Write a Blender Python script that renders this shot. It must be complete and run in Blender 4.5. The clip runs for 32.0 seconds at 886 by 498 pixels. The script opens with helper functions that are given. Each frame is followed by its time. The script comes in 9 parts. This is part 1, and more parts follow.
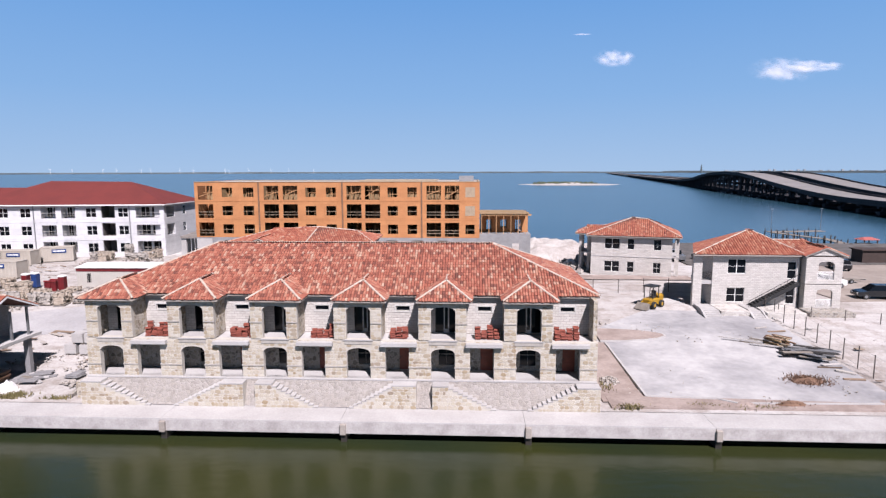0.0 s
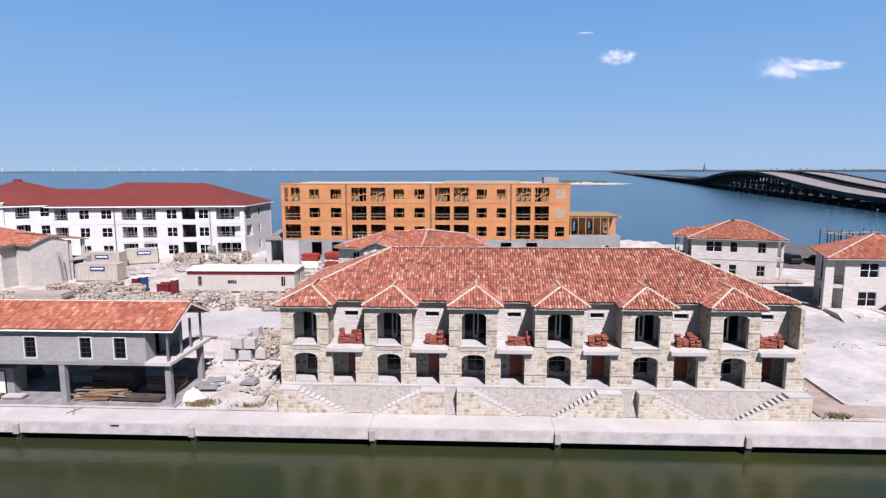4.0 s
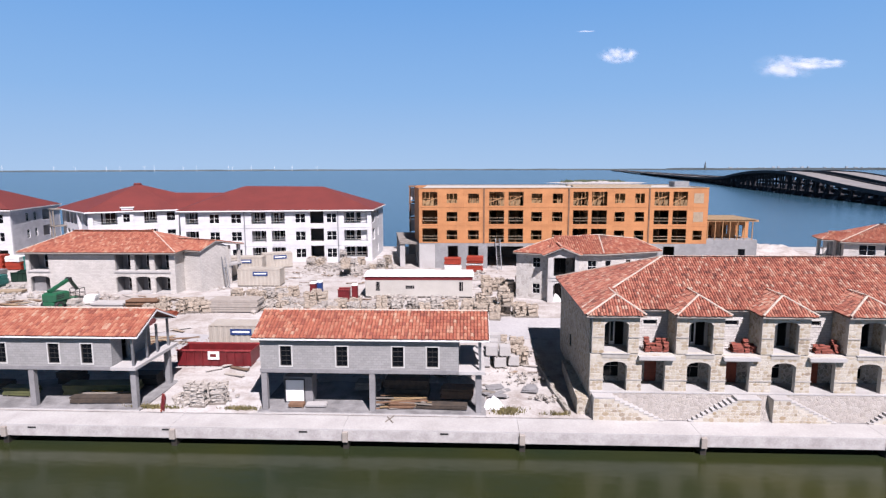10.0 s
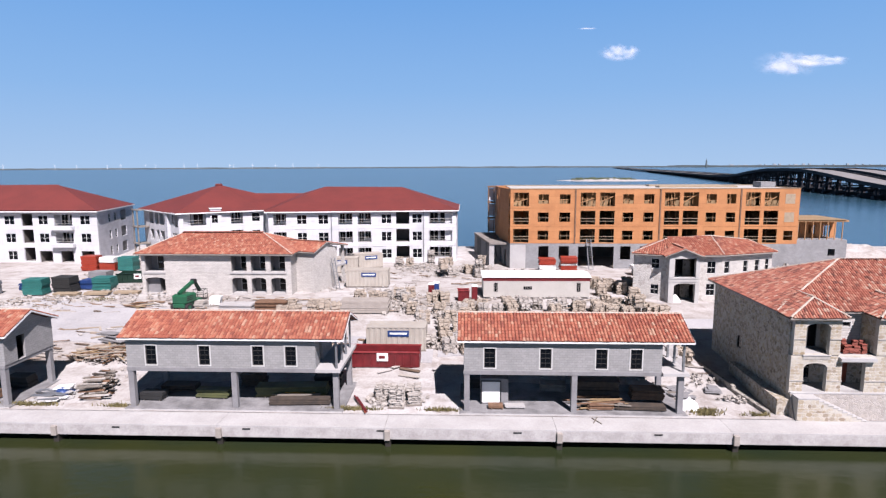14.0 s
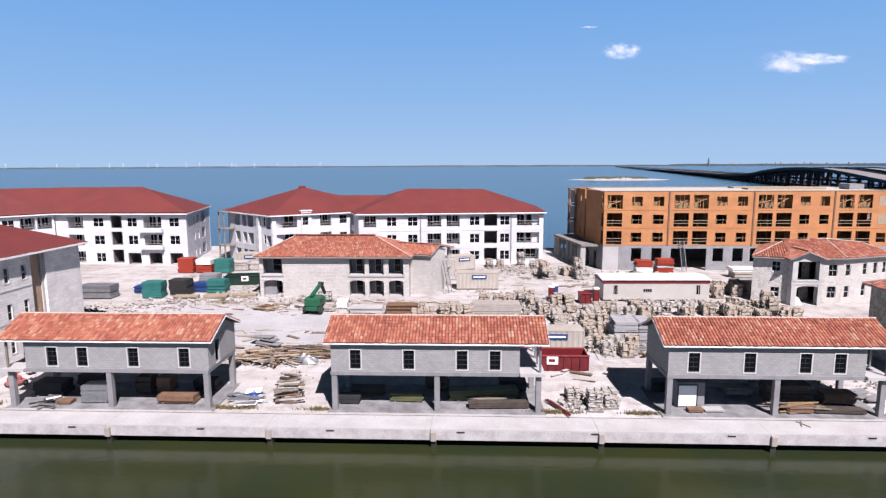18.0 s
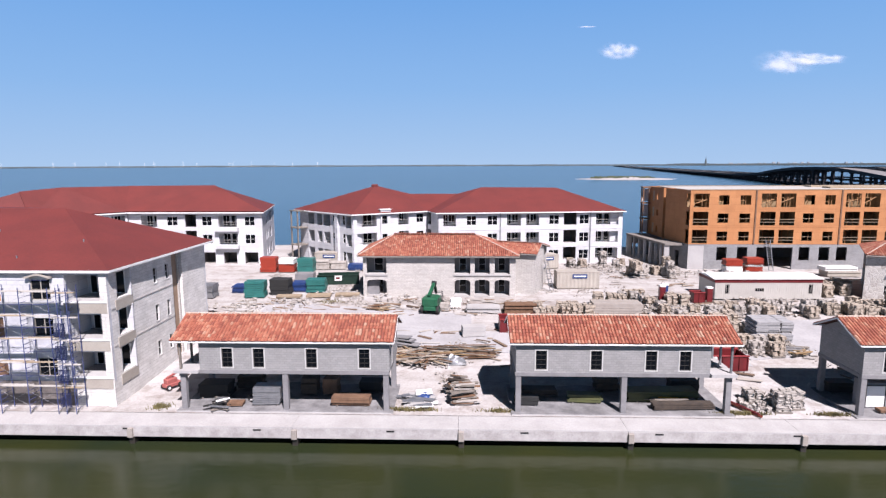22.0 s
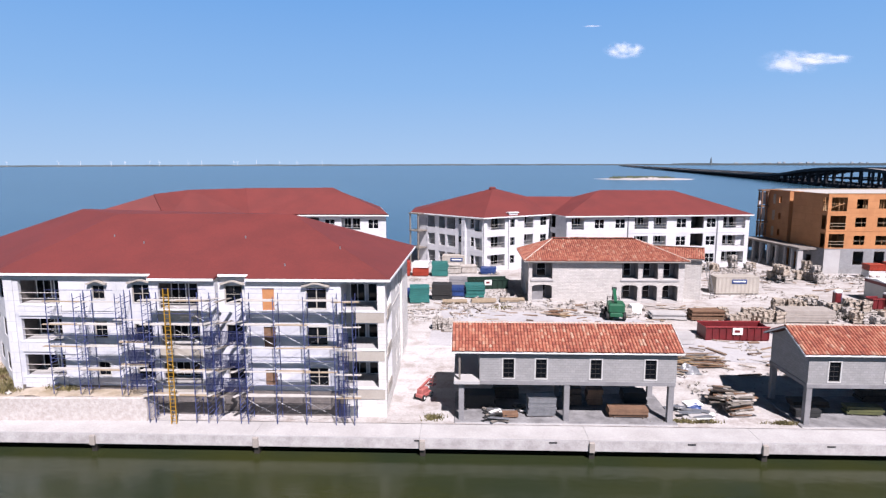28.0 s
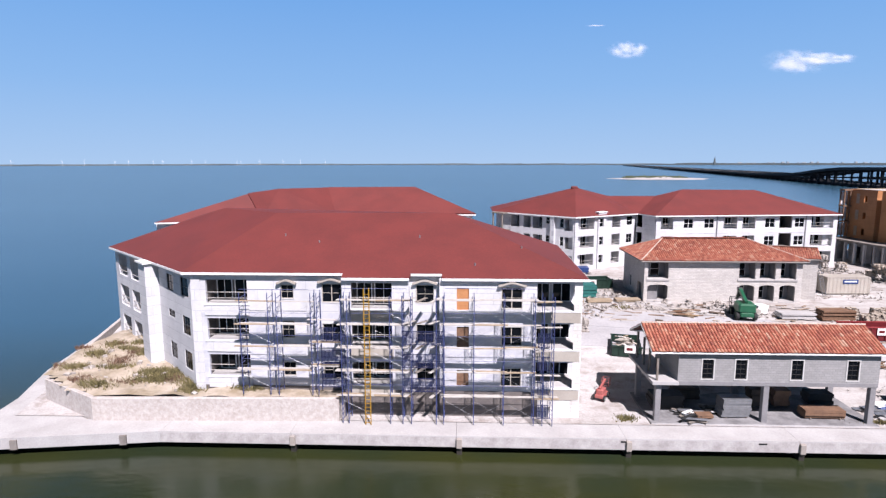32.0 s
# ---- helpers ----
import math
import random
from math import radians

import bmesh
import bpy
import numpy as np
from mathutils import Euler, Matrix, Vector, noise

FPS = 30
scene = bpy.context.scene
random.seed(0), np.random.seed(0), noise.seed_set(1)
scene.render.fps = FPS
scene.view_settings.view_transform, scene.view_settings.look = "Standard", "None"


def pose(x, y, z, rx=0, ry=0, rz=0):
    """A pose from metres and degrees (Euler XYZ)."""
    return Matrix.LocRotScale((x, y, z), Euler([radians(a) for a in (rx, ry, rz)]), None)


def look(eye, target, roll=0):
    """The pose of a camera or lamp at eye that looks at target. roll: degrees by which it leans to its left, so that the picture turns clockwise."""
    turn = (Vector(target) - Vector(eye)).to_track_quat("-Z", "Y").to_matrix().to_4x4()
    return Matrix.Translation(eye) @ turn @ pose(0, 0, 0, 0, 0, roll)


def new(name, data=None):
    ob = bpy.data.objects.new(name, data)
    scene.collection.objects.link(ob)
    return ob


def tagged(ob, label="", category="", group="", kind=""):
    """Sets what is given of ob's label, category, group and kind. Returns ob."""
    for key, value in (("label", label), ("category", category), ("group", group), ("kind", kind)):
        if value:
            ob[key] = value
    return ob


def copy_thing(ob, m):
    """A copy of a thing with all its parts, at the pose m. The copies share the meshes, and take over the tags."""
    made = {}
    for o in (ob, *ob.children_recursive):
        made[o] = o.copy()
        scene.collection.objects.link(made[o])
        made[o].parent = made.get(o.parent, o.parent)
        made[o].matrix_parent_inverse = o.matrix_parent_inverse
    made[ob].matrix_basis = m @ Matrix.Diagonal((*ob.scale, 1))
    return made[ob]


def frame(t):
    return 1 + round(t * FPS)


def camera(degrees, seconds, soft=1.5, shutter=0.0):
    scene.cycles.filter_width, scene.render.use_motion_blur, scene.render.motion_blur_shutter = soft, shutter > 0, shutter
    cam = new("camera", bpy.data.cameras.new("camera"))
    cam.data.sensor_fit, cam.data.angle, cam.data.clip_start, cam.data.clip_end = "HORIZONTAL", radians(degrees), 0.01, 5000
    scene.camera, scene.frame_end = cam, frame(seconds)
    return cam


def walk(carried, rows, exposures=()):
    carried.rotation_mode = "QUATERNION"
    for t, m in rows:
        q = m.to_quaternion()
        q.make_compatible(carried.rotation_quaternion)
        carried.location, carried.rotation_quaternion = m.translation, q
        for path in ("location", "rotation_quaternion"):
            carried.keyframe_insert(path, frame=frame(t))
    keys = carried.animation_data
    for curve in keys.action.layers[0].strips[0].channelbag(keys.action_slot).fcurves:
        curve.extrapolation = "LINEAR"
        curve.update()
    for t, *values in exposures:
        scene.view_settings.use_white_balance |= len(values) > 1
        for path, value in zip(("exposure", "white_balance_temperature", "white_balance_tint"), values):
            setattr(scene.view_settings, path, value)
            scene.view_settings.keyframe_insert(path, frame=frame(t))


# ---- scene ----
cam = camera(74.03, 32.0, 1.3)
ROWS = [
    (0.0, 0.000, -0.224, 17.846, 2.583, -7.601, 0.116),
    (0.5, -1.793, -0.276, 17.879, 2.612, -7.604, 0.103),
    (1.0, -3.626, -0.312, 17.953, 2.616, -7.627, 0.119),
    (1.5, -5.485, -0.357, 18.017, 2.626, -7.639, 0.093),
    (2.0, -7.360, -0.347, 18.096, 2.642, -7.652, 0.095),
    (2.5, -9.252, -0.294, 18.165, 2.654, -7.685, 0.105),
    (4.5, -17.042, -0.350, 18.496, 2.632, -7.753, 0.075),
    (5.0, -19.018, -0.453, 18.585, 2.620, -7.775, 0.090),
    (5.5, -21.008, -0.560, 18.638, 2.597, -7.756, 0.063),
    (6.0, -22.986, -0.670, 18.704, 2.591, -7.758, 0.086),
    (6.5, -24.964, -0.783, 18.796, 2.585, -7.789, 0.089),
    (7.0, -26.952, -0.949, 18.901, 2.567, -7.809, 0.100),
    (7.5, -28.942, -1.093, 18.956, 2.569, -7.799, 0.102),
    (8.0, -30.945, -1.240, 19.050, 2.539, -7.800, 0.112),
    (8.5, -32.948, -1.387, 19.131, 2.520, -7.809, 0.103),
    (9.0, -34.986, -1.589, 19.237, 2.480, -7.819, 0.103),
    (9.5, -36.989, -1.752, 19.343, 2.460, -7.848, 0.133),
    (10.0, -39.004, -1.928, 19.448, 2.431, -7.877, 0.142),
    (10.5, -41.006, -2.092, 19.529, 2.421, -7.905, 0.152),
    (11.0, -43.009, -2.257, 19.621, 2.402, -7.943, 0.152),
    (11.5, -45.024, -2.421, 19.713, 2.384, -7.971, 0.171),
    (12.0, -47.026, -2.585, 19.779, 2.377, -7.999, 0.181),
    (12.5, -49.042, -2.724, 19.870, 2.350, -8.037, 0.181),
    (13.0, -51.044, -2.887, 19.935, 2.354, -8.054, 0.200),
    (13.5, -53.045, -3.049, 19.999, 2.350, -8.080, 0.200),
    (14.0, -55.034, -3.197, 20.088, 2.336, -8.117, 0.211),
    (14.5, -57.562, -3.409, 20.188, 2.334, -8.133, 0.201),
    (16.5, -65.596, -4.038, 20.543, 2.309, -8.167, 0.205),
    (17.0, -67.582, -4.178, 20.652, 2.303, -8.192, 0.197),
    (17.5, -69.565, -4.342, 20.734, 2.309, -8.227, 0.199),
    (18.0, -71.526, -4.440, 20.828, 2.317, -8.243, 0.241),
    (18.5, -73.492, -4.410, 20.859, 2.335, -8.238, 0.213),
    (19.0, -75.412, -4.263, 20.888, 2.355, -8.213, 0.216),
    (19.5, -77.332, -4.102, 20.879, 2.377, -8.228, 0.219),
    (20.0, -79.298, -4.017, 20.870, 2.389, -8.273, 0.202),
    (20.5, -81.246, -4.006, 20.809, 2.413, -8.268, 0.215),
    (21.0, -83.167, -4.004, 20.773, 1.948, -8.293, 0.189),
    (21.5, -85.136, -4.029, 20.711, 1.894, -8.288, 0.192),
    (22.0, -87.078, -4.064, 20.674, 1.910, -8.293, 0.206),
    (22.5, -89.005, -4.123, 20.662, 1.928, -8.288, 0.219),
    (23.0, -90.917, -4.180, 20.674, 1.936, -8.294, 0.213),
    (23.5, -92.839, -4.274, 20.700, 1.954, -8.290, 0.196),
    (24.0, -94.736, -4.329, 20.737, 1.963, -8.296, 0.209),
    (24.5, -96.602, -4.218, 20.800, 1.982, -8.293, 0.193),
    (25.0, -98.443, -4.068, 20.876, 1.991, -8.319, 0.175),
    (25.5, -100.331, -3.957, 20.939, 2.010, -8.317, 0.158),
    (27.5, -108.090, -3.810, 21.288, 2.079, -8.371, 0.123),
    (28.0, -110.089, -3.823, 21.368, 2.063, -8.371, 0.103),
    (28.5, -112.098, -3.850, 21.412, 2.076, -8.372, 0.092),
    (29.0, -114.116, -3.893, 21.431, 2.097, -8.393, 0.080),
    (29.5, -116.106, -3.975, 21.466, 2.106, -8.416, 0.057),
    (30.0, -118.106, -4.059, 21.464, 2.123, -8.429, 0.062),
    (30.5, -120.070, -4.045, 21.477, 2.147, -8.403, 0.057),
    (31.0, -122.022, -4.007, 21.429, 2.167, -8.379, 0.060),
    (31.5, -123.983, -3.987, 21.409, 2.175, -8.415, 0.071),
    (32.0, -125.939, -4.008, 21.329, 2.168, -8.422, 0.051),
]
walk(cam, [(t, pose(x, y, z, 90 + pitch, roll, yaw)) for t, x, y, z, yaw, pitch, roll in ROWS], [(0.0, 0.86, 6200, 23), (8.0, 0.91, 6200, 23), (20.0, 0.94, 6180, 23), (32.0, 0.97, 6150, 23)])

# ---- light ----
TO_SUN = Vector((0.32, -0.73, 1.0)).normalized()
world = bpy.data.worlds.new("sky")
scene.world = world
world.use_nodes = True
wn, wl = world.node_tree.nodes, world.node_tree.links
sky = wn.new("ShaderNodeTexSky")
sky.sky_type, sky.sun_disc = "NISHITA", False
sky.sun_elevation, sky.sun_rotation = math.asin(TO_SUN.z), math.atan2(TO_SUN.x, TO_SUN.y)
sky.air_density, sky.dust_density, sky.ozone_density = 1.0, 0.0, 5.0
# a deeper blue overhead and a pale haze low over the water
hue = wn.new("ShaderNodeHueSaturation")
hue.inputs["Saturation"].default_value, hue.inputs["Value"].default_value = 1.45, 0.06
wl.new(sky.outputs[0], hue.inputs["Color"])
up = wn.new("ShaderNodeSeparateXYZ")
wl.new(wn.new("ShaderNodeTexCoord").outputs["Generated"], up.inputs[0])
band = wn.new("ShaderNodeValToRGB")
for e, (pos, c) in zip([band.color_ramp.elements[0], band.color_ramp.elements.new(0.16), band.color_ramp.elements[-1]], ((0.0, (0.55, 0.83, 1.08)), (0.12, (0.365, 0.695, 1.07)), (0.32, (0.18, 0.51, 1.0)))):
    e.position, e.color = pos, (*c, 1)
wl.new(up.outputs[2], band.inputs[0])
lift = wn.new("ShaderNodeVectorMath")
lift.operation = "SCALE"
lift.inputs["Scale"].default_value = 11.8
wl.new(band.outputs[0], lift.inputs[0])
low = wn.new("ShaderNodeMapRange")
low.interpolation_type = "SMOOTHSTEP"
for i, v in enumerate((0.33, 0.5, 1.0, 0.0)):
    low.inputs[i + 1].default_value = v
wl.new(up.outputs[2], low.inputs[0])
haze = wn.new("ShaderNodeMix")
haze.data_type = "RGBA"
wl.new(low.outputs[0], haze.inputs[0])
wl.new(hue.outputs[0], haze.inputs[6])
wl.new(lift.outputs[0], haze.inputs[7])
wl.new(haze.outputs[2], wn["Background"].inputs[0])
wn["Background"].inputs[1].default_value = 0.0313
sun = new("sun", bpy.data.lights.new("sun", "SUN"))
sun.data.energy, sun.data.angle, sun.data.color = 5.15, radians(0.53), (1.0, 0.96, 0.9)
sun.matrix_world = look((0, 0, 60), Vector((0, 0, 60)) - TO_SUN)


# ---- materials ----
def nodes_of(name):
    m = bpy.data.materials.new(name)
    m.use_nodes = True
    n, l = m.node_tree.nodes, m.node_tree.links
    return m, n, l, n["Principled BSDF"]


def socket(n, kind, l, src=None, **values):
    node = n.new(kind)
    for k, v in values.items():
        node.inputs[k].default_value = v
    if src is not None:
        l.new(src, node.inputs["Vector"])
    return node


def ramp(n, l, fac, stops):
    r = n.new("ShaderNodeValToRGB")
    while len(r.color_ramp.elements) < len(stops):
        r.color_ramp.elements.new(0.5)
    for e, (p, c) in zip(r.color_ramp.elements, stops):
        e.position, e.color = p, (*c, 1)
    l.new(fac, r.inputs[0])
    return r.outputs[0]


def mixed(n, l, a, b, fac, mode="MIX"):
    x = n.new("ShaderNodeMix")
    x.data_type, x.blend_type = "RGBA", mode
    for s, v in ((x.inputs[0], fac), (x.inputs[6], a), (x.inputs[7], b)):
        if isinstance(v, (int, float)):
            s.default_value = v
        elif isinstance(v, tuple):
            s.default_value = (*v, 1)
        else:
            l.new(v, s)
    return x.outputs[2]


def bumped(n, l, bsdf, height, strength, distance):
    b = n.new("ShaderNodeBump")
    b.inputs["Strength"].default_value, b.inputs["Distance"].default_value = strength, distance
    l.new(height, b.inputs["Height"])
    l.new(b.outputs[0], bsdf.inputs["Normal"])


def plain(name, c, c2=None, rough=0.8, scale=1.2, fine=14.0, bump=0.25, metal=0.0, island=0.0):
    """Two-scale mottled surface: large stains from c to c2, fine grain over them."""
    m, n, l, b = nodes_of(name)
    c2 = c2 or tuple(v * 0.78 for v in c)
    co = n.new("ShaderNodeTexCoord").outputs["Object"]
    big = socket(n, "ShaderNodeTexNoise", l, co, Scale=scale, Detail=5.0, Roughness=0.62)
    small = socket(n, "ShaderNodeTexNoise", l, co, Scale=fine, Detail=4.0)
    col = ramp(n, l, big.outputs[0], [(0.34, c2), (0.62, c)])
    grey = ramp(n, l, small.outputs[0], [(0.3, (0.8, 0.8, 0.8)), (0.7, (1, 1, 1))])
    col = mixed(n, l, col, grey, 0.8, "MULTIPLY")
    if island:
        geo = n.new("ShaderNodeNewGeometry")
        r = ramp(n, l, geo.outputs["Random Per Island"], [(0.0, (1 - island,) * 3), (1.0, (1 + island * 0.4,) * 3)])
        col = mixed(n, l, col, r, 1.0, "MULTIPLY")
    l.new(col, b.inputs["Base Color"])
    b.inputs["Roughness"].default_value, b.inputs["Metallic"].default_value = rough, metal
    bumped(n, l, b, small.outputs[0], bump, 0.03)
    return m


def rubble_stone(name, cols, mortar, scale=2.4, joint=0.055):
    m, n, l, b = nodes_of(name)
    co = n.new("ShaderNodeTexCoord").outputs["Object"]
    warp = socket(n, "ShaderNodeTexNoise", l, co, Scale=1.7, Detail=2.0)
    va = n.new("ShaderNodeVectorMath")
    va.operation = "MULTIPLY_ADD"
    l.new(warp.outputs["Color"], va.inputs[0])
    va.inputs[1].default_value = (0.35, 0.35, 0.35)
    l.new(co, va.inputs[2])
    cell = socket(n, "ShaderNodeTexVoronoi", l, va.outputs[0], Scale=scale)
    edge = n.new("ShaderNodeTexVoronoi")
    edge.feature = "DISTANCE_TO_EDGE"
    edge.inputs["Scale"].default_value = scale
    l.new(va.outputs[0], edge.inputs["Vector"])
    sep = n.new("ShaderNodeSeparateColor")
    l.new(cell.outputs["Color"], sep.inputs[0])
    col = ramp(n, l, sep.outputs[0], [(i / (len(cols) - 1), c) for i, c in enumerate(cols)])
    grain = socket(n, "ShaderNodeTexNoise", l, co, Scale=16.0, Detail=5.0)
    g = ramp(n, l, grain.outputs[0], [(0.3, (0.78, 0.78, 0.78)), (0.7, (1, 1, 1))])
    col = mixed(n, l, col, g, 0.9, "MULTIPLY")
    gap = ramp(n, l, edge.outputs[0], [(joint * 0.5, (1, 1, 1)), (joint, (0, 0, 0))])
    col = mixed(n, l, col, mortar, gap)
    l.new(col, b.inputs["Base Color"])
    b.inputs["Roughness"].default_value = 0.9
    h = mixed(n, l, ramp(n, l, edge.outputs[0], [(0.0, (0, 0, 0)), (0.12, (1, 1, 1))]), grain.outputs[0], 0.35)
    bumped(n, l, b, h, 0.8, 0.05)
    return m


def courses(name, c1, c2, mortar, width, height, joint=0.012, wear=0.25, bump=0.4):
    """Block, panel or board courses laid along the wall, with stains over them."""
    m, n, l, b = nodes_of(name)
    co = n.new("ShaderNodeTexCoord").outputs["Object"]
    s = n.new("ShaderNodeSeparateXYZ")
    l.new(co, s.inputs[0])
    add = n.new("ShaderNodeMath")
    l.new(s.outputs[0], add.inputs[0])
    l.new(s.outputs[1], add.inputs[1])
    cb = n.new("ShaderNodeCombineXYZ")
    l.new(add.outputs[0], cb.inputs[0])
    l.new(s.outputs[2], cb.inputs[1])
    br = n.new("ShaderNodeTexBrick")
    l.new(cb.outputs[0], br.inputs["Vector"])
    for k, v in (("Color1", c1), ("Color2", c2), ("Mortar", mortar)):
        br.inputs[k].default_value = (*v, 1)
    br.inputs["Scale"].default_value, br.inputs["Mortar Size"].default_value = 1.0, joint
    br.inputs["Brick Width"].default_value, br.inputs["Row Height"].default_value = width, height
    stain = socket(n, "ShaderNodeTexNoise", l, co, Scale=0.55, Detail=6.0, Roughness=0.65)
    st = ramp(n, l, stain.outputs[0], [(0.35, (1 - wear,) * 3), (0.6, (1, 1, 1))])
    fine = socket(n, "ShaderNodeTexNoise", l, co, Scale=11.0, Detail=4.0)
    fg = ramp(n, l, fine.outputs[0], [(0.3, (0.85, 0.85, 0.85)), (0.7, (1, 1, 1))])
    col = mixed(n, l, mixed(n, l, br.outputs[0], st, 1.0, "MULTIPLY"), fg, 0.8, "MULTIPLY")
    l.new(col, b.inputs["Base Color"])
    b.inputs["Roughness"].default_value = 0.88
    inv = n.new("ShaderNodeMath")
    inv.operation = "SUBTRACT"
    inv.inputs[0].default_value = 1.0
    l.new(br.outputs[1], inv.inputs[1])
    bumped(n, l, b, inv.outputs[0], bump, 0.02)
    return m


def clay(name, stops):
    m, n, l, b = nodes_of(name)
    geo = n.new("ShaderNodeNewGeometry")
    co = n.new("ShaderNodeTexCoord").outputs["Object"]
    col = ramp(n, l, geo.outputs["Random Per Island"], stops)
    patch = socket(n, "ShaderNodeTexNoise", l, co, Scale=0.45, Detail=4.0)
    col = mixed(n, l, col, ramp(n, l, patch.outputs[0], [(0.3, (0.84, 0.8, 0.8)), (0.65, (1, 1, 1))]), 1.0, "MULTIPLY")
    grain = socket(n, "ShaderNodeTexNoise", l, co, Scale=22.0, Detail=3.0)
    col = mixed(n, l, col, ramp(n, l, grain.outputs[0], [(0.3, (0.82, 0.8, 0.78)), (0.7, (1, 1, 1))]), 0.8, "MULTIPLY")
    l.new(col, b.inputs["Base Color"])
    b.inputs["Roughness"].default_value = 0.85
    bumped(n, l, b, grain.outputs[0], 0.25, 0.02)
    return m


def cut_stone(name, stops):
    m, n, l, b = nodes_of(name)
    mix = n.new("ShaderNodeMath")
    l.new(n.new("ShaderNodeObjectInfo").outputs["Random"], mix.inputs[0])
    l.new(n.new("ShaderNodeNewGeometry").outputs["Random Per Island"], mix.inputs[1])
    frac = n.new("ShaderNodeMath")
    frac.operation = "FRACT"
    l.new(mix.outputs[0], frac.inputs[0])
    col = ramp(n, l, frac.outputs[0], stops)
    co = n.new("ShaderNodeTexCoord").outputs["Object"]
    grain = socket(n, "ShaderNodeTexNoise", l, co, Scale=9.0, Detail=5.0)
    col = mixed(n, l, col, ramp(n, l, grain.outputs[0], [(0.3, (0.76, 0.74, 0.72)), (0.68, (1, 1, 1))]), 0.9, "MULTIPLY")
    l.new(col, b.inputs["Base Color"])
    b.inputs["Roughness"].default_value = 0.92
    bumped(n, l, b, grain.outputs[0], 0.5, 0.03)
    return m


def glass(name, tint=(0.012, 0.015, 0.018)):
    m, n, l, b = nodes_of(name)
    b.inputs["Base Color"].default_value = (*tint, 1)
    b.inputs["Roughness"].default_value, b.inputs["IOR"].default_value = 0.08, 1.45
    b.inputs["Specular IOR Level"].default_value = 0.25
    return m


def water_mat():
    m, n, l, b = nodes_of("water")
    co = n.new("ShaderNodeTexCoord").outputs["Object"]
    s = n.new("ShaderNodeSeparateXYZ")
    l.new(co, s.inputs[0])
    # murky canal towards the quay, clearer bay beyond the spit
    mr = n.new("ShaderNodeMapRange")
    l.new(s.outputs[1], mr.inputs[0])
    for i, v in enumerate((38.0, 75.0, 0.0, 1.0)):
        mr.inputs[i + 1].default_value = v
    blot = socket(n, "ShaderNodeTexNoise", l, co, Scale=0.075, Detail=2.0)
    canal = ramp(n, l, blot.outputs[0], [(0.38, CANAL[0]), (0.62, CANAL[1])])
    far = socket(n, "ShaderNodeTexNoise", l, co, Scale=0.006, Detail=4.0)
    bay = ramp(n, l, far.outputs[0], [(0.35, BAY[0]), (0.65, BAY[1])])
    sm = n.new("ShaderNodeMapping")
    sm.inputs["Scale"].default_value = (0.35, 2.4, 1.0)
    l.new(co, sm.inputs[0])
    streak = socket(n, "ShaderNodeTexNoise", l, sm.outputs[0], Scale=0.006, Detail=5.0, Roughness=0.6)
    bay = mixed(n, l, bay, ramp(n, l, streak.outputs[0], [(0.35, (0.86, 0.86, 0.87)), (0.56, (1.0, 1.0, 1.0)), (0.68, (1.35, 1.28, 1.22))]), 1.0, "MULTIPLY")
    l.new(mixed(n, l, canal, bay, mr.outputs[0]), b.inputs["Base Color"])
    b.inputs["Roughness"].default_value, b.inputs["IOR"].default_value = 0.2, 1.33
    mp = n.new("ShaderNodeMapping")
    mp.inputs["Scale"].default_value = (0.55, 1.0, 1.0)
    l.new(co, mp.inputs[0])
    w1 = socket(n, "ShaderNodeTexNoise", l, mp.outputs[0], Scale=1.6, Detail=4.0)
    bumped(n, l, b, w1.outputs[0], 0.18, 0.12)
    return m


def site_ground():
    """Crushed pale limestone with trodden dirt, damp blotches and wheel-worn streaks."""
    m, n, l, b = nodes_of("caliche")
    co = n.new("ShaderNodeTexCoord").outputs["Object"]
    a = socket(n, "ShaderNodeTexNoise", l, co, Scale=0.075, Detail=6.0, Roughness=0.6)
    c = socket(n, "ShaderNodeTexNoise", l, co, Scale=0.5, Detail=7.0, Roughness=0.7)
    mp = n.new("ShaderNodeMapping")
    mp.inputs["Scale"].default_value = (0.12, 1.3, 1.0)
    mp.inputs["Rotation"].default_value = (0, 0, 0.12)
    l.new(co, mp.inputs[0])
    t = socket(n, "ShaderNodeTexNoise", l, mp.outputs[0], Scale=0.6, Detail=4.0)
    f = socket(n, "ShaderNodeTexNoise", l, co, Scale=5.0, Detail=6.0, Roughness=0.7)
    col = ramp(n, l, a.outputs[0], [(0.34, (0.32, 0.292, 0.276)), (0.48, (0.395, 0.376, 0.364)), (0.66, (0.44, 0.427, 0.424))])
    col = mixed(n, l, col, ramp(n, l, c.outputs[0], [(0.36, (0.66, 0.6, 0.56)), (0.52, (1, 1, 1))]), 0.8, "MULTIPLY")
    col = mixed(n, l, col, ramp(n, l, t.outputs[0], [(0.38, (0.85, 0.84, 0.83)), (0.55, (1, 1, 1))]), 0.9, "MULTIPLY")
    col = mixed(n, l, col, ramp(n, l, f.outputs[0], [(0.32, (0.72, 0.7, 0.68)), (0.6, (1, 1, 1))]), 0.8, "MULTIPLY")
    l.new(col, b.inputs["Base Color"])
    b.inputs["Roughness"].default_value = 0.95
    bumped(n, l, b, f.outputs[0], 0.5, 0.06)
    return m


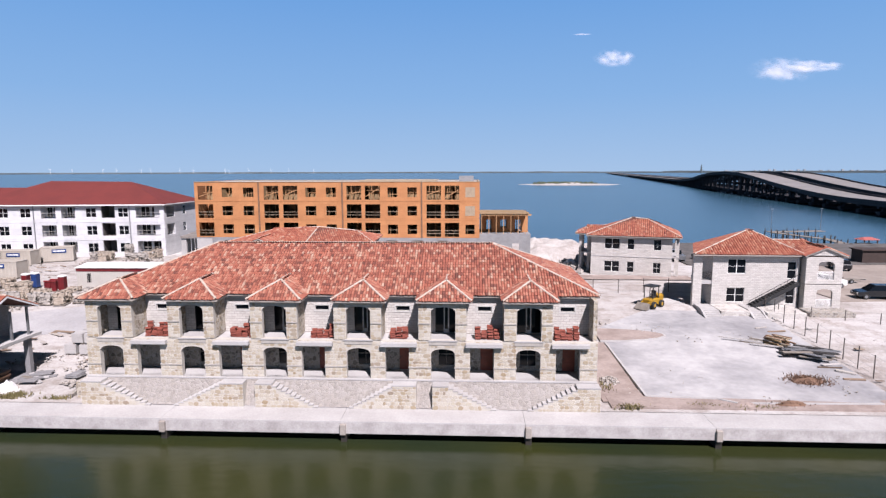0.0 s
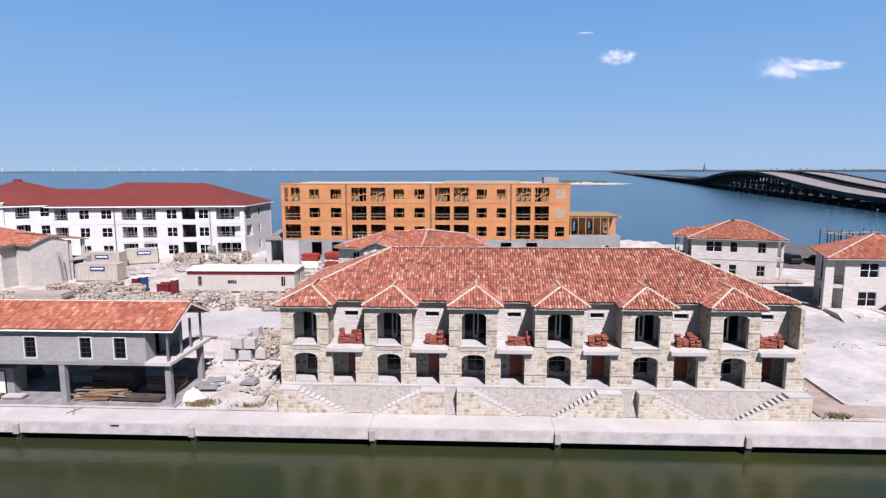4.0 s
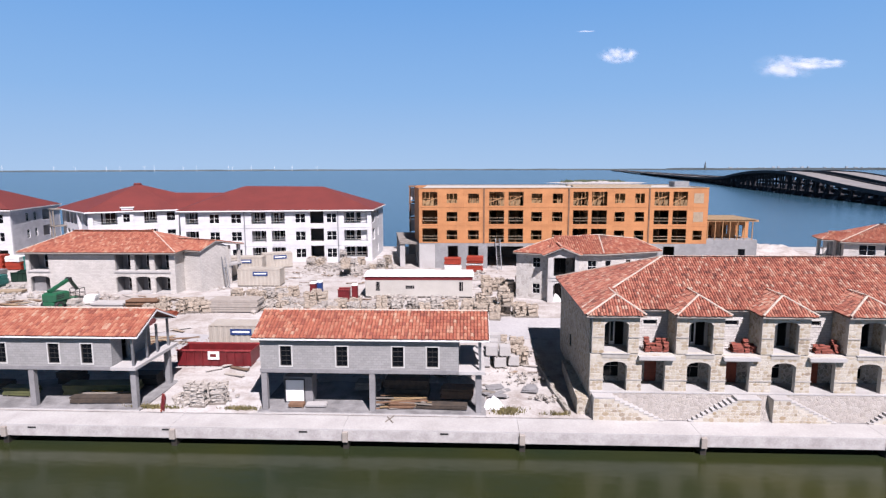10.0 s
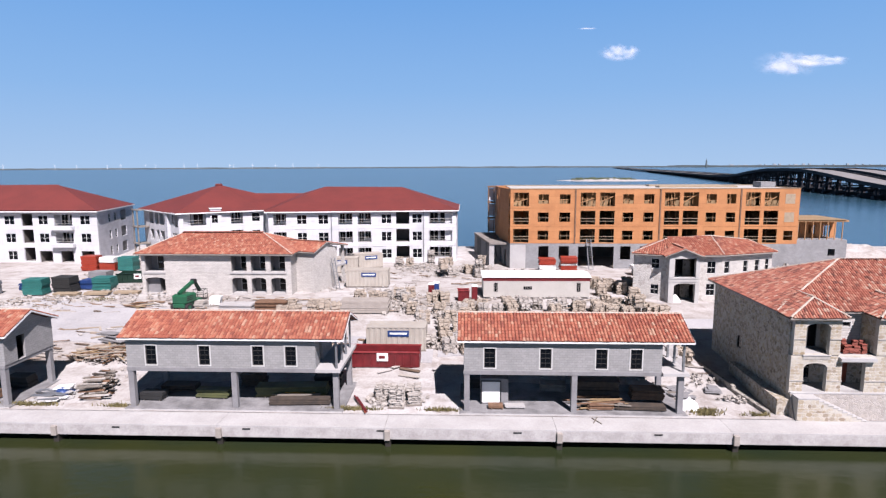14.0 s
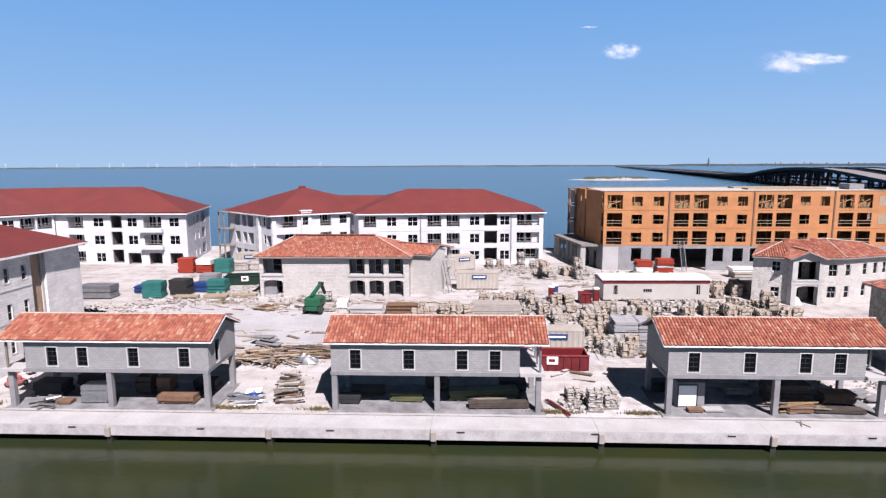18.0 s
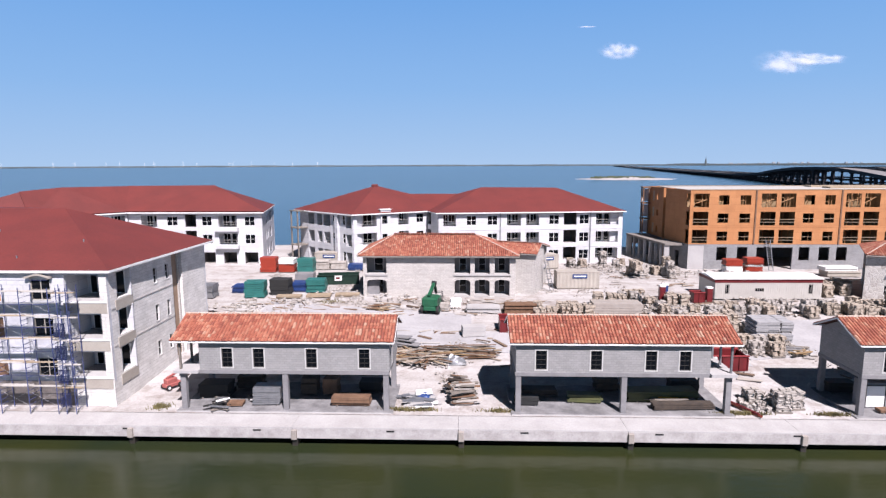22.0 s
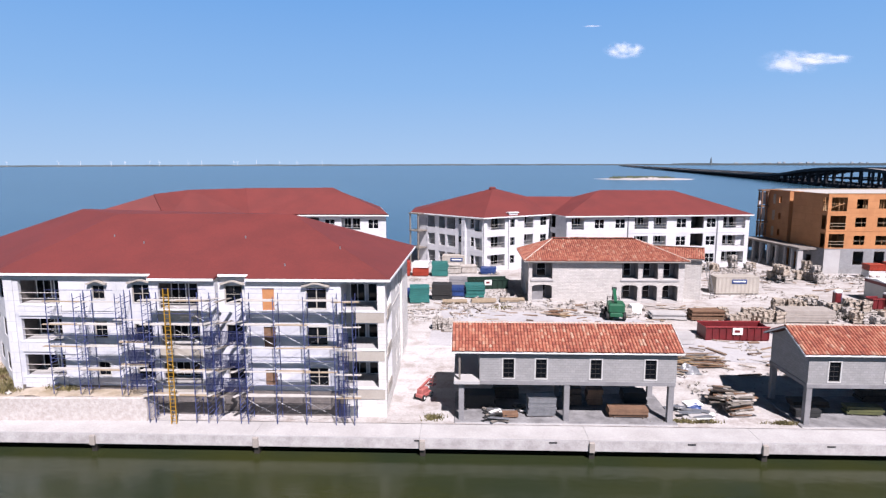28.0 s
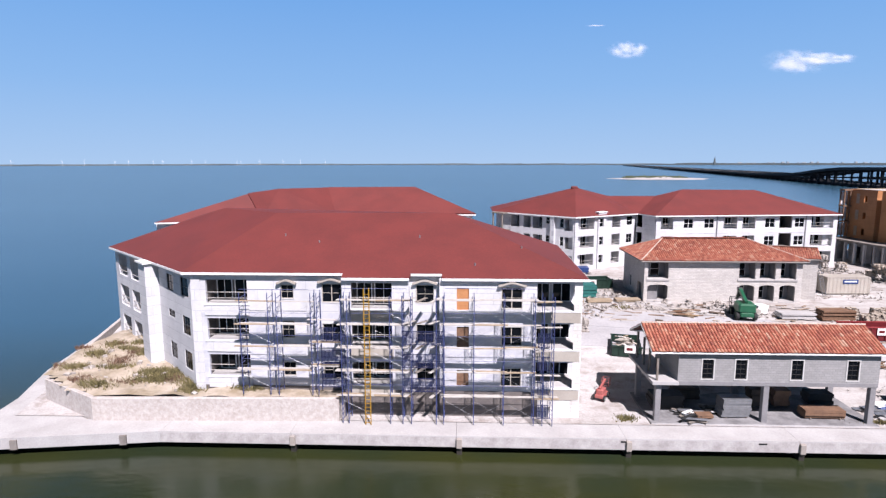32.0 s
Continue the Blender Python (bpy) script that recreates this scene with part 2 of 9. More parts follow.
def cloud_mat():
    """Soft white vapour that thins out towards its own rim."""
    m, n, l, b = nodes_of("cloud")
    co = n.new("ShaderNodeTexCoord").outputs["Object"]
    rnd = n.new("ShaderNodeObjectInfo").outputs["Random"]
    shift = n.new("ShaderNodeVectorMath")
    shift.operation = "MULTIPLY_ADD"
    shift.inputs[1].default_value = (2.2, 0.0, 1.3)
    l.new(co, shift.inputs[0])
    l.new(rnd, shift.inputs[2])
    wisp = socket(n, "ShaderNodeTexNoise", l, shift.outputs[0], Scale=1.1, Detail=3.0, Roughness=0.5)
    flat = n.new("ShaderNodeVectorMath")
    flat.operation = "MULTIPLY"
    flat.inputs[1].default_value = (1.0, 0.0, 1.0)
    l.new(co, flat.inputs[0])
    ln = n.new("ShaderNodeVectorMath")
    ln.operation = "LENGTH"
    l.new(flat.outputs[0], ln.inputs[0])
    body = n.new("ShaderNodeMath")
    body.operation = "MULTIPLY_ADD"
    l.new(wisp.outputs[0], body.inputs[0])
    body.inputs[1].default_value = 0.85
    l.new(ramp(n, l, ln.outputs["Value"], [(0.0, (0.3, 0.3, 0.3)), (1.0, (0, 0, 0))]), body.inputs[2])
    a = n.new("ShaderNodeMapRange")
    a.interpolation_type = "SMOOTHSTEP"
    for i, v in enumerate((0.34, 0.85, 0.0, 0.6)):
        a.inputs[i + 1].default_value = v
    l.new(body.outputs[0], a.inputs[0])
    rim = n.new("ShaderNodeMapRange")
    rim.interpolation_type = "SMOOTHSTEP"
    for i, v in enumerate((0.55, 1.0, 1.0, 0.0)):
        rim.inputs[i + 1].default_value = v
    l.new(ln.outputs["Value"], rim.inputs[0])
    both = n.new("ShaderNodeMath")
    both.operation = "MULTIPLY"
    l.new(a.outputs[0], both.inputs[0])
    l.new(rim.outputs[0], both.inputs[1])
    l.new(both.outputs[0], b.inputs["Alpha"])
    b.inputs["Base Color"].default_value = (0.48, 0.47, 0.5, 1)
    b.inputs["Roughness"].default_value, b.inputs["Specular IOR Level"].default_value = 1.0, 0.0
    return m


CANAL = ((0.0155, 0.022, 0.0098), (0.0245, 0.0278, 0.0077))
BAY = ((0.015, 0.0435, 0.066), (0.0215, 0.0555, 0.081))
M = {}
M["water"] = water_mat()
M["caliche"] = site_ground()
M["dirt"] = plain("dirt", (0.3, 0.245, 0.22), (0.2, 0.155, 0.135), 0.95, 0.5, 5.0, 0.5)
M["concrete"] = plain("concrete", (0.395, 0.384, 0.378), (0.33, 0.317, 0.31), 0.85, 0.35, 9.0, 0.15)
M["worn_edge"] = plain("worn_edge", (0.42, 0.4, 0.39), (0.3, 0.278, 0.27), 0.9, 0.9, 7.0, 0.3)
# concrete darkened to stand in for the shade below the cottages
M["shade_slab"] = plain("shade_slab", (0.23, 0.225, 0.228), (0.12, 0.117, 0.119), 0.9, 0.7, 7.0, 0.3)
M["old_shade_concrete"] = plain("old_shade_concrete", (0.223, 0.201, 0.185), (0.127, 0.111, 0.0952), 0.9, 0.8, 7.0, 0.3)
M["grey_concrete"] = plain("grey_concrete", (0.223, 0.218, 0.223), (0.169, 0.165, 0.169), 0.9, 0.6, 8.0, 0.2)
M["road"] = plain("road", (0.36, 0.352, 0.358), (0.29, 0.282, 0.288), 0.92, 0.2, 4.0, 0.3)
M["lot"] = plain("lot", (0.39, 0.383, 0.384), (0.205, 0.202, 0.212), 0.9, 0.14, 1.6, 0.2)
M["stone"] = rubble_stone("stone", [(0.33, 0.27, 0.19), (0.43, 0.39, 0.325), (0.25, 0.2, 0.145), (0.45, 0.415, 0.36), (0.37, 0.305, 0.205), (0.2, 0.165, 0.125), (0.42, 0.38, 0.32)], (0.42, 0.39, 0.345), 3.8, 0.05)
M["cut_stone"] = cut_stone("cut_stone", [(0.0, (0.38, 0.335, 0.265)), (0.16, (0.44, 0.405, 0.345)), (0.3, (0.29, 0.225, 0.145)), (0.38, (0.42, 0.385, 0.315)), (0.55, (0.46, 0.43, 0.38)), (0.66, (0.32, 0.26, 0.175)), (0.76, (0.44, 0.405, 0.34)), (0.9, (0.36, 0.315, 0.245)), (1.0, (0.25, 0.2, 0.15))])
M["pale_mortar"] = plain("pale_mortar", (0.45, 0.42, 0.375), (0.4, 0.37, 0.325), 0.95, 2.0, 12.0, 0.3)
# rubble darkened to stand in for porch shade; serves grey walls too
M["shade_grey_stone"] = rubble_stone("shade_grey_stone", [(0.2, 0.18, 0.155), (0.33, 0.3, 0.26), (0.12, 0.105, 0.09), (0.36, 0.33, 0.285), (0.26, 0.22, 0.17)], (0.33, 0.31, 0.285), 3.4, 0.08)
M["limestone"] = courses("limestone", (0.54, 0.515, 0.487), (0.455, 0.43, 0.404), (0.37, 0.345, 0.32), 0.44, 0.2, 0.018, 0.12, 1.0)
M["trim_stone"] = plain("trim_stone", (0.36, 0.339, 0.308), (0.297, 0.275, 0.249), 0.85, 1.5, 10.0, 0.2)
M["pale_rubble"] = rubble_stone("pale_rubble", [(0.3, 0.276, 0.255), (0.34, 0.315, 0.29), (0.245, 0.222, 0.203), (0.32, 0.292, 0.262), (0.27, 0.248, 0.232)], (0.285, 0.262, 0.243), 4.6, 0.04)
M["house_rubble"] = rubble_stone("house_rubble", [(0.46, 0.44, 0.41), (0.5, 0.48, 0.455), (0.4, 0.375, 0.345), (0.48, 0.455, 0.42), (0.33, 0.305, 0.28), (0.49, 0.465, 0.44)], (0.46, 0.44, 0.415), 2.4, 0.045)
M["block"] = courses("block", (0.29, 0.284, 0.28), (0.25, 0.246, 0.243), (0.215, 0.21, 0.208), 0.4, 0.2, 0.014, 0.12, 0.35)
M["pale_block"] = plain("pale_block", (0.33, 0.328, 0.335), (0.27, 0.268, 0.275), 0.9, 0.9, 9.0, 0.3, island=0.1)
M["house_wrap"] = courses("house_wrap", (0.558, 0.558, 0.57), (0.517, 0.517, 0.533), (0.4, 0.4, 0.425), 2.7, 0.9, 0.02, 0.14, 0.2)
M["osb"] = courses("osb", (0.44, 0.197, 0.078), (0.4, 0.172, 0.066), (0.31, 0.13, 0.048), 2.44, 1.22, 0.012, 0.14, 0.2)
M["scrap"] = clay("scrap", [(0.0, (0.0836, 0.0627, 0.0488)), (0.25, (0.209, 0.139, 0.0909)), (0.5, (0.314, 0.265, 0.209)), (0.75, (0.383, 0.362, 0.335)), (1.0, (0.432, 0.418, 0.405))])
M["stud"] = plain("stud", (0.408, 0.23, 0.106), (0.323, 0.17, 0.0723), 0.75, 2.0, 20.0, 0.2, island=0.25)
M["trim_white"] = plain("trim_white", (0.42, 0.412, 0.402), (0.36, 0.35, 0.34), 0.8, 1.0, 10.0, 0.15)
M["tan_sheath"] = plain("tan_sheath", (0.34, 0.235, 0.16), (0.26, 0.17, 0.11), 0.85, 0.8, 9.0, 0.2)
M["tan_ground"] = plain("tan_ground", (0.279, 0.241, 0.212), (0.209, 0.174, 0.15), 0.95, 0.3, 4.0, 0.5)
# house wrap tinted blue-grey to stand in for shade
M["shade_blue_wrap"] = courses("shade_blue_wrap", (0.53, 0.53, 0.57), (0.46, 0.465, 0.51), (0.56, 0.56, 0.58), 1.2, 0.4, 0.016, 0.2, 0.3)
M["cmu_base"] = courses("cmu_base", (0.265, 0.265, 0.27), (0.228, 0.228, 0.233), (0.191, 0.191, 0.196), 0.4, 0.2, 0.012, 0.2)
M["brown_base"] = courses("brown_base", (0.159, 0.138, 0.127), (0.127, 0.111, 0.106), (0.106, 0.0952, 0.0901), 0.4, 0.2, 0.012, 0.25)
M["lumber"] = plain("lumber", (0.292, 0.201, 0.106), (0.212, 0.138, 0.0688), 0.75, 2.0, 20.0, 0.2, island=0.3)
M["pale_lumber"] = plain("pale_lumber", (0.35, 0.275, 0.191), (0.275, 0.212, 0.143), 0.75, 2.0, 20.0, 0.2, island=0.3)
M["bleached_board"] = plain("bleached_board", (0.45, 0.428, 0.4), (0.37, 0.343, 0.312), 0.8, 2.0, 18.0, 0.2, island=0.2)
# dark brown board; under the cottages it also paints in deeper shade
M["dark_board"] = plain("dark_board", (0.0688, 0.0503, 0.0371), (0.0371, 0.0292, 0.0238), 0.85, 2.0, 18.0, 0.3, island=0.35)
M["weathered"] = plain("weathered", (0.223, 0.196, 0.169), (0.159, 0.138, 0.116), 0.85, 2.0, 18.0, 0.3, island=0.35)
M["white"] = plain("white", (0.74, 0.74, 0.73), (0.64, 0.64, 0.63), 0.6, 0.8, 12.0, 0.08)
M["cream"] = plain("cream", (0.377, 0.345, 0.3), (0.327, 0.292, 0.251), 0.6, 0.6, 10.0, 0.1)
M["mortar"] = plain("mortar", (0.43, 0.365, 0.31), (0.33, 0.255, 0.205), 0.9, 2.0, 14.0, 0.3)
M["tile"] = clay("tile", [(0.0, (0.12, 0.042, 0.032)), (0.12, (0.2, 0.064, 0.043)), (0.4, (0.29, 0.092, 0.058)), (0.7, (0.34, 0.13, 0.085)), (0.9, (0.36, 0.18, 0.122)), (1.0, (0.41, 0.29, 0.22))])
M["tile_even"] = clay("tile_even", [(0.0, (0.2, 0.06, 0.041)), (0.2, (0.275, 0.083, 0.05)), (0.6, (0.325, 0.108, 0.065)), (0.9, (0.365, 0.16, 0.1)), (1.0, (0.4, 0.255, 0.18))])
M["tile_bed"] = plain("tile_bed", (0.106, 0.0371, 0.0265), (0.0739, 0.0265, 0.0185), 0.9)
M["red_roof"] = plain("red_roof", (0.128, 0.019, 0.0155), (0.104, 0.0155, 0.0132), 0.8, 0.25, 6.0, 0.12)
M["dark_metal"] = plain("dark_metal", (0.0209, 0.0209, 0.0223), (0.0139, 0.0139, 0.0139), 0.5, 3.0, 20.0, 0.05)
M["bronze"] = plain("bronze", (0.0348, 0.0314, 0.0279), (0.0244, 0.0209, 0.0195), 0.5, 3.0, 20.0, 0.05)
M["glass"] = glass("glass", (0.005, 0.006, 0.008))
M["door_wood"] = plain("door_wood", (0.23, 0.045, 0.019), (0.15, 0.03, 0.013), 0.5, 2.0, 18.0, 0.1)
M["red_paint"] = plain("red_paint", (0.139, 0.00977, 0.0126), (0.0909, 0.00767, 0.00909), 0.5, 1.2, 12.0, 0.1)
M["casing"] = plain("casing", (0.5, 0.492, 0.475), (0.42, 0.412, 0.395), 0.7, 1.0, 12.0, 0.08)
M["brown_board"] = plain("brown_board", (0.191, 0.106, 0.0609), (0.127, 0.0688, 0.0397), 0.8, 2.0, 18.0, 0.2, island=0.35)
M["orange_paint"] = plain("orange_paint", (0.297, 0.0344, 0.0149), (0.233, 0.0265, 0.0116), 0.5, 1.0, 12.0, 0.1)
M["green_paint"] = plain("green_paint", (0.0106, 0.1, 0.0477), (0.00795, 0.0688, 0.0318), 0.45, 1.0, 12.0, 0.1)
M["dark_green"] = plain("dark_green", (0.00636, 0.0265, 0.0169), (0.00424, 0.0185, 0.0116), 0.5, 1.0, 12.0, 0.1)
M["teal"] = plain("teal", (0.0212, 0.143, 0.127), (0.0159, 0.106, 0.0952), 0.5, 1.0, 10.0, 0.15)
M["blue"] = plain("blue", (0.0159, 0.0477, 0.169), (0.0116, 0.0318, 0.116), 0.5, 1.0, 10.0, 0.1)
M["scaffold_blue"] = plain("scaffold_blue", (0.055, 0.072, 0.19), (0.035, 0.045, 0.13), 0.5, 3.0, 20.0, 0.05)
M["navy"] = plain("navy", (0.012, 0.018, 0.075), (0.008, 0.011, 0.045), 0.6, 3.0, 20.0, 0.05)
# lighter red that paints sunlight onto the dumpster rims
M["sunlit_red"] = plain("sunlit_red", (0.27, 0.035, 0.035), (0.17, 0.018, 0.02), 0.6, 1.5, 14.0, 0.1)
M["yellow"] = plain("yellow", (0.36, 0.201, 0.0159), (0.292, 0.159, 0.0106), 0.45, 1.0, 12.0, 0.08)
M["dull_green"] = plain("dull_green", (0.085, 0.0901, 0.0318), (0.053, 0.0583, 0.0238), 0.7, 1.0, 10.0, 0.2)
M["galv"] = plain("galv", (0.292, 0.297, 0.308), (0.223, 0.228, 0.238), 0.45, 2.0, 14.0, 0.05, 0.6)
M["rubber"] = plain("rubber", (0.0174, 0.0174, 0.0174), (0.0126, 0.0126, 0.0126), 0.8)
# wet concrete, with the shade under the coping put into its colour
M["wet_shade_wall"] = plain("wet_shade_wall", (0.0318, 0.0265, 0.0212), (0.0159, 0.0138, 0.0106), 0.6, 0.8, 6.0, 0.3)
M["stucco"] = courses("stucco", (0.7, 0.675, 0.645), (0.6, 0.575, 0.545), (0.46, 0.435, 0.41), 0.9, 0.3, 0.014, 0.2, 0.4)
M["trim"] = plain("trim", (0.318, 0.286, 0.254), (0.265, 0.233, 0.207), 0.8)
M["bank_earth"] = plain("bank_earth", (0.38, 0.325, 0.26), (0.22, 0.175, 0.115), 0.95, 0.6, 4.0, 0.7)
M["quay_rubble"] = plain("quay_rubble", (0.45, 0.415, 0.39), (0.36, 0.32, 0.29), 0.95, 2.6, 5.0, 0.8)
M["rock"] = plain("rock", (0.43, 0.37, 0.305), (0.27, 0.222, 0.175), 0.95, 1.6, 7.0, 0.8)
M["rock_pale"] = plain("rock_pale", (0.43, 0.398, 0.365), (0.28, 0.25, 0.222), 0.95, 1.6, 7.0, 0.8)
M["grass"] = plain("grass", (0.2, 0.165, 0.07), (0.12, 0.105, 0.04), 0.9, 0.8, 6.0, 0.5, island=0.4)
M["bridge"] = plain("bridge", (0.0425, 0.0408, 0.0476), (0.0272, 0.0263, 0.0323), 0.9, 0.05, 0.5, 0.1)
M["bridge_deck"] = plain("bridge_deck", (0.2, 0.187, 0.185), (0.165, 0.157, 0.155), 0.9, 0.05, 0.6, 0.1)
# distance haze is mixed into the far shore and town colours
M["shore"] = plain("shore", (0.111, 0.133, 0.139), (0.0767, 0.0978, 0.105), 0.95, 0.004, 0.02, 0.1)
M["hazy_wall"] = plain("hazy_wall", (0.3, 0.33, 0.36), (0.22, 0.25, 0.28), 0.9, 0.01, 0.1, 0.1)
M["shore_rock"] = plain("shore_rock", (0.11, 0.1, 0.095), (0.05, 0.046, 0.044), 0.95, 0.5, 3.0, 0.9)
M["scrub"] = plain("scrub", (0.0558, 0.0697, 0.0348), (0.0314, 0.0418, 0.0209), 0.95, 0.1, 1.0, 0.4)
M["cloud"] = cloud_mat()


# ---- mesh tools ----
class Mesh:
    """Collects faces in the space of m."""

    def __init__(self, m=None):
        self.v, self.f, self.m = [], [], m or Matrix.Identity(4)

    def add(self, pts, faces):
        k = len(self.v)
        self.v += [tuple(self.m @ Vector(p)) for p in pts]
        self.f += [tuple(k + i for i in f) for f in faces]

    def face(self, *pts):
        self.add(pts, [tuple(range(len(pts)))])

    def box(self, x0, y0, z0, x1, y1, z1):
        self.add([(x0, y0, z0), (x1, y0, z0), (x1, y1, z0), (x0, y1, z0), (x0, y0, z1), (x1, y0, z1), (x1, y1, z1), (x0, y1, z1)],
                 [(0, 3, 2, 1), (4, 5, 6, 7), (0, 1, 5, 4), (1, 2, 6, 5), (2, 3, 7, 6), (3, 0, 4, 7)])

    def bevel_box(self, x0, y0, z0, x1, y1, z1, b=0.03):
        """A box with its four upright edges and top edge cut."""
        c = [(x0 + b, y0), (x1 - b, y0), (x1, y0 + b), (x1, y1 - b), (x1 - b, y1), (x0 + b, y1), (x0, y1 - b), (x0, y0 + b)]
        cx, cy = (x0 + x1) / 2, (y0 + y1) / 2
        s = [(cx + (x - cx) * (1 - 2 * b / (x1 - x0)), cy + (y - cy) * (1 - 2 * b / (y1 - y0))) for x, y in c]
        p = [(x, y, z0) for x, y in c] + [(x, y, z1 - b) for x, y in c] + [(x, y, z1) for x, y in s]
        f = [tuple(range(7, -1, -1)), tuple(range(16, 24))]
        for k in (0, 8):
            f += [(k + i, k + (i + 1) % 8, k + 8 + (i + 1) % 8, k + 8 + i) for i in range(8)]
        self.add(p, f)

    def prism(self, poly, z0, z1):
        n = len(poly)
        self.add([(x, y, z0) for x, y in poly] + [(x, y, z1) for x, y in poly],
                 [tuple(range(n - 1, -1, -1)), tuple(range(n, 2 * n))] + [(i, (i + 1) % n, n + (i + 1) % n, n + i) for i in range(n)])

    def slab(self, pts, t):
        """A polygon in space, thickened downwards along its normal."""
        p = [Vector(q) for q in pts]
        nrm = (p[1] - p[0]).cross(p[2] - p[0]).normalized() * t
        n = len(p)
        self.add([tuple(q - nrm) for q in p] + [tuple(q) for q in p],
                 [tuple(range(n - 1, -1, -1)), tuple(range(n, 2 * n))] + [(i, (i + 1) % n, n + (i + 1) % n, n + i) for i in range(n)])

    def beam(self, a, b, w, h=None):
        a, b, h = Vector(a), Vector(b), h or w
        d = (b - a).normalized()
        s = d.cross(Vector((0, 0, 1)))
        s = s.normalized() if s.length > 1e-4 else Vector((1, 0, 0))
        u = s.cross(d)
        s, u = s * w / 2, u * h / 2
        q = [-s - u, s - u, s + u, -s + u]
        self.add([tuple(a + k) for k in q] + [tuple(b + k) for k in q], [(0, 1, 2, 3), (7, 6, 5, 4), (1, 0, 4, 5), (2, 1, 5, 6), (3, 2, 6, 7), (0, 3, 7, 4)])

    def rod(self, a, b, r, n=8, r2=None):
        a, b, r2 = Vector(a), Vector(b), r if r2 is None else r2
        d = (b - a).normalized()
        s = d.cross(Vector((0, 0, 1)) if abs(d.z) < 0.95 else Vector((1, 0, 0))).normalized()
        u = d.cross(s)
        ring = [(math.cos(2 * math.pi * i / n), math.sin(2 * math.pi * i / n)) for i in range(n)]
        self.add([tuple(a + (s * x + u * y) * r) for x, y in ring] + [tuple(b + (s * x + u * y) * r2) for x, y in ring],
                 [tuple(range(n)), tuple(range(2 * n - 1, n - 1, -1))] + [((i + 1) % n, i, n + i, n + (i + 1) % n) for i in range(n)])

    def wall(self, L, H, T, ops=()):
        """An upright wall from x 0 to L, y 0 (outside) to T, with openings (x0, z0, x1, z1[, rise of arch])."""
        xs = sorted({0, L, *(o[0] for o in ops), *(o[2] for o in ops)})
        zs = sorted({0, H, *(o[1] for o in ops), *(o[3] for o in ops)})
        nx, nz = len(xs) - 1, len(zs) - 1
        full = [[not any(o[0] <= (xs[i] + xs[i + 1]) / 2 <= o[2] and o[1] <= (zs[j] + zs[j + 1]) / 2 <= o[3] for o in ops) for j in range(nz)] for i in range(nx)]
        ok = lambda i, j: 0 <= i < nx and 0 <= j < nz and full[i][j]
        for i in range(nx):
            for j in range(nz):
                if not full[i][j]:
                    continue
                a, b, c, d = xs[i], xs[i + 1], zs[j], zs[j + 1]
                self.face((a, 0, c), (b, 0, c), (b, 0, d), (a, 0, d))
                self.face((b, T, c), (a, T, c), (a, T, d), (b, T, d))
                if not ok(i - 1, j):
                    self.face((a, T, c), (a, 0, c), (a, 0, d), (a, T, d))
                if not ok(i + 1, j):
                    self.face((b, 0, c), (b, T, c), (b, T, d), (b, 0, d))
                if not ok(i, j - 1):
                    self.face((a, T, c), (b, T, c), (b, 0, c), (a, 0, c))
                if not ok(i, j + 1):
                    self.face((a, 0, d), (b, 0, d), (b, T, d), (a, T, d))
        for o in ops:
            if len(o) > 4 and o[4]:
                x0, x1, z1, r = o[0], o[2], o[3], o[4]
                k = 10
                c = [(x0 + (x1 - x0) * i / k, z1 - r + r * math.sqrt(max(0, 1 - (2 * i / k - 1) ** 2)) - 0.004) for i in range(k + 1)]
                for (a, za), (b, zb) in zip(c, c[1:]):
                    self.face((a, 0, za), (b, 0, zb), (b, 0, z1), (a, 0, z1))
                    self.face((b, T, zb), (a, T, za), (a, T, z1), (b, T, z1))
                    self.face((a, T, za), (b, T, zb), (b, 0, zb), (a, 0, za))

    def data(self, name, mat):
        me = bpy.data.meshes.new(name)
        me.from_pydata(self.v, [], self.f)
        me.materials.append(mat)
        return me


def part(name, mesh, mat, parent=None, label="", m=None):
    data = mesh if isinstance(mesh, bpy.types.Mesh) else mesh.data(name, mat)
    ob = new(name, data)
    ob.parent = parent
    if m is not None:
        ob.matrix_basis = m
    if label:
        ob["label"] = label
    return ob


def thing(name, label, category, group="", m=None, kind=""):
    ob = tagged(new(name), label, category, group, kind)
    if m is not None:
        ob.matrix_basis = m
    return ob


def solid(name, mesh, mat, label, category="", group="", kind="", m=None):
    return tagged(part(name, mesh, mat, None, "", m), label, category, group, kind)


def side(x, y, z, turn=0):
    """A wall's own space: x along it, y inwards, z up. turn 0 faces -y, 90 faces +x, 180 +y, -90 -x."""
    return pose(x, y, z, 0, 0, turn)


WINDOW_MESHES = {}


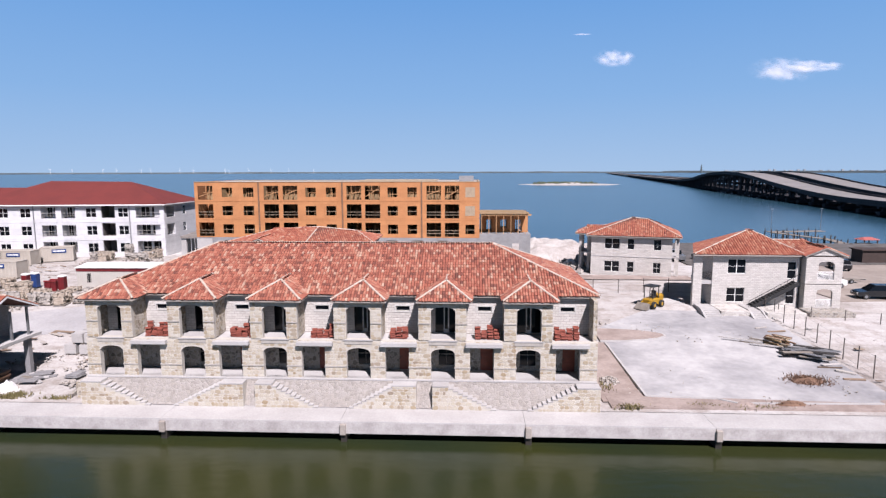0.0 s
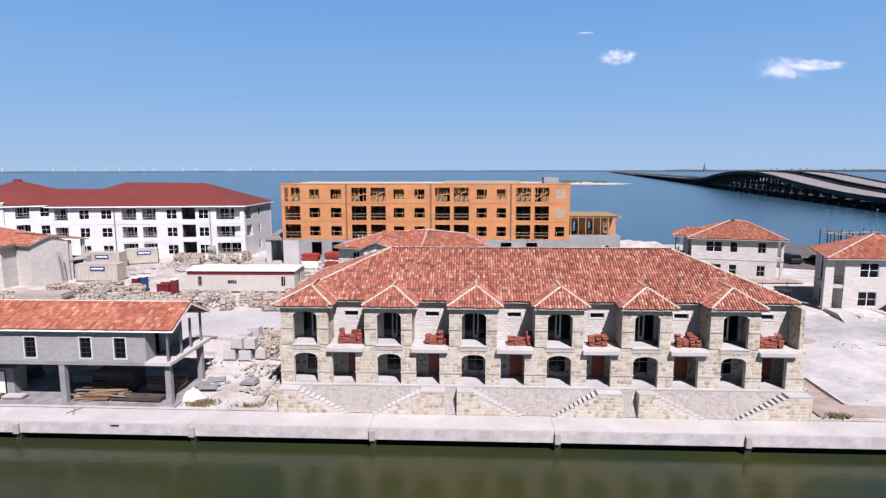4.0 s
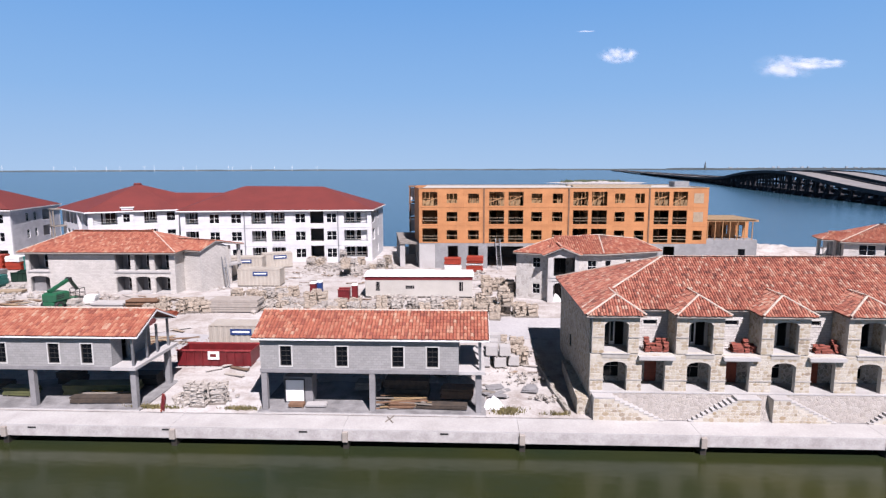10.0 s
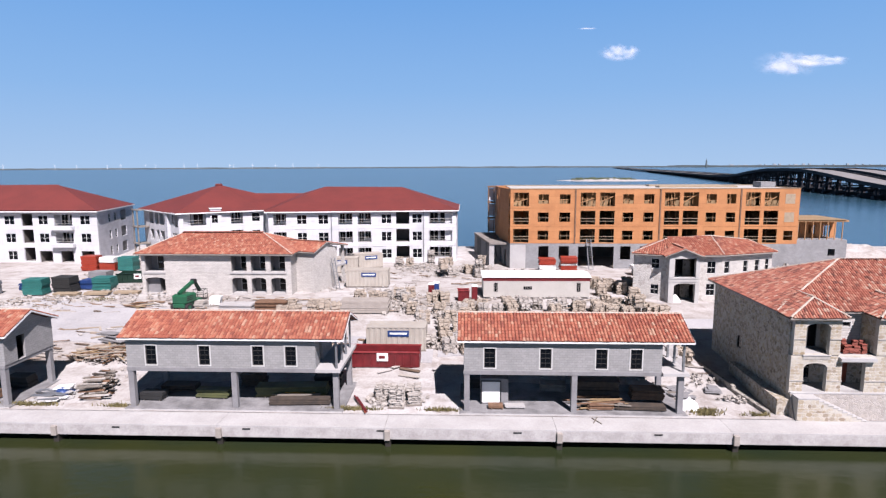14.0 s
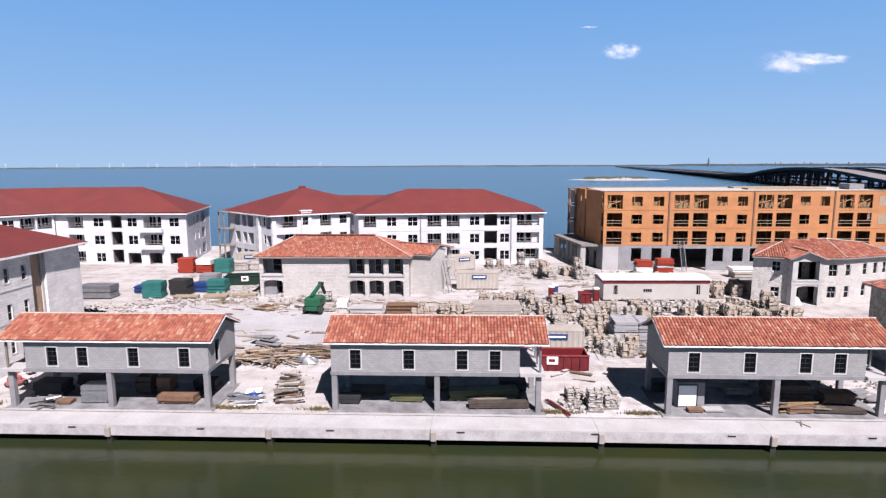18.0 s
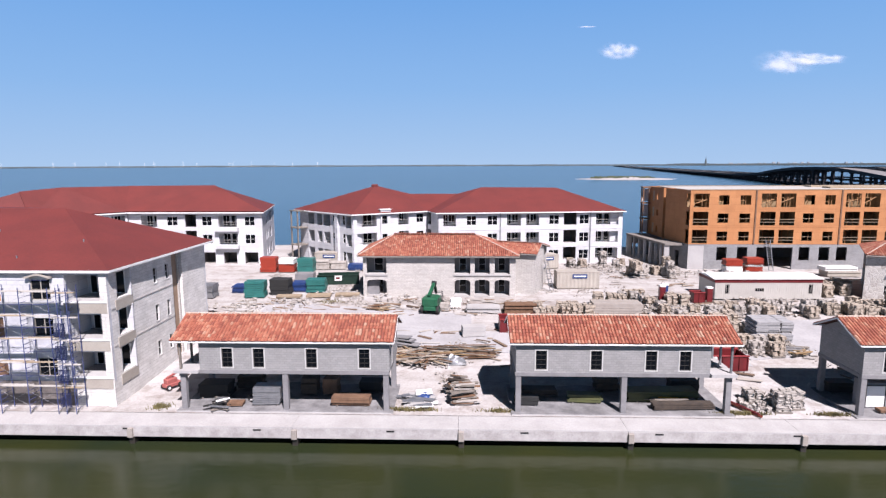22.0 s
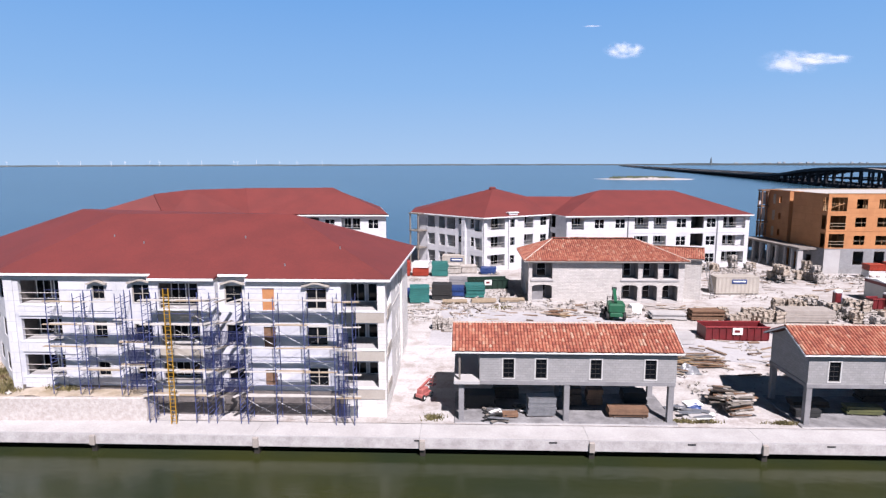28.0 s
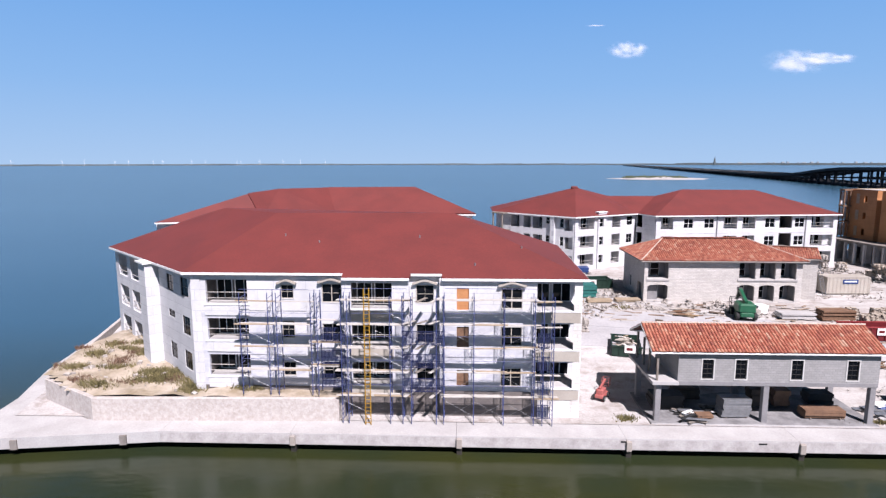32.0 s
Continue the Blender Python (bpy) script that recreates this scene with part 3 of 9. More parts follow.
def window(parent, m, w, h, cols=1, rows=2, frame_mat="white", trim=0.0, depth=0.12, y=0.06, name="window", sill=False):
    """A window with frame, sash bars and glass in an opening w by h whose lower left outer corner is the origin of m."""
    key = (round(w, 2), round(h, 2), cols, rows, frame_mat, trim, sill)
    if key not in WINDOW_MESHES:
        f, g, bars, cas, sl = Mesh(pose(0, y, 0)), Mesh(), [], Mesh(pose(-trim, -0.03, -trim)), Mesh()
        t = 0.045
        f.wall(w, h, depth, [(t, t, w - t, h - t)])
        for i in range(1, cols):
            q = Mesh()
            e = 0.04 if w > 1.5 else 0.009
            q.box(w * i / cols - e, y + 0.03, t, w * i / cols + e, y + depth - 0.02, h - t)
            bars.append(q.data("sash_bar", M[frame_mat]))
        for j in range(1, rows):
            q = Mesh()
            q.box(t, y + 0.015, h * j / rows - 0.018, w - t, y + depth - 0.015, h * j / rows + 0.018)
            bars.append(q.data("sash_bar", M[frame_mat]))
        if trim:
            cas.wall(w + 2 * trim, h + 2 * trim, 0.05, [(trim, trim, w + trim, h + trim)])
        if sill:
            sl.box(-trim - 0.05, -0.08, -trim - 0.08, w + trim + 0.05, 0.02, -trim)
        g.box(t * 0.5, y + 0.05, t * 0.5, w - t * 0.5, y + 0.065, h - t * 0.5)
        WINDOW_MESHES[key] = (f.data(name, M[frame_mat]), g.data("pane", M["glass"]), bars, cas.data("casing", M["casing"]) if trim else None, sl.data("sill", M[frame_mat]) if sill else None)
    fm, gm, bars, cas, sl = WINDOW_MESHES[key]
    ob = part(name, fm, None, parent, "", m)
    part("pane", gm, None, ob)
    for q in bars:
        part("sash_bar", q, None, ob)
    if cas:
        part("casing", cas, None, ob)
    if sl:
        part("sill", sl, None, ob)
    return ob


def tile_rows(mesh, poly, w=0.3, l=0.42, lift=0.0):
    """Barrel tiles over a roof slope; poly's first edge is the eave, run so that the slope rises to its left."""
    p = [Vector(q) for q in poly]
    u = (p[1] - p[0]).normalized()
    nrm = (p[1] - p[0]).cross(p[2] - p[0]).normalized()
    v = nrm.cross(u)
    flat = [((q - p[0]).dot(u), (q - p[0]).dot(v)) for q in p]
    n = len(flat)

    def inside(a, b):
        hit = False
        for i in range(n):
            (x0, y0), (x1, y1) = flat[i], flat[(i + 1) % n]
            if (y0 > b) != (y1 > b) and a < x0 + (b - y0) * (x1 - x0) / (y1 - y0):
                hit = not hit
        return hit
    u0, u1, v1 = min(a for a, _ in flat), max(a for a, _ in flat), max(b for _, b in flat)
    h = w * 0.3
    sec = [(-0.47 * w, -0.01), (-0.24 * w, h), (0.24 * w, h), (0.47 * w, -0.01)]
    for j in range(int(v1 / l) + 1):
        for i in range(int((u1 - u0) / w) + 1):
            a, b = u0 + (i + 0.5) * w, (j + 0.5) * l
            if not inside(a, min(b, v1 - 0.02)):
                continue
            a += random.uniform(-0.015, 0.015)
            b0, b1 = b - 0.5 * l - 0.05 + random.uniform(-0.02, 0.02), b + 0.5 * l + 0.06
            tilt = random.uniform(0.03, 0.05)
            k = len(mesh.v)
            for bb, z in ((b0, tilt + lift), (b1, lift)):
                o = p[0] + v * bb + nrm * z
                mesh.v += [tuple(o + u * (a + x) + nrm * y) for x, y in sec]
            mesh.f += [(k, k + 1, k + 5, k + 4), (k + 1, k + 2, k + 6, k + 5), (k + 2, k + 3, k + 7, k + 6), (k + 3, k + 2, k + 1, k)]


def tiled_roof(parent, slopes, hips, w=0.3, l=0.42, fascia=None, fascia_mat="trim", tile_mat="tile"):
    """A tile roof: its boarded slopes, the tiles on each and mortared hip and ridge caps."""
    roof = None
    for s in slopes:
        deck = Mesh()
        deck.slab(s, 0.16)
        ob = part("roof_slope", deck, M["tile_bed"], parent)
        roof = roof or ob
    tiles = Mesh()
    for s in slopes:
        tile_rows(tiles, s, w, l)
    tagged(part("roof_tiles", tiles, M[tile_mat], parent, "mottled terracotta barrel tiles"), kind="stuff")
    for a, b in hips:
        cap = Mesh()
        a, b = Vector(a) + Vector((0, 0, 0.05)), Vector(b) + Vector((0, 0, 0.05))
        d = (b - a).normalized()
        s = d.cross(Vector((0, 0, 1))).normalized()
        u = s.cross(d)
        steps = max(2, int((b - a).length / 0.42))
        rows = []
        for i in range(steps):
            rows += [(i / steps, 0.105), ((i + 0.96) / steps, 0.085)]
        k = 7
        for t, r in rows:
            o = a + (b - a) * t + Vector((0, 0, random.uniform(-0.012, 0.012)))
            cap.v += [tuple(o + s * (r * math.cos(math.pi * q / (k - 1))) + u * (r * math.sin(math.pi * q / (k - 1)))) for q in range(k)]
        for i in range(len(rows) - 1):
            cap.f += [(i * k + q, i * k + q + 1, i * k + k + q + 1, i * k + k + q) for q in range(k - 1)]
        part("ridge_cap", cap, M["mortar"], parent)
    for a, b in fascia or ():
        fb = Mesh()
        a, b = Vector(a), Vector(b)
        fb.beam(a - Vector((0, 0, 0.1)), b - Vector((0, 0, 0.1)), 0.05, 0.13)
        part("fascia", fb, M[fascia_mat], parent)
    return roof


def ground_z(x, y):
    """The fill rises gently from the quay to the middle of the site."""
    return 0.32 + 1.7 * min(1, max(0, (y - 46) / 26))


# ---- setting ----
def west_shore(y):
    return float(np.interp(y, [36, 42, 52, 70, 100, 132], [-164.6, -165.9, -168.2, -171.5, -174.0, -176.0]))


def make_setting():
    w = Mesh()
    w.face((-4900, -600, -1.25), (4900, -600, -1.25), (4900, 4900, -1.25), (-4900, 4900, -1.25))
    solid("water", w, M["water"], "olive green canal water turning blue in the bay", "water", kind="structure")
    # land
    ys = [41.4, 42, 43, 44, 45, 46, 48, 50] + list(range(52, 128, 2)) + [129, 131, 134]
    xs_n = 230
    land = Mesh()
    for j, y in enumerate(ys):
        x0 = west_shore(y)
        for i in range(xs_n + 1):
            x = x0 + (330 - x0) * (i / xs_n) ** 1.0
            z = ground_z(x, y) + (0.07 * noise.noise((x * 0.25, y * 0.25, 0)) + 0.03 * noise.noise((x * 1.3, y * 1.3, 4)) if 43 < y < 129 else 0)
            if y > 130:
                z = -1.6 if y > 133 else 0.4
            if i == 0:
                z = -1.6
            land.v.append((x, y + (4 * noise.noise((x * 0.03, 7, 0)) if y > 128 else 0), z))
    for j in range(len(ys) - 1):
        for i in range(xs_n):
            a = j * (xs_n + 1) + i
            land.f.append((a, a + 1, a + xs_n + 2, a + xs_n + 1))
    solid("ground", land, M["caliche"], "bright bare crushed limestone fill of the building site", "ground", kind="structure")
    # quay walkway with its coping, in poured lengths
    quay = thing("quay_walk", "bleached concrete walkway along the canal edge", "pavement", kind="structure")
    x = 30.05
    while x > -150:
        x0 = max(-150.0, x - 13.05)
        s = Mesh()
        s.box(x0 + 0.01, 39.0, -0.63, x - 0.01, 42.0, 0.27)
        part("slab", s, M["concrete"], quay)
        x -= 13.05
    s = Mesh()
    s.box(30.07, 39.0, -0.63, 320, 42.0, 0.27)
    part("slab", s, M["concrete"], quay)
    s = Mesh()
    s.prism([(-164.7, 36.9), (-150.01, 39.0), (-150.01, 42.0), (-157.2, 41.0), (-164.3, 45.4), (-166.2, 45.0), (-165.9, 42.7)], -0.63, 0.27)
    part("slab", s, M["concrete"], quay)
    s = Mesh()
    s.prism([(-166.2, 45.0), (-164.3, 45.4), (-170.0, 70.0), (-172.5, 100.0), (-174.5, 100.0), (-172.0, 70.0), (-168.6, 52.0)], -0.63, 0.27)
    part("slab", s, M["concrete"], quay)
    under = Mesh()
    under.box(-150, 40.3, -3, 320, 41.5, -0.632)
    under.prism([(-164.0, 38.4), (-150, 40.31), (-150, 41.5), (-163.8, 43)], -3, -0.632)
    under.prism([(-164.4, 40.0), (-162, 45), (-168, 70), (-171, 100), (-173, 100), (-171.7, 70), (-168.3, 52)], -3, -0.632)
    part("sheet_wall", under, M["wet_shade_wall"], quay, "stained sheet wall darkened for the shade under the coping")
    for k in range(40):
        x = 17.0 + 13.05 * (9 - k)
        if x < -149:
            break
        p = Mesh()
        p.bevel_box(x, 38.76, -0.64, x + 0.42, 39.1, 0.12, 0.03)
        part("pilaster", p, M["trim"], quay)
        p = Mesh()
        p.box(x + 0.03, 39.0, -3, x + 0.45, 40.29, -0.664)
        part("pile_cap", p, M["wet_shade_wall"], quay, "wet pile darkened for the shade under the coping")
    for x, y in ((-153.0, 38.4), (-161.0, 37.3)):
        p = Mesh(pose(x, y, 0, 0, 0, 8))
        p.bevel_box(0, 0, -0.66, 0.52, 0.35, 0.12, 0.02)
        part("pilaster", p, M["old_shade_concrete"], quay)
    # weathered face of the coping
    x = 30.05
    while x > -150:
        x0 = max(-150.0, x - 13.05)
        f = Mesh()
        f.box(x0 + 0.02, 38.975, -0.62, x - 0.02, 38.997, 0.2)
        part("coping_face", f, M["worn_edge"], quay)
        x -= 13.05
    f = Mesh()
    f.box(30.07, 38.975, -0.62, 320, 38.997, 0.2)
    part("coping_face", f, M["worn_edge"], quay)
    # drain slots in the coping
    for x in (-41.0, -51.5, -61.9, -72.3, -82.6, -93.0, -103.5, -113.9):
        d = Mesh()
        d.box(x, 38.955, -0.02, x + 0.62, 38.974, 0.1)
        part("drain_slot", d, M["dark_metal"], quay)


def make_distance():
    # far shore as low uneven strips, with its tower
    s = Mesh()
    n = 260
    for i in range(n):
        a0, a1 = radians(-75 + 150 * i / n), radians(-75 + 150 * (i + 1) / n)
        h = 7 + 5 * abs(noise.noise((i * 0.13, 0, 3))) + 3 * abs(noise.noise((i * 0.9, 0, 8)))
        if -75 + 150 * i / n > 18:
            h += 4
        r = 4650
        p0, p1 = (r * math.sin(a0) - 60, r * math.cos(a0)), (r * math.sin(a1) - 60, r * math.cos(a1))
        s.face((*p0, -1.5), (*p1, -1.5), (*p1, h), (*p0, h))
        s.face((*p0, h), (*p1, h), (p1[0] * 1.04, p1[1] * 1.04, h), (p0[0] * 1.04, p0[1] * 1.04, h))
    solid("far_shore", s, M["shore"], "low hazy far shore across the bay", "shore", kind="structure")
    t = Mesh(pose(1640, 4280, 0))
    t.rod((0, 0, 0), (0, 0, 42), 9, 8, 5)
    t.rod((0, 0, 42), (0, 0, 60), 4, 6, 0.5)
    solid("far_tower", t, M["shore"], "hazy tower on the far shore", "tower")
    f = Mesh()
    rnd = random.Random(4)
    for k in range(26):
        x = 1720 + k * 42 + rnd.uniform(-15, 15)
        y = 4300 - k * 14
        h = rnd.choice((12, 15, 18, 22))
        f.box(x, y, 0, x + rnd.uniform(8, 30), y + 10, h)
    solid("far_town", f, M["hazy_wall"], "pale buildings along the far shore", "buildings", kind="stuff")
    # wind turbines along the far shore
    rnd = random.Random(17)
    for k in range(24):
        x = -4000 + 120 * k + rnd.uniform(-60, 60)
        wt = thing("wind_turbine", "tiny white wind turbine on the far shore", "turbine", "far wind turbines", pose(x, (4640 ** 2 - (x + 60) ** 2) ** 0.5, 0))
        q = Mesh()
        q.rod((0, 0, 0), (0, 0, 27), 0.9, 6, 0.6)
        part("mast", q, M["white"], wt)
        spin = rnd.uniform(0, 2.0)
        for j in range(3):
            a = spin + j * 2.094
            q = Mesh()
            q.beam((0, -2, 27), (12 * math.cos(a), -2, 27 + 12 * math.sin(a)), 0.6, 0.8)
            part("blade", q, M["white"], wt)
    # islet
    i = Mesh()
    for k in range(60):
        a0, a1 = 2 * math.pi * k / 60, 2 * math.pi * (k + 1) / 60
        e = lambda a, r: (134 + math.cos(a) * 66 * r * (1 + 0.1 * math.sin(5 * a)), 800 + math.sin(a) * 42 * r, -1.3 + (1 - r) * 3.2)
        for r0, r1 in ((1.06, 0.8), (0.8, 0.45), (0.45, 0.05)):
            i.face(e(a0, r0), e(a1, r0), e(a1, r1), e(a0, r1))
    solid("islet", i, M["caliche"], "low sandy islet in the bay", "island", kind="structure")
    b = Mesh()
    rnd = random.Random(9)
    for k in range(220):
        a, r = rnd.uniform(0, 6.28), rnd.uniform(0, 0.8)
        x, y, q = 128 + math.cos(a) * 56 * r, 806 + math.sin(a) * 30 * r, rnd.uniform(1.0, 2.6)
        ring = [(x + q * 1.6 * math.cos(t * 1.26 + k), y + q * math.sin(t * 1.26 + k), 0.1) for t in range(5)]
        top = (x + rnd.uniform(-1, 1), y, 0.4 + q * 1.1)
        for t in range(5):
            b.face(ring[t], ring[(t + 1) % 5], top)
    solid("islet_scrub", b, M["scrub"], "dark scrub on the sandy islet", "shrubs", kind="stuff")


def make_bridge():
    prof_y = [-400, 120, 250, 282, 303, 327, 356, 391, 433, 474, 523, 583, 637, 690, 754, 845, 1100, 2477, 3600]
    prof_z = [4.2, 4.2, 4.2, 4.2, 4.6, 5.4, 6.9, 8.9, 12.2, 14.8, 15.8, 14.9, 12.2, 8.1, 5.5, 4.7, 4.3, 3.0, 2.4]
    zz = lambda y: float(np.interp(y, prof_y, prof_z))
    xx = lambda y, off: 120.82 + 0.19276 * y + off
    for off in (0, 33):
        br = thing("causeway_bridge", "long dark concrete trestle bridge rising over a channel", "bridge", "bridges over the bay")
        deck, road, rail = Mesh(), Mesh(), Mesh()
        ys = list(range(-100, 900, 20)) + list(range(900, 3601, 100))
        for y0, y1 in zip(ys, ys[1:]):
            for mesh, a, b, zt, th in ((deck, 0, 22, 0, 1.5), (rail, -0.25, 0.35, 0.95, 1.0), (rail, 21.65, 22.25, 0.95, 1.0)):
                p = [(xx(y0, off + a), y0, zz(y0) + zt), (xx(y0, off + b), y0, zz(y0) + zt), (xx(y1, off + b), y1, zz(y1) + zt), (xx(y1, off + a), y1, zz(y1) + zt)]
                mesh.slab(p, th)
            p = [(xx(y0, off + 0.5), y0, zz(y0) + 0.03), (xx(y0, off + 21.5), y0, zz(y0) + 0.03), (xx(y1, off + 21.5), y1, zz(y1) + 0.03), (xx(y1, off + 0.5), y1, zz(y1) + 0.03)]
            road.face(*p)
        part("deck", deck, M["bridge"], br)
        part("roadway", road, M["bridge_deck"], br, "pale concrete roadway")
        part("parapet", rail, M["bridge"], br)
        y = -90
        while y < 1700:
            pm = Mesh()
            for a in (2.5, 11.0, 19.5):
                pm.rod((xx(y, off + a), y, -3), (xx(y, off + a), y, zz(y) - 1.4), 0.62, 6)
            pm.beam((xx(y, off + 0.2), y, zz(y) - 1.95), (xx(y, off + 21.8), y, zz(y) - 1.95), 1.3, 0.9)
            if zz(y) > 7.5:
                pm.beam((xx(y, off + 0.8), y, zz(y) * 0.42), (xx(y, off + 21.2), y, zz(y) * 0.42), 1.2, 1.0)
            pm.beam((xx(y, off + 0.4), y, -0.2), (xx(y, off + 21.6), y, -0.2), 2.2, 1.7)
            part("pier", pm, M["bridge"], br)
            y += 19 if y < 800 else 28


def make_clouds():
    def puff(cx, cz, span, tall, y=4550):
        """A shallow bulging veil of vapour far out over the bay."""
        g, n = Mesh(), 24
        for j in range(n + 1):
            for i in range(n + 1):
                u, v = 2 * i / n - 1, 2 * j / n - 1
                g.v.append((u, -0.2 * max(0.0, 1 - u * u - v * v) + 0.9 * v, v))
        g.f = [(j * (n + 1) + i, j * (n + 1) + i + 1, (j + 1) * (n + 1) + i + 1, (j + 1) * (n + 1) + i) for j in range(n) for i in range(n)]
        me = g.data("cloud", M["cloud"])
        for p in me.polygons:
            p.use_smooth = True
        ob = tagged(new("cloud", me), "small white fair-weather cloud", "cloud", "clouds", "structure")
        ob.matrix_basis = Matrix.Translation((cx, y, cz)) @ Matrix.Diagonal((span, 60, tall, 1))
    puff(1066, 842, 170, 82)
    puff(2290, 745, 270, 112)
    puff(2480, 770, 280, 60)
    puff(825, 1012, 80, 20)


make_setting()
make_distance()
make_bridge()
make_clouds()


# ---- stone townhouse row on the quay ----
def make_townhouses():
    th = thing("townhouse_row", "rubble stone townhouse row with arched porches and clay tile roof", "house")
    x0, x1, yf, yr, yb = -29.5, 9.55, 42.5, 44.6, 57.2
    fl1, fl2, eave = 2.1, 5.2, 8.25
    cs = [-27.45 + 6.4 * k for k in range(6)]
    # plinth and porch floor
    p = Mesh()
    p.box(x0, yf - 0.25, 0.0, x1 + 0.1, yb, fl1)
    part("plinth", p, M["stone"], th)
    pf = Mesh()
    pf.box(x0 + 0.05, yf - 0.27, fl1 + 0.004, x1, yr, fl1 + 0.1)
    part("porch_floor", pf, M["concrete"], th)
    # lower arcade wall
    ops = []
    for c in cs:
        a = c - x0
        ops.append((a - 1.02, 0.1, a + 0.79, 2.45, 0.35))
        ops.append((a + 1.93, 0.1, min(a + 3.72, x1 - x0 - 0.72), 2.5))
    w = Mesh(side(x0, yf, fl1))
    w.wall(x1 - x0, fl2 - fl1 - 0.06, 0.42, ops)
    part("arcade", w, M["pale_mortar"], th)
    # projecting ledge on each pier
    xs = [0] + [v for o in sorted(ops) for v in (o[0], o[2])] + [x1 - x0]
    for a, b in zip(xs[::2], xs[1::2]):
        lm = Mesh(side(x0, yf, fl1))
        lm.box(a - 0.04, -0.05, 0.95, b + 0.04, 0.04, 1.05)
        part("ledge", lm, M["trim_stone"], th)
    # upper floor slab, bays and recesses
    f2 = Mesh()
    f2.box(x0 + 0.1, yf + 0.424, fl1 + 2.604, x1 - 0.1, yr - 0.004, fl2 - 0.12)
    part("floor_slab", f2, M["concrete"], th)
    for k, c in enumerate(cs):
        bay = Mesh(side(c - 1.95, yf, fl2))
        bay.wall(3.6, eave - fl2, 0.38, [(0.94, 0.02, 2.77, 2.56, 0.28)])
        part("bay_front", bay, M["pale_mortar"], th)
        for xx in (c - 1.95, c + 1.25):
            s = Mesh()
            s.box(xx, yf + 0.383, fl2, xx + 0.4, yr - 0.003, eave)
            part("bay_cheek", s, M["stone"], th)
        sl = Mesh()
        sl.box(c - 1.2, yf - 0.1, fl2 - 0.05, c + 1.0, yr - 0.02, fl2 + 0.015)
        part("balcony_floor", sl, M["concrete"], th)
        for q in ((c - 2.0, yf - 0.06, fl2 + 1.25, c - 1.03, yf + 0.02, fl2 + 1.35), (c + 0.84, yf - 0.06, fl2 + 1.25, c + 1.7, yf + 0.02, fl2 + 1.35), (c - 1.15, yf - 0.05, fl2 - 0.35, c + 0.95, yf + 0.02, fl2 - 0.06)):
            lm = Mesh()
            lm.box(*q)
            part("ledge", lm, M["trim_stone"], th)
        # canopy over the entry
        xr = min(c + 4.35, x1 + 0.25)
        cn = Mesh()
        cn.add([(a, y, z) for a in (c + 1.6, xr) for y, z in ((yf - 0.38, fl2 - 0.42), (yf + 0.69, fl2 - 0.42), (yf + 0.69, fl2 - 0.1), (yr - 0.01, fl2 - 0.1), (yr - 0.01, fl2 - 0.03), (yf - 0.38, fl2 - 0.16))], [(5, 4, 3, 2, 1, 0), (6, 7, 8, 9, 10, 11)] + [(i, (i + 1) % 6, 6 + (i + 1) % 6, 6 + i) for i in range(6)])
        part("canopy", cn, M["concrete"], th, "flat white concrete entry canopy")
    # inner walls with their windows and doors
    iw = []
    for c in cs:
        a = c - x0
        iw += [(a - 0.6, 0.45, a + 0.72, 2.3), (a + 2.75, 0.1, a + 3.72, 2.35)]
    # porch back wall takes the darkened rubble for its shade
    w = Mesh(side(x0, yr, fl1))
    w.wall(x1 - x0, fl2 - fl1, 0.3, iw)
    part("porch_wall", w, M["shade_grey_stone"], th)
    iu = []
    for k, c in enumerate(cs):
        a = c - x0
        iu += [(a - 0.8, 0.05, a - 0.14, 2.45), (a - 0.1, 0.25, a + 0.24, 2.4), (a + 0.28, 0.05, a + 1.0, 2.45), (a + 2.5, 1.75, a + 3.6, 2.15)]
    w = Mesh(side(x0, yr, fl2))
    w.wall(x1 - x0, eave - fl2, 0.3, iu)
    part("upper_wall", w, M["limestone"], th)
    for c in cs:
        a = c - x0
        window(th, side(x0, yr, fl1) @ pose(a - 0.6, 0, 0.45), 1.32, 1.85, 2, 2, "cream")
        d = Mesh()
        d.box(c + 2.75, yr + 0.08, fl1 + 0.1, c + 3.72, yr + 0.15, fl1 + 2.35)
        door = part("door", d, M["door_wood"], th, "reddish brown panelled wooden door")
        for i in range(2):
            for j in range(3):
                d = Mesh()
                d.bevel_box(c + 2.83 + 0.43 * i, yr + 0.055, fl1 + 0.22 + 0.7 * j, c + 3.21 + 0.43 * i, yr + 0.078, fl1 + 0.82 + 0.7 * j, 0.01)
                part("door_panel", d, M["door_wood"], door)
        hd = Mesh()
        hd.box(c + 2.8, yr + 0.0, fl1 + 1.0, c + 2.84, yr + 0.06, fl1 + 1.2)
        part("handle", hd, M["dark_metal"], door)
        window(th, side(x0, yr, fl2) @ pose(a - 0.8, 0, 0.05), 0.66, 2.4, 1, 1, "bronze")
        window(th, side(x0, yr, fl2) @ pose(a - 0.1, 0, 0.25), 0.34, 2.15, 1, 1, "white")
        window(th, side(x0, yr, fl2) @ pose(a + 0.28, 0, 0.05), 0.72, 2.4, 1, 1, "bronze")
        window(th, side(x0, yr, fl2) @ pose(a + 2.5, 0, 1.75), 1.1, 0.4, 1, 1, "limestone", 0.1)
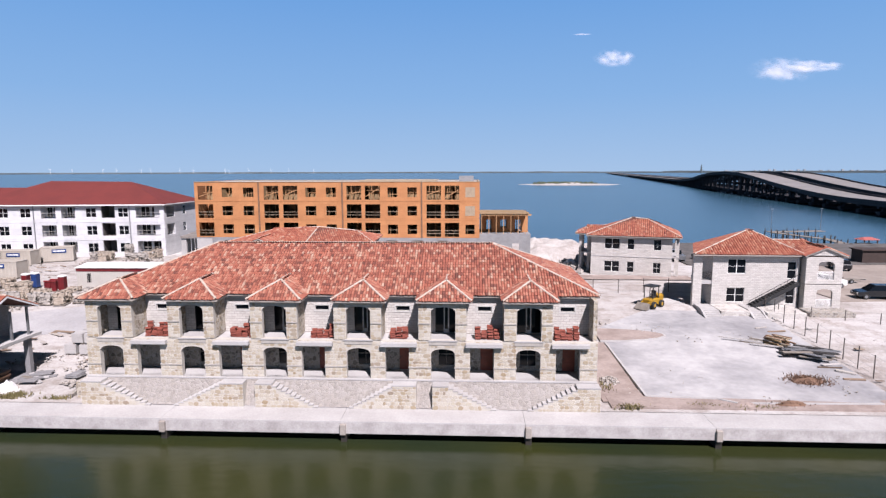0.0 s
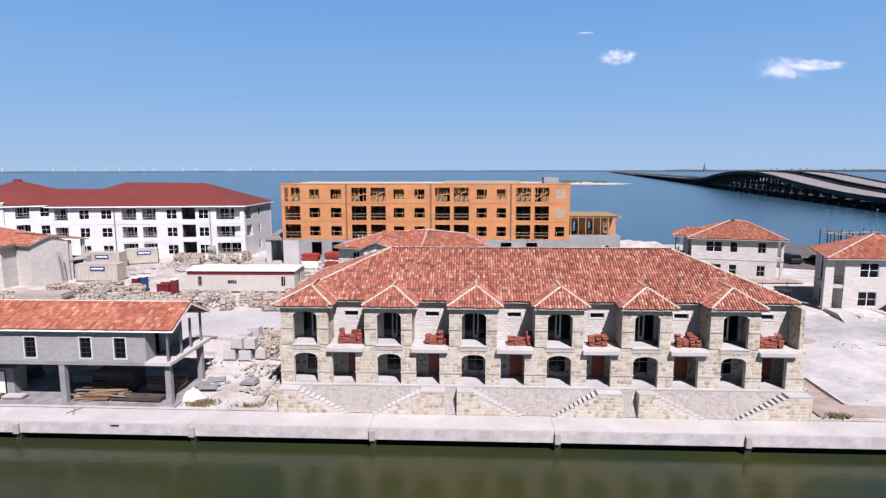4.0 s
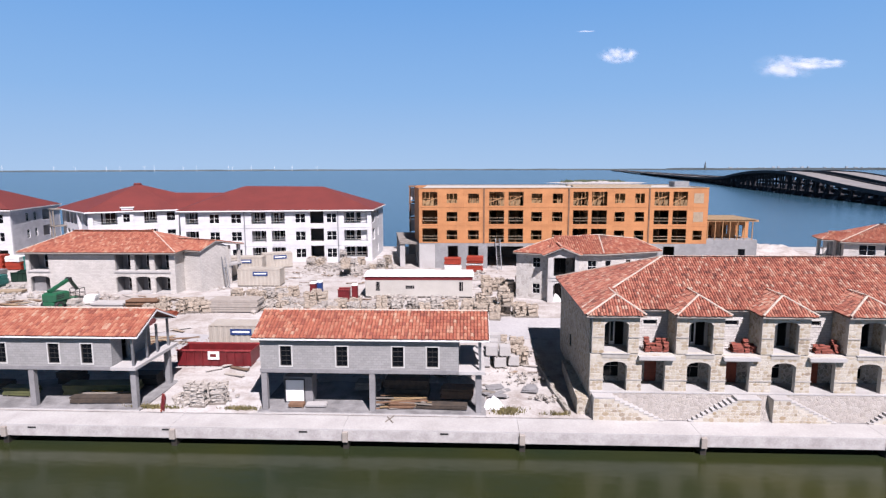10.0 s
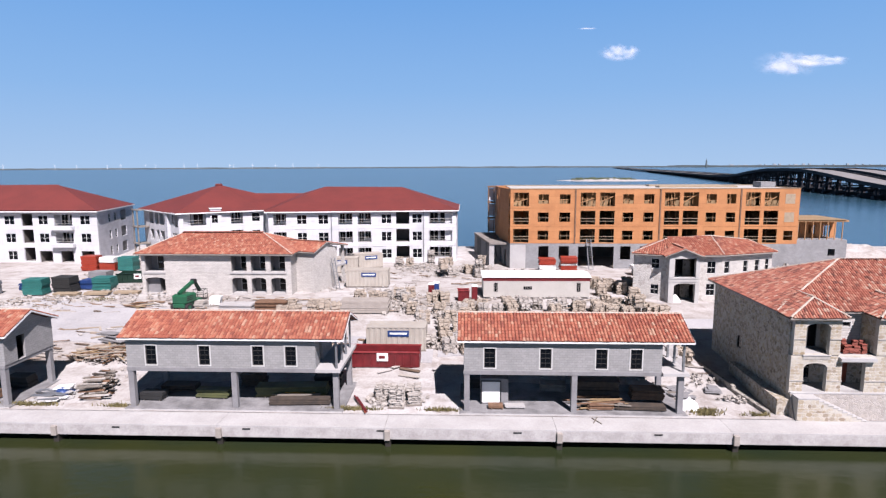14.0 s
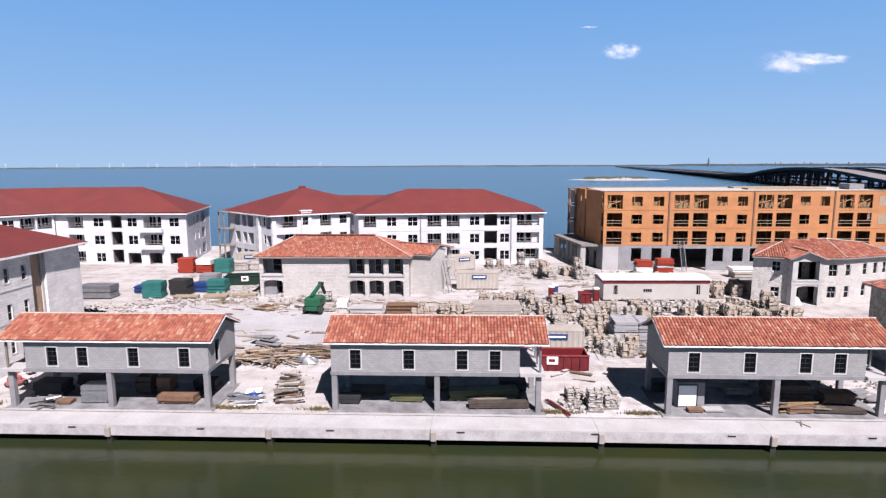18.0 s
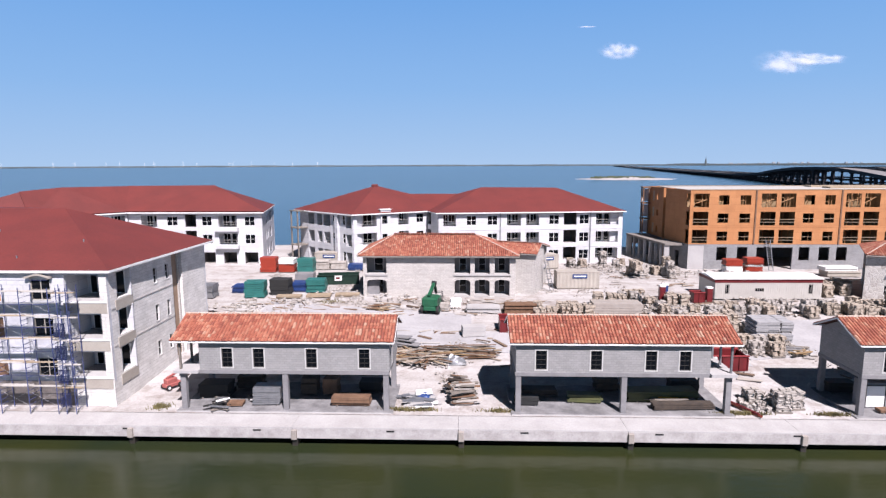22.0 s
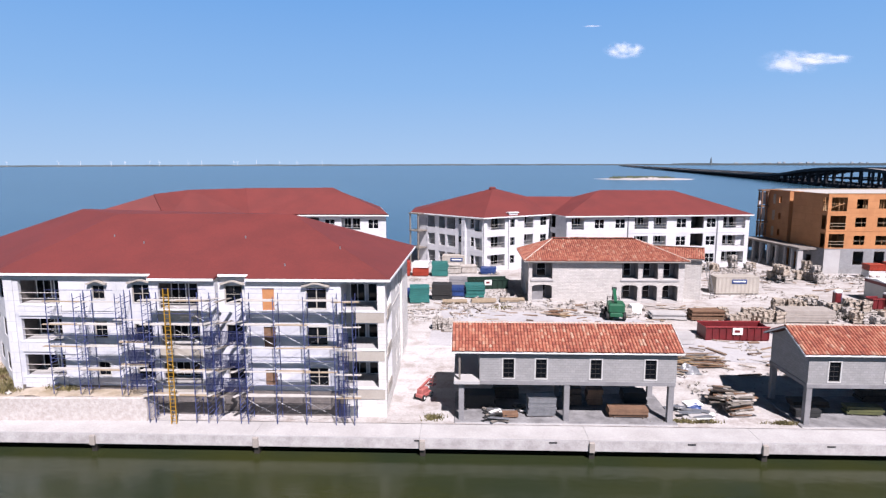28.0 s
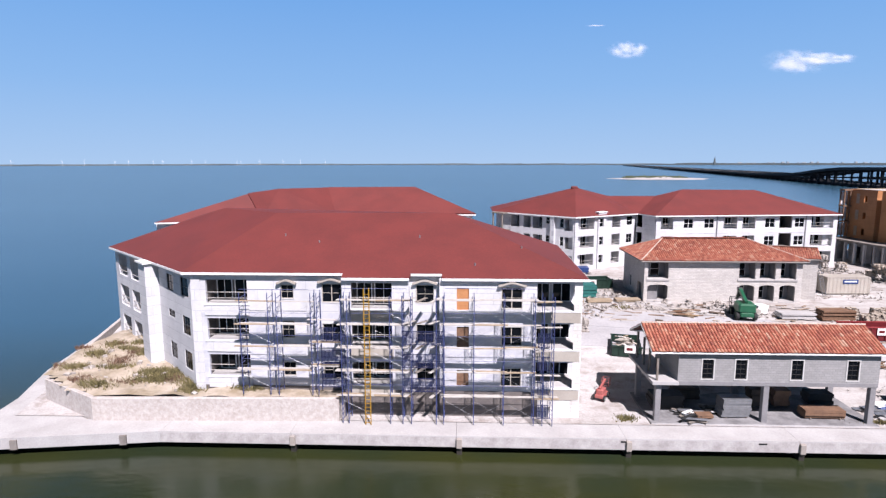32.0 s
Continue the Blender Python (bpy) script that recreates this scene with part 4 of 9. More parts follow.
    # end and back walls
    for nm, m, L, mat, oo in (("end_wall", side(x0 - 0.006, yb - 0.31, fl1 + 0.004, -90), yb - yf - 0.75, "stone", [(5.2, 0.9, 6.1, 2.1)]), ("end_wall", side(x1 + 0.006, yf + 0.44, fl1 + 0.004, 90), yb - yf - 0.76, "stone", []), ("back_wall", side(x1, yb, fl1 + 0.004, 180), x1 - x0, "stone", [])):
        w = Mesh(m)
        w.wall(L, eave - fl1 - 0.03, 0.3, oo)
        part(nm, w, M[mat], th)
        for q in oo:
            window(th, m @ pose(q[0], 0, q[1]), q[2] - q[0], q[3] - q[1], 1, 2, "bronze")
    # rubble ledge at the foot of the west end
    lg = Mesh()
    lg.prism([(x0 - 0.95, 42.26), (x0 - 0.012, 42.26), (x0 - 0.012, 51.5), (x0 - 0.7, 51.5)], 0.1, 1.62)
    part("end_ledge", lg, M["stone"], th)
    # roof
    z0, xa, xb = 8.27, -29.95, 9.95
    ym, zr, run = 50.0, 11.62, 8.0
    yl = 44.2
    zl = 8.3
    pitch = (zr - zl) / (ym - yl)
    A, B = (xa, yl, zl), (xb, yl, zl)
    R0, R1 = (xa + run, ym, zr), (xb - run, ym, zr)
    A2, B2 = (xa, 58.0, z0), (xb, 58.0, z0)
    slopes = [[A, B, R1, R0], [A2, A, R0], [B, B2, R1], [B2, A2, R0, R1]]
    hips = [(A, R0), (B, R1), (R0, R1), (A2, R0), (B2, R1)]
    fas = [(A2, A), (B, B2)]
    for c in cs:
        l, r, t = c - 2.1, c + 2.05, c
        if c == cs[0]:
            l = xa
        apex = (t + 0.1, 43.9, 9.5)
        back = (t + 0.1, yl + (9.5 - zl) / pitch, 9.5)
        slopes += [[(l, 42.18, z0 - 0.02), (r, 42.18, z0 - 0.02), apex]]
        slopes += [[(r, 42.18, z0 - 0.02), (r, yl + 0.2, zl), back, apex], [(l, yl + 0.2, zl), (l, 42.18, z0 - 0.02), apex, back]]
        hips += [((l, 42.18, z0), apex), ((r, 42.18, z0), apex), (apex, back)]
        fas += [((l, 42.2, z0), (r, 42.2, z0))]
        fas += [((r, 42.2, z0), (r, yl, z0))]
    fas.append(((xa, yl + 0.05, zl), (xb, yl + 0.05, zl)))
    tiled_roof(th, slopes, hips, 0.215, 0.34, fas)
    so = Mesh()
    so.box(xa + 0.1, 44.25, eave - 0.02, xb - 0.1, 57.8, eave + 0.03)
    part("soffit", so, M["limestone"], th)
    # stair walls before the porch, in mirrored pairs
    stairs = []
    for top0, top1, foot in ((-29.4, -27.8, -24.1), (-16.9, -18.7, -22.2), (-16.0, -14.7, -11.3), (-3.9, -5.7, -8.9), (-2.7, -1.5, 2.0), (9.6, 7.9, 4.4)):
        st = thing("porch_stair", "rubble stone stair with pale treads against the porch", "stair", "stairs along the quay")
        n = 10
        ya, yb2 = 41.25, 42.15
        tread = Mesh()
        tread.box(min(top0, top1), ya - 0.03, fl1 - 0.056, max(top0, top1), yb2, fl1 + 0.03)
        part("landing", tread, M["concrete"], st)
        dx = (foot - top1) / n
        prof = [(foot, 0.2), (top0, 0.2), (top0, fl1 - 0.06), (top1, fl1 - 0.06)]
        for i in range(n):
            zt = fl1 - (i + 1) * (fl1 - 0.3) / (n + 0.5)
            a, b = top1 + dx * i, top1 + dx * (i + 1)
            prof += [(a, zt - 0.06), (b, zt - 0.06)]
            tr = Mesh()
            tr.box(min(a, b) - 0.03, ya - 0.03, zt - 0.056, max(a, b) + 0.03, yb2, zt)
            part("tread", tr, M["concrete"], st)
        fr = Mesh(Matrix(((1, 0, 0, 0), (0, 0, 1, 0), (0, 1, 0, 0), (0, 0, 0, 1))))
        fr.prism(prof, ya, yb2)
        part("stair_body", fr, M["pale_mortar"], st)
        stairs.append((st, top0, top1, foot))
    sl = Mesh()
    sl.add([(x0, 41.4, 0.1), (x1, 41.4, 0.1), (x1, 42.2, 0.1), (x0, 42.2, 0.1), (x0, 42.22, 2.08), (x1, 42.22, 2.08)], [(0, 1, 5, 4), (0, 3, 2, 1), (2, 3, 4, 5), (0, 4, 3), (1, 2, 5)])
    solid("fill_slope", sl, M["pale_rubble"], "pale broken stone slope below the porches", "ground", kind="structure")
    return th, stairs


def make_side_wall():
    rw = thing("retaining_wall", "low grey block retaining wall beside the townhouses", "wall", kind="structure")
    for a, b, h in (((-30.9, 42.3), (-31.5, 47.0), 0.35), ((-31.5, 47.02), (-32.3, 58.0), 0.6)):
        L, an = math.hypot(b[0] - a[0], b[1] - a[1]), math.degrees(math.atan2(b[1] - a[1], b[0] - a[0]))
        # darkened stone stands in for the townhouse shadow on this wall
        s = Mesh(pose(a[0], a[1], 0.1, 0, 0, an))
        s.bevel_box(0, 0, 0, L, 0.35, h + 0.2, 0.03)
        part("wall_length", s, M["shade_grey_stone"], rw)


TOWNHOUSES, PORCH_STAIRS = make_townhouses()
make_side_wall()


# ---- raised block cottages on columns ----
def make_cottage(xl, deck_side):
    """deck_side 1: covered deck at the right end, -1: at the left end."""
    ct = thing("raised_cottage", "grey block cottage raised on concrete columns with a clay tile roof", "house", "raised cottages on the quay")
    L = 18.45
    x0, x1 = xl, xl + L
    yf, yb, base, slab, top = 41.9, 47.6, 0.45, 3.55, 6.35
    w0, w1 = (x0 + 0.55, x1 - 2.35) if deck_side > 0 else (x0 + 2.25, x1 - 0.45)
    # slab body coloured dark for shade; pale strip marks its sunlit edge
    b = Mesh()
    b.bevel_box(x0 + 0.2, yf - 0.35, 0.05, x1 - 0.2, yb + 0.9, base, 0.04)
    part("base_slab", b, M["shade_slab"], ct, "concrete slab darkened for shade under the cottage")
    b = Mesh()
    b.box(x0 + 0.24, yf - 0.374, 0.1, x1 - 0.24, yf - 0.352, base - 0.03)
    part("slab_edge", b, M["concrete"], ct)
    for x in (x0 + 0.55, x0 + 9.1, x1 - 1.0):
        for y in (yf, yb - 0.45):
            c = Mesh()
            c.bevel_box(x, y, base, x + 0.45, y + 0.45, slab, 0.02)
            part("column", c, M["grey_concrete"], ct)
    f = Mesh()
    f.box(x0 + 0.5, yf - 0.05, slab, x1 - 0.5, yb + 0.05, slab + 0.3)
    part("floor_slab", f, M["grey_concrete"], ct)
    d0, d1 = (w1, x1 - 0.3) if deck_side > 0 else (x0 + 0.15, w0)
    f = Mesh()
    f.box(d0 + 0.02, yf - 0.35, slab + 0.1, d1, yb + 0.9, slab + 0.34)
    part("deck", f, M["concrete"], ct, "pale concrete end deck")
    H = top - slab - 0.3
    Lw = w1 - w0
    if deck_side > 0:
        wx = [1.6, 6.02, 10.4, 13.1]
    else:
        wx = [1.9, 4.52, 8.9, 13.25]
    ops = [(a, 0.25, a + 0.88, 1.85) for a in wx]
    for nm, m, l, oo in (("wall", side(w0, yf, slab + 0.3), Lw, ops), ("wall", side(w1, yf + 0.21, slab + 0.3, 90), yb - yf - 0.42, [(1.2, 0.02, 2.1, 2.1)]), ("wall", side(w1, yb, slab + 0.3, 180), Lw, ops), ("wall", side(w0, yb - 0.21, slab + 0.3, -90), yb - yf - 0.42, [])):
        w = Mesh(m)
        w.wall(l, H, 0.2, oo)
        part(nm, w, M["block"], ct)
    for a in wx:
        window(ct, side(w0, yf, slab + 0.3) @ pose(a, 0, 0.25), 0.88, 1.6, 2, 4, "bronze", 0.1)
        window(ct, side(w1, yb, slab + 0.3, 180) @ pose(a, 0, 0.25), 0.88, 1.6, 2, 4, "bronze", 0.1)
    # gables
    ye, yk, ym = 41.55, 48.0, 44.75
    ze, zr = 6.42, 7.86
    for x in (w0 + 0.02, w1 - 0.22):
        g = Mesh()
        g.add([(x + i * 0.2, y, z) for i in (0, 1) for y, z in ((yf, top), (yb, top), (ym, zr - 0.25))], [(0, 2, 1), (3, 4, 5), (0, 1, 4, 3), (1, 2, 5, 4), (2, 0, 3, 5)])
        part("gable", g, M["block"], ct)
    # posts carrying the roof over the deck
    for x in ((x1 - 0.75,) if deck_side > 0 else (x0 + 0.55,)):
        for y in (yf, ym - 0.8, ym + 0.8, yb - 0.2):
            p = Mesh()
            p.box(x, y, slab + 0.344, x + 0.16, y + 0.16, top)
            part("post", p, M["galv" if deck_side > 0 else "weathered"], ct)
    bm_ = Mesh()
    bm_.box(x0 + 0.3, yf - 0.02, top + 0.004, x1 - 0.3, yf + 0.18, top + 0.1)
    bm_.box(x0 + 0.3, yb - 0.18, top + 0.004, x1 - 0.3, yb + 0.02, top + 0.1)
    part("wall_plate", bm_, M["white"], ct)
    a, b, c, d = (x0, ye, ze), (x1, ye, ze), (x1, yk, ze), (x0, yk, ze)
    r0, r1 = (x0, ym, zr), (x1, ym, zr)
    tiled_roof(ct, [[a, b, r1, r0], [c, d, r0, r1]], [(r0, r1)], 0.27, 0.4, [(a, b), (c, d), (b, r1), (c, r1), (a, r0), (d, r0)], "white", "tile_even")
    return ct


make_cottage(-55.8, 1)
make_cottage(-83.3, 1)
make_cottage(-111.05, -1)


# ---- timber-framed block under construction ----
def make_timber_block():
    tb = thing("timber_frame_building", "four storey building under construction in orange sheathing over concrete", "building")
    X0, X1, Y0, Y1 = -47.5, 1.7, 99.6, 117.4
    base, z1, zt = 1.9, 6.45, 15.95
    big = [(-46.93, -44.29), (-35.36, -32.79), (-32.05, -29.5), (-21.02, -18.48), (-17.85, -15.27), (-7.32, -4.86), (-4.19, -1.78)]
    small = [(-42.69, -40.86), (-38.97, -37.14), (-28.12, -26.3), (-24.54, -22.83), (-13.96, -12.26), (-10.56, -8.97), (-0.68, 0.86)]
    # concrete ground storey
    cops = [(a - X0, 1.7, b - X0, 4.05) for a, b in ((-42.5, -40.75), (-38.95, -37.2), (-28.3, -26.5), (-24.9, -23.1), (-21.9, -20.1), (-14.2, -12.4), (-9.8, -8.0), (-5.5, -3.6))]
    cops += [(-35.6 - X0, 0.1, -29.4 - X0, 4.0)]
    for nm, m, L, oo in (("base_wall", side(X0, Y0, base), X1 - X0, cops), ("base_wall", side(X1, Y0 + 0.31, base, 90), Y1 - Y0 - 0.62, []), ("base_wall", side(X1, Y1, base, 180), X1 - X0, [])):
        w = Mesh(m)
        w.wall(L, z1 - base - 0.005, 0.3, oo)
        part(nm, w, M["cmu_base"], tb)
    for s in range(4):
        fl = Mesh()
        fl.box(X0 + 0.32, Y0 + (0.32 if s < 3 else 2.9), z1 + 3.16 * s - 0.3, X1 - 0.32, Y1 - 0.32, z1 + 3.16 * s - 0.02)
        part("floor", fl, M["lumber" if s < 3 else "bleached_board"], tb)
    ops = []
    for s in range(3):
        zb = 3.16 * s
        for a, b in big:
            ops.append((a - X0, zb + 0.15, b - X0, zb + 2.55))
        for a, b in small:
            ops.append((a - X0, zb + 0.62, b - X0, zb + 2.25))
    zh = zt - z1
    w = Mesh(side(X0, Y0 - 0.02, z1))
    w.wall(X1 - X0, zh, 0.16, ops)
    part("sheathing", w, M["osb"], tb)
    wops = [(5.2, 3.16 * s + 0.7, 5.9, 3.16 * s + 2.1) for s in range(3)] + [(9.0, 3.16 * s + 0.1, 10.0, 3.16 * s + 2.6) for s in range(3)]
    for m, L, oo in ((side(X1, Y0 + 0.15, z1, 90), Y1 - Y0 - 0.3, wops), (side(X1, Y1, z1, 180), X1 - X0 + 1.7, [])):
        w = Mesh(m)
        w.wall(L, zh, 0.16, oo)
        part("sheathing", w, M["osb"], tb)
    # west side: two lengths that splay outwards, with a deep slot between them
    wa, wb, wc, wd = (X0, Y0 + 0.15), (-49.0, 107.7), (-49.0, 109.0), (-49.3, Y1 - 0.02)
    for (ax, ay), (bx, by), oo in ((wb, wa, [(7.0, 3.16 * s + 0.15, 8.0, 3.16 * s + 2.55) for s in range(3)]), (wd, wc, [(5.0, 3.16 * s + 0.8, 5.8, 3.16 * s + 2.0) for s in range(3)])):
        turn, L = math.degrees(math.atan2(by - ay, bx - ax)), math.hypot(bx - ax, by - ay)
        w = Mesh(side(ax, ay, z1, turn))
        w.wall(L, zh, 0.16, oo)
        part("sheathing", w, M["osb"], tb)
        w = Mesh(side(ax, ay, base, turn))
        w.wall(L, z1 - base - 0.005, 0.3, [(0.8, 0.1, 2.0, 3.0), (4.0, 0.1, 5.4, 3.0)])
        part("base_wall", w, M["cmu_base"], tb)
    for y in (wb[1] - 0.16, wc[1]):
        w = Mesh()
        w.box(-48.84, y, base, -47.3, y + 0.16, zt)
        part("slot_wall", w, M["osb"], tb)
    w = Mesh()
    w.box(-47.46, wb[1] + 0.01, base, -47.3, wc[1] - 0.01, zt - 0.1)
    part("slot_wall", w, M["brown_board"], tb)
    for s in range(3):
        w = Mesh()
        w.box(-49.2, 113.6, z1 + 3.16 * s + 0.5, -49.165, 114.5, z1 + 3.16 * s + 2.4)
        part("loose_panel", w, M["pale_lumber"], tb)
    # corner seams and storey bands
    for x in (-36.25, -21.75, -8.15):
        s = Mesh()
        s.box(x - 0.12, Y0 - 0.14, z1 + 0.05, x + 0.12, Y0 - 0.022, zt)
        part("seam_stud", s, M["brown_board"], tb)
    for s in range(1, 3):
        q = Mesh()
        q.box(X0 - 0.03, Y0 - 0.06, z1 + 3.16 * s - 0.12, X1 + 0.03, Y0 - 0.024, z1 + 3.16 * s + 0.02)
        part("storey_band", q, M["osb"], tb)
    # studs and guard rails seen in the openings
    rnd = random.Random(7)
    for s in range(3):
        zb = z1 + 3.16 * s
        for a, b in big + small:
            wide = b - a > 2
            bits = []
            x = a + 0.3
            while x < b:
                near = rnd.choice((0.6, 2.4)) if s == 2 else (1.6 if wide else 0.5)
                bits.append(("stud", Mesh()))
                bits[-1][1].box(x, Y0 + near, zb, x + (0.09 if s == 2 else 0.05), Y0 + near + 0.12, zb + 2.8)
                x += rnd.uniform(0.38, 0.75) if s == 2 else 1.1
            if s == 2 and wide and rnd.random() < 0.6:
                za, zc = rnd.uniform(0.4, 1.0), rnd.uniform(1.5, 2.4)
                bits.append(("brace", Mesh()))
                bits[-1][1].beam((a, Y0 + 0.45, zb + za), (b, Y0 + 0.45, zb + zc), 0.06, 0.12)
            if s == 2:
                h = rnd.uniform(0.9, 1.7)
                bits.append(("nogging", Mesh()))
                bits[-1][1].box(a, Y0 + 2.2, zb + h, b, Y0 + 2.3, zb + h + 0.1)
            for nm, q in bits:
                part(nm, q, M["stud"], tb)
            if wide and s < 2:
                for h in (0.55, 1.05):
                    r = Mesh()
                    r.box(a - 0.05, Y0 - 0.08, zb + 0.15 + h, b + 0.05, Y0 - 0.024, zb + 0.22 + h)
                    part("guard_rail", r, M["pale_lumber"], tb)
            elif s < 2:
                r = Mesh()
                r.box(a - 0.05, Y0 - 0.08, zb + 1.32, b + 0.05, Y0 - 0.024, zb + 1.38)
                part("guard_rail", r, M["pale_lumber"], tb)
    x = X0 + 0.6
    while x < X1 - 0.4:
        rf = Mesh()
        rf.box(x, Y0 + 1.0, zt - 0.5, x + 0.08, Y1 - 0.2, zt - 0.2)
        part("roof_joist", rf, M["pale_lumber"], tb)
        x += 0.9
    for y, zp in ((Y0 + 4.3, z1 + 6.32), (Y0 + 8.2, z1 + 3.16), (Y0 + 8.2, z1), (Y0 + 10.2, z1 + 6.32)):
        pw = Mesh(side(X0 + 0.3, y, zp))
        pw.wall(X1 - X0 - 0.6, 2.8, 0.12, [(2.0 + 5.2 * i, 0.02, 3.2 + 5.2 * i, 2.1) for i in range(9)])
        part("partition", pw, M["lumber"], tb)
    # cross walls added between the flats to block light and views through
    for s in range(3):
        for x in (-43.6, -36.2, -28.9, -21.7, -14.6, -8.1):
            cw = Mesh()
            cw.box(x, Y0 + 0.16, z1 + 3.16 * s, x + 0.12, Y1 - 0.2, z1 + 3.16 * s + 2.84)
            part("party_wall", cw, M["lumber"], tb)
    # another added across the ground storey, far back so the doorway stays dark
    cw = Mesh()
    cw.box(X0 + 0.32, Y0 + 14.0, base, X1 - 0.32, Y0 + 14.2, z1 - 0.32)
    part("party_wall", cw, M["cmu_base"], tb)
    # boards over the last column of windows, and a tall scrap of framing beyond it
    for zb in (z1 + 3.16, z1 + 6.32):
        q = Mesh()
        q.box(-0.72, Y0 - 0.05, zb + 0.6, 0.9, Y0 - 0.022, zb + 2.27)
        part("window_board", q, M["pale_lumber"], tb)
    cap = Mesh()
    cap.box(X0 - 0.05, Y0 - 0.08, zt + 0.003, X1 + 0.05, Y0 + 0.2, zt + 0.1)
    cap.box(X0 - 0.05, Y1 - 0.2, zt + 0.003, X1 + 0.05, Y1 + 0.05, zt + 0.1)
    cap.box(X1 - 0.2, Y0 + 0.203, zt + 0.003, X1 + 0.05, Y1 - 0.203, zt + 0.1)
    part("parapet_cap", cap, M["pale_lumber"], tb)
    for y in (106, 112):
        s = Mesh()
        s.box(-20, y, zt - 0.4, -6, y + 2.5, zt + 0.25)
        part("roof_curb", s, M["pale_lumber"], tb)
    s = Mesh()
    s.box(-1.9, 106, zt - 0.4, 0.7, 109, zt + 0.95)
    part("stair_head", s, M["cmu_base"], tb)
    # open stack of porches at the far west corner
    for s in range(3):
        zb = z1 + 3.16 * s
        for x, y in ((-50.8, 115.7), (-50.8, 117.0), (-49.7, 115.7)):
            c = Mesh()
            c.box(x, y, zb, x + 0.2, y + 0.2, zb + 2.84)
            part("porch_post", c, M["brown_board"], tb)
        c = Mesh()
        c.box(-50.6, 117.05, zb + 0.2, -49.34, 117.15, zb + 2.6)
        part("porch_screen", c, M["house_wrap"], tb)
        f = Mesh()
        f.box(-50.9, 115.6, zb + 2.85, -49.33, 117.3, zb + 3.15)
        part("porch_floor", f, M["brown_board"], tb)
    # covered terrace along the west foot
    # dark concrete on the slab stands in for the building's shadow
    ts = Mesh()
    ts.prism([(-51.1, 100.9), (-47.75, 100.9), (-49.05, 107.6), (-49.05, 109.1), (-49.35, 117.0), (-53.6, 117.0)], 6.05, 6.4)
    part("terrace_slab", ts, M["old_shade_concrete"], tb)
    for k, (f, mt) in enumerate(((0.01, "concrete"), (0.1, "concrete"), (0.22, "cmu_base"), (0.36, "concrete"), (0.5, "concrete"), (0.64, "cmu_base"), (0.78, "cmu_base"), (0.97, "concrete"))):
        x, y = -51.05 - 2.5 * f, 100.95 + 15.8 * f
        c = Mesh()
        c.box(x, y, base, x + (0.9 if k in (0, 7) else 0.4), y + 0.45, 6.045)
        part("terrace_pier", c, M[mt], tb)
    c = Mesh(side(-53.5, 116.6, base))
    c.wall(4.1, 4.1, 0.2, [(1.2, 0.1, 2.4, 2.4)])
    part("terrace_end", c, M["cmu_base"], tb)
    lp = Mesh()
    lp.box(X0 + 0.02, Y0 - 0.05, base, X0 + 2.75, Y0 - 0.004, z1 - 0.25)
    part("base_panel", lp, M["concrete"], tb)
    # low wing at the east end, still bare studs over its block base
    b = Mesh(side(X1 + 0.01, Y0 + 0.4, base))
    b.wall(8.7, z1 + 0.65 - base, 0.3, [(5.6, 2.4, 6.8, 3.6)])
    b.box(0.02, 0.302, z1 + 0.35 - base, 8.68, 9, z1 + 0.63 - base)
    part("wing_base", b, M["cmu_base"], tb)
    b = Mesh(side(X1 + 8.7, Y0 + 0.71, base, 90))
    b.wall(9, z1 + 0.65 - base, 0.3)
    part("wing_base", b, M["cmu_base"], tb)
    for y in (Y0 + 0.5, Y0 + 5, Y0 + 9):
        x = X1 + 0.3
        while x < X1 + 8.6:
            c = Mesh()
            c.box(x, y, z1 + 0.65, x + 0.12, y + 0.14, z1 + 3.75)
            part("stud", c, M["stud"], tb)
            x += 0.9 if y > Y0 + 1 else 1.25
        c = Mesh()
        c.box(X1 + 0.2, y - 0.03, z1 + 3.753, X1 + 8.8, y + 0.17, z1 + 4.05)
        part("top_plate", c, M["stud"], tb)
    c = Mesh()
    c.box(X1 + 0.1, Y0 + 0.3, z1 + 4.053, X1 + 8.3, Y0 + 9.3, z1 + 4.17)
    part("wing_roof", c, M["lumber"], tb)
    for y in (Y0 + 3.4, Y0 + 7.0):
        q = Mesh(side(X1 + 0.3, y, z1 + 0.65))
        q.wall(8.2, 3.08, 0.12, [(0.8, 0.1, 1.9, 2.2), (3.4, 0.7, 4.6, 2.2), (6.0, 0.1, 7.2, 2.2)])
        part("partition", q, M["osb"], tb)
    # ladder against the base
    ld = thing("ladder", "aluminium ladder leaning on the concrete base", "ladder", m=pose(-33.9, 98.2, 1.9))
    for dx in (0, 0.75):
        r = Mesh()
        r.beam((dx, 0, 0), (dx - 0.35, 1.2, 5.4), 0.12, 0.08)
        part("rail", r, M["galv"], ld)
    for i in range(13):
        r = Mesh()
        t = (i + 0.5) / 13.5
        r.beam((-0.35 * t, 1.2 * t, 5.4 * t), (0.75 - 0.35 * t, 1.2 * t, 5.4 * t), 0.09, 0.06)
        part("rung", r, M["galv"], ld)


make_timber_block()


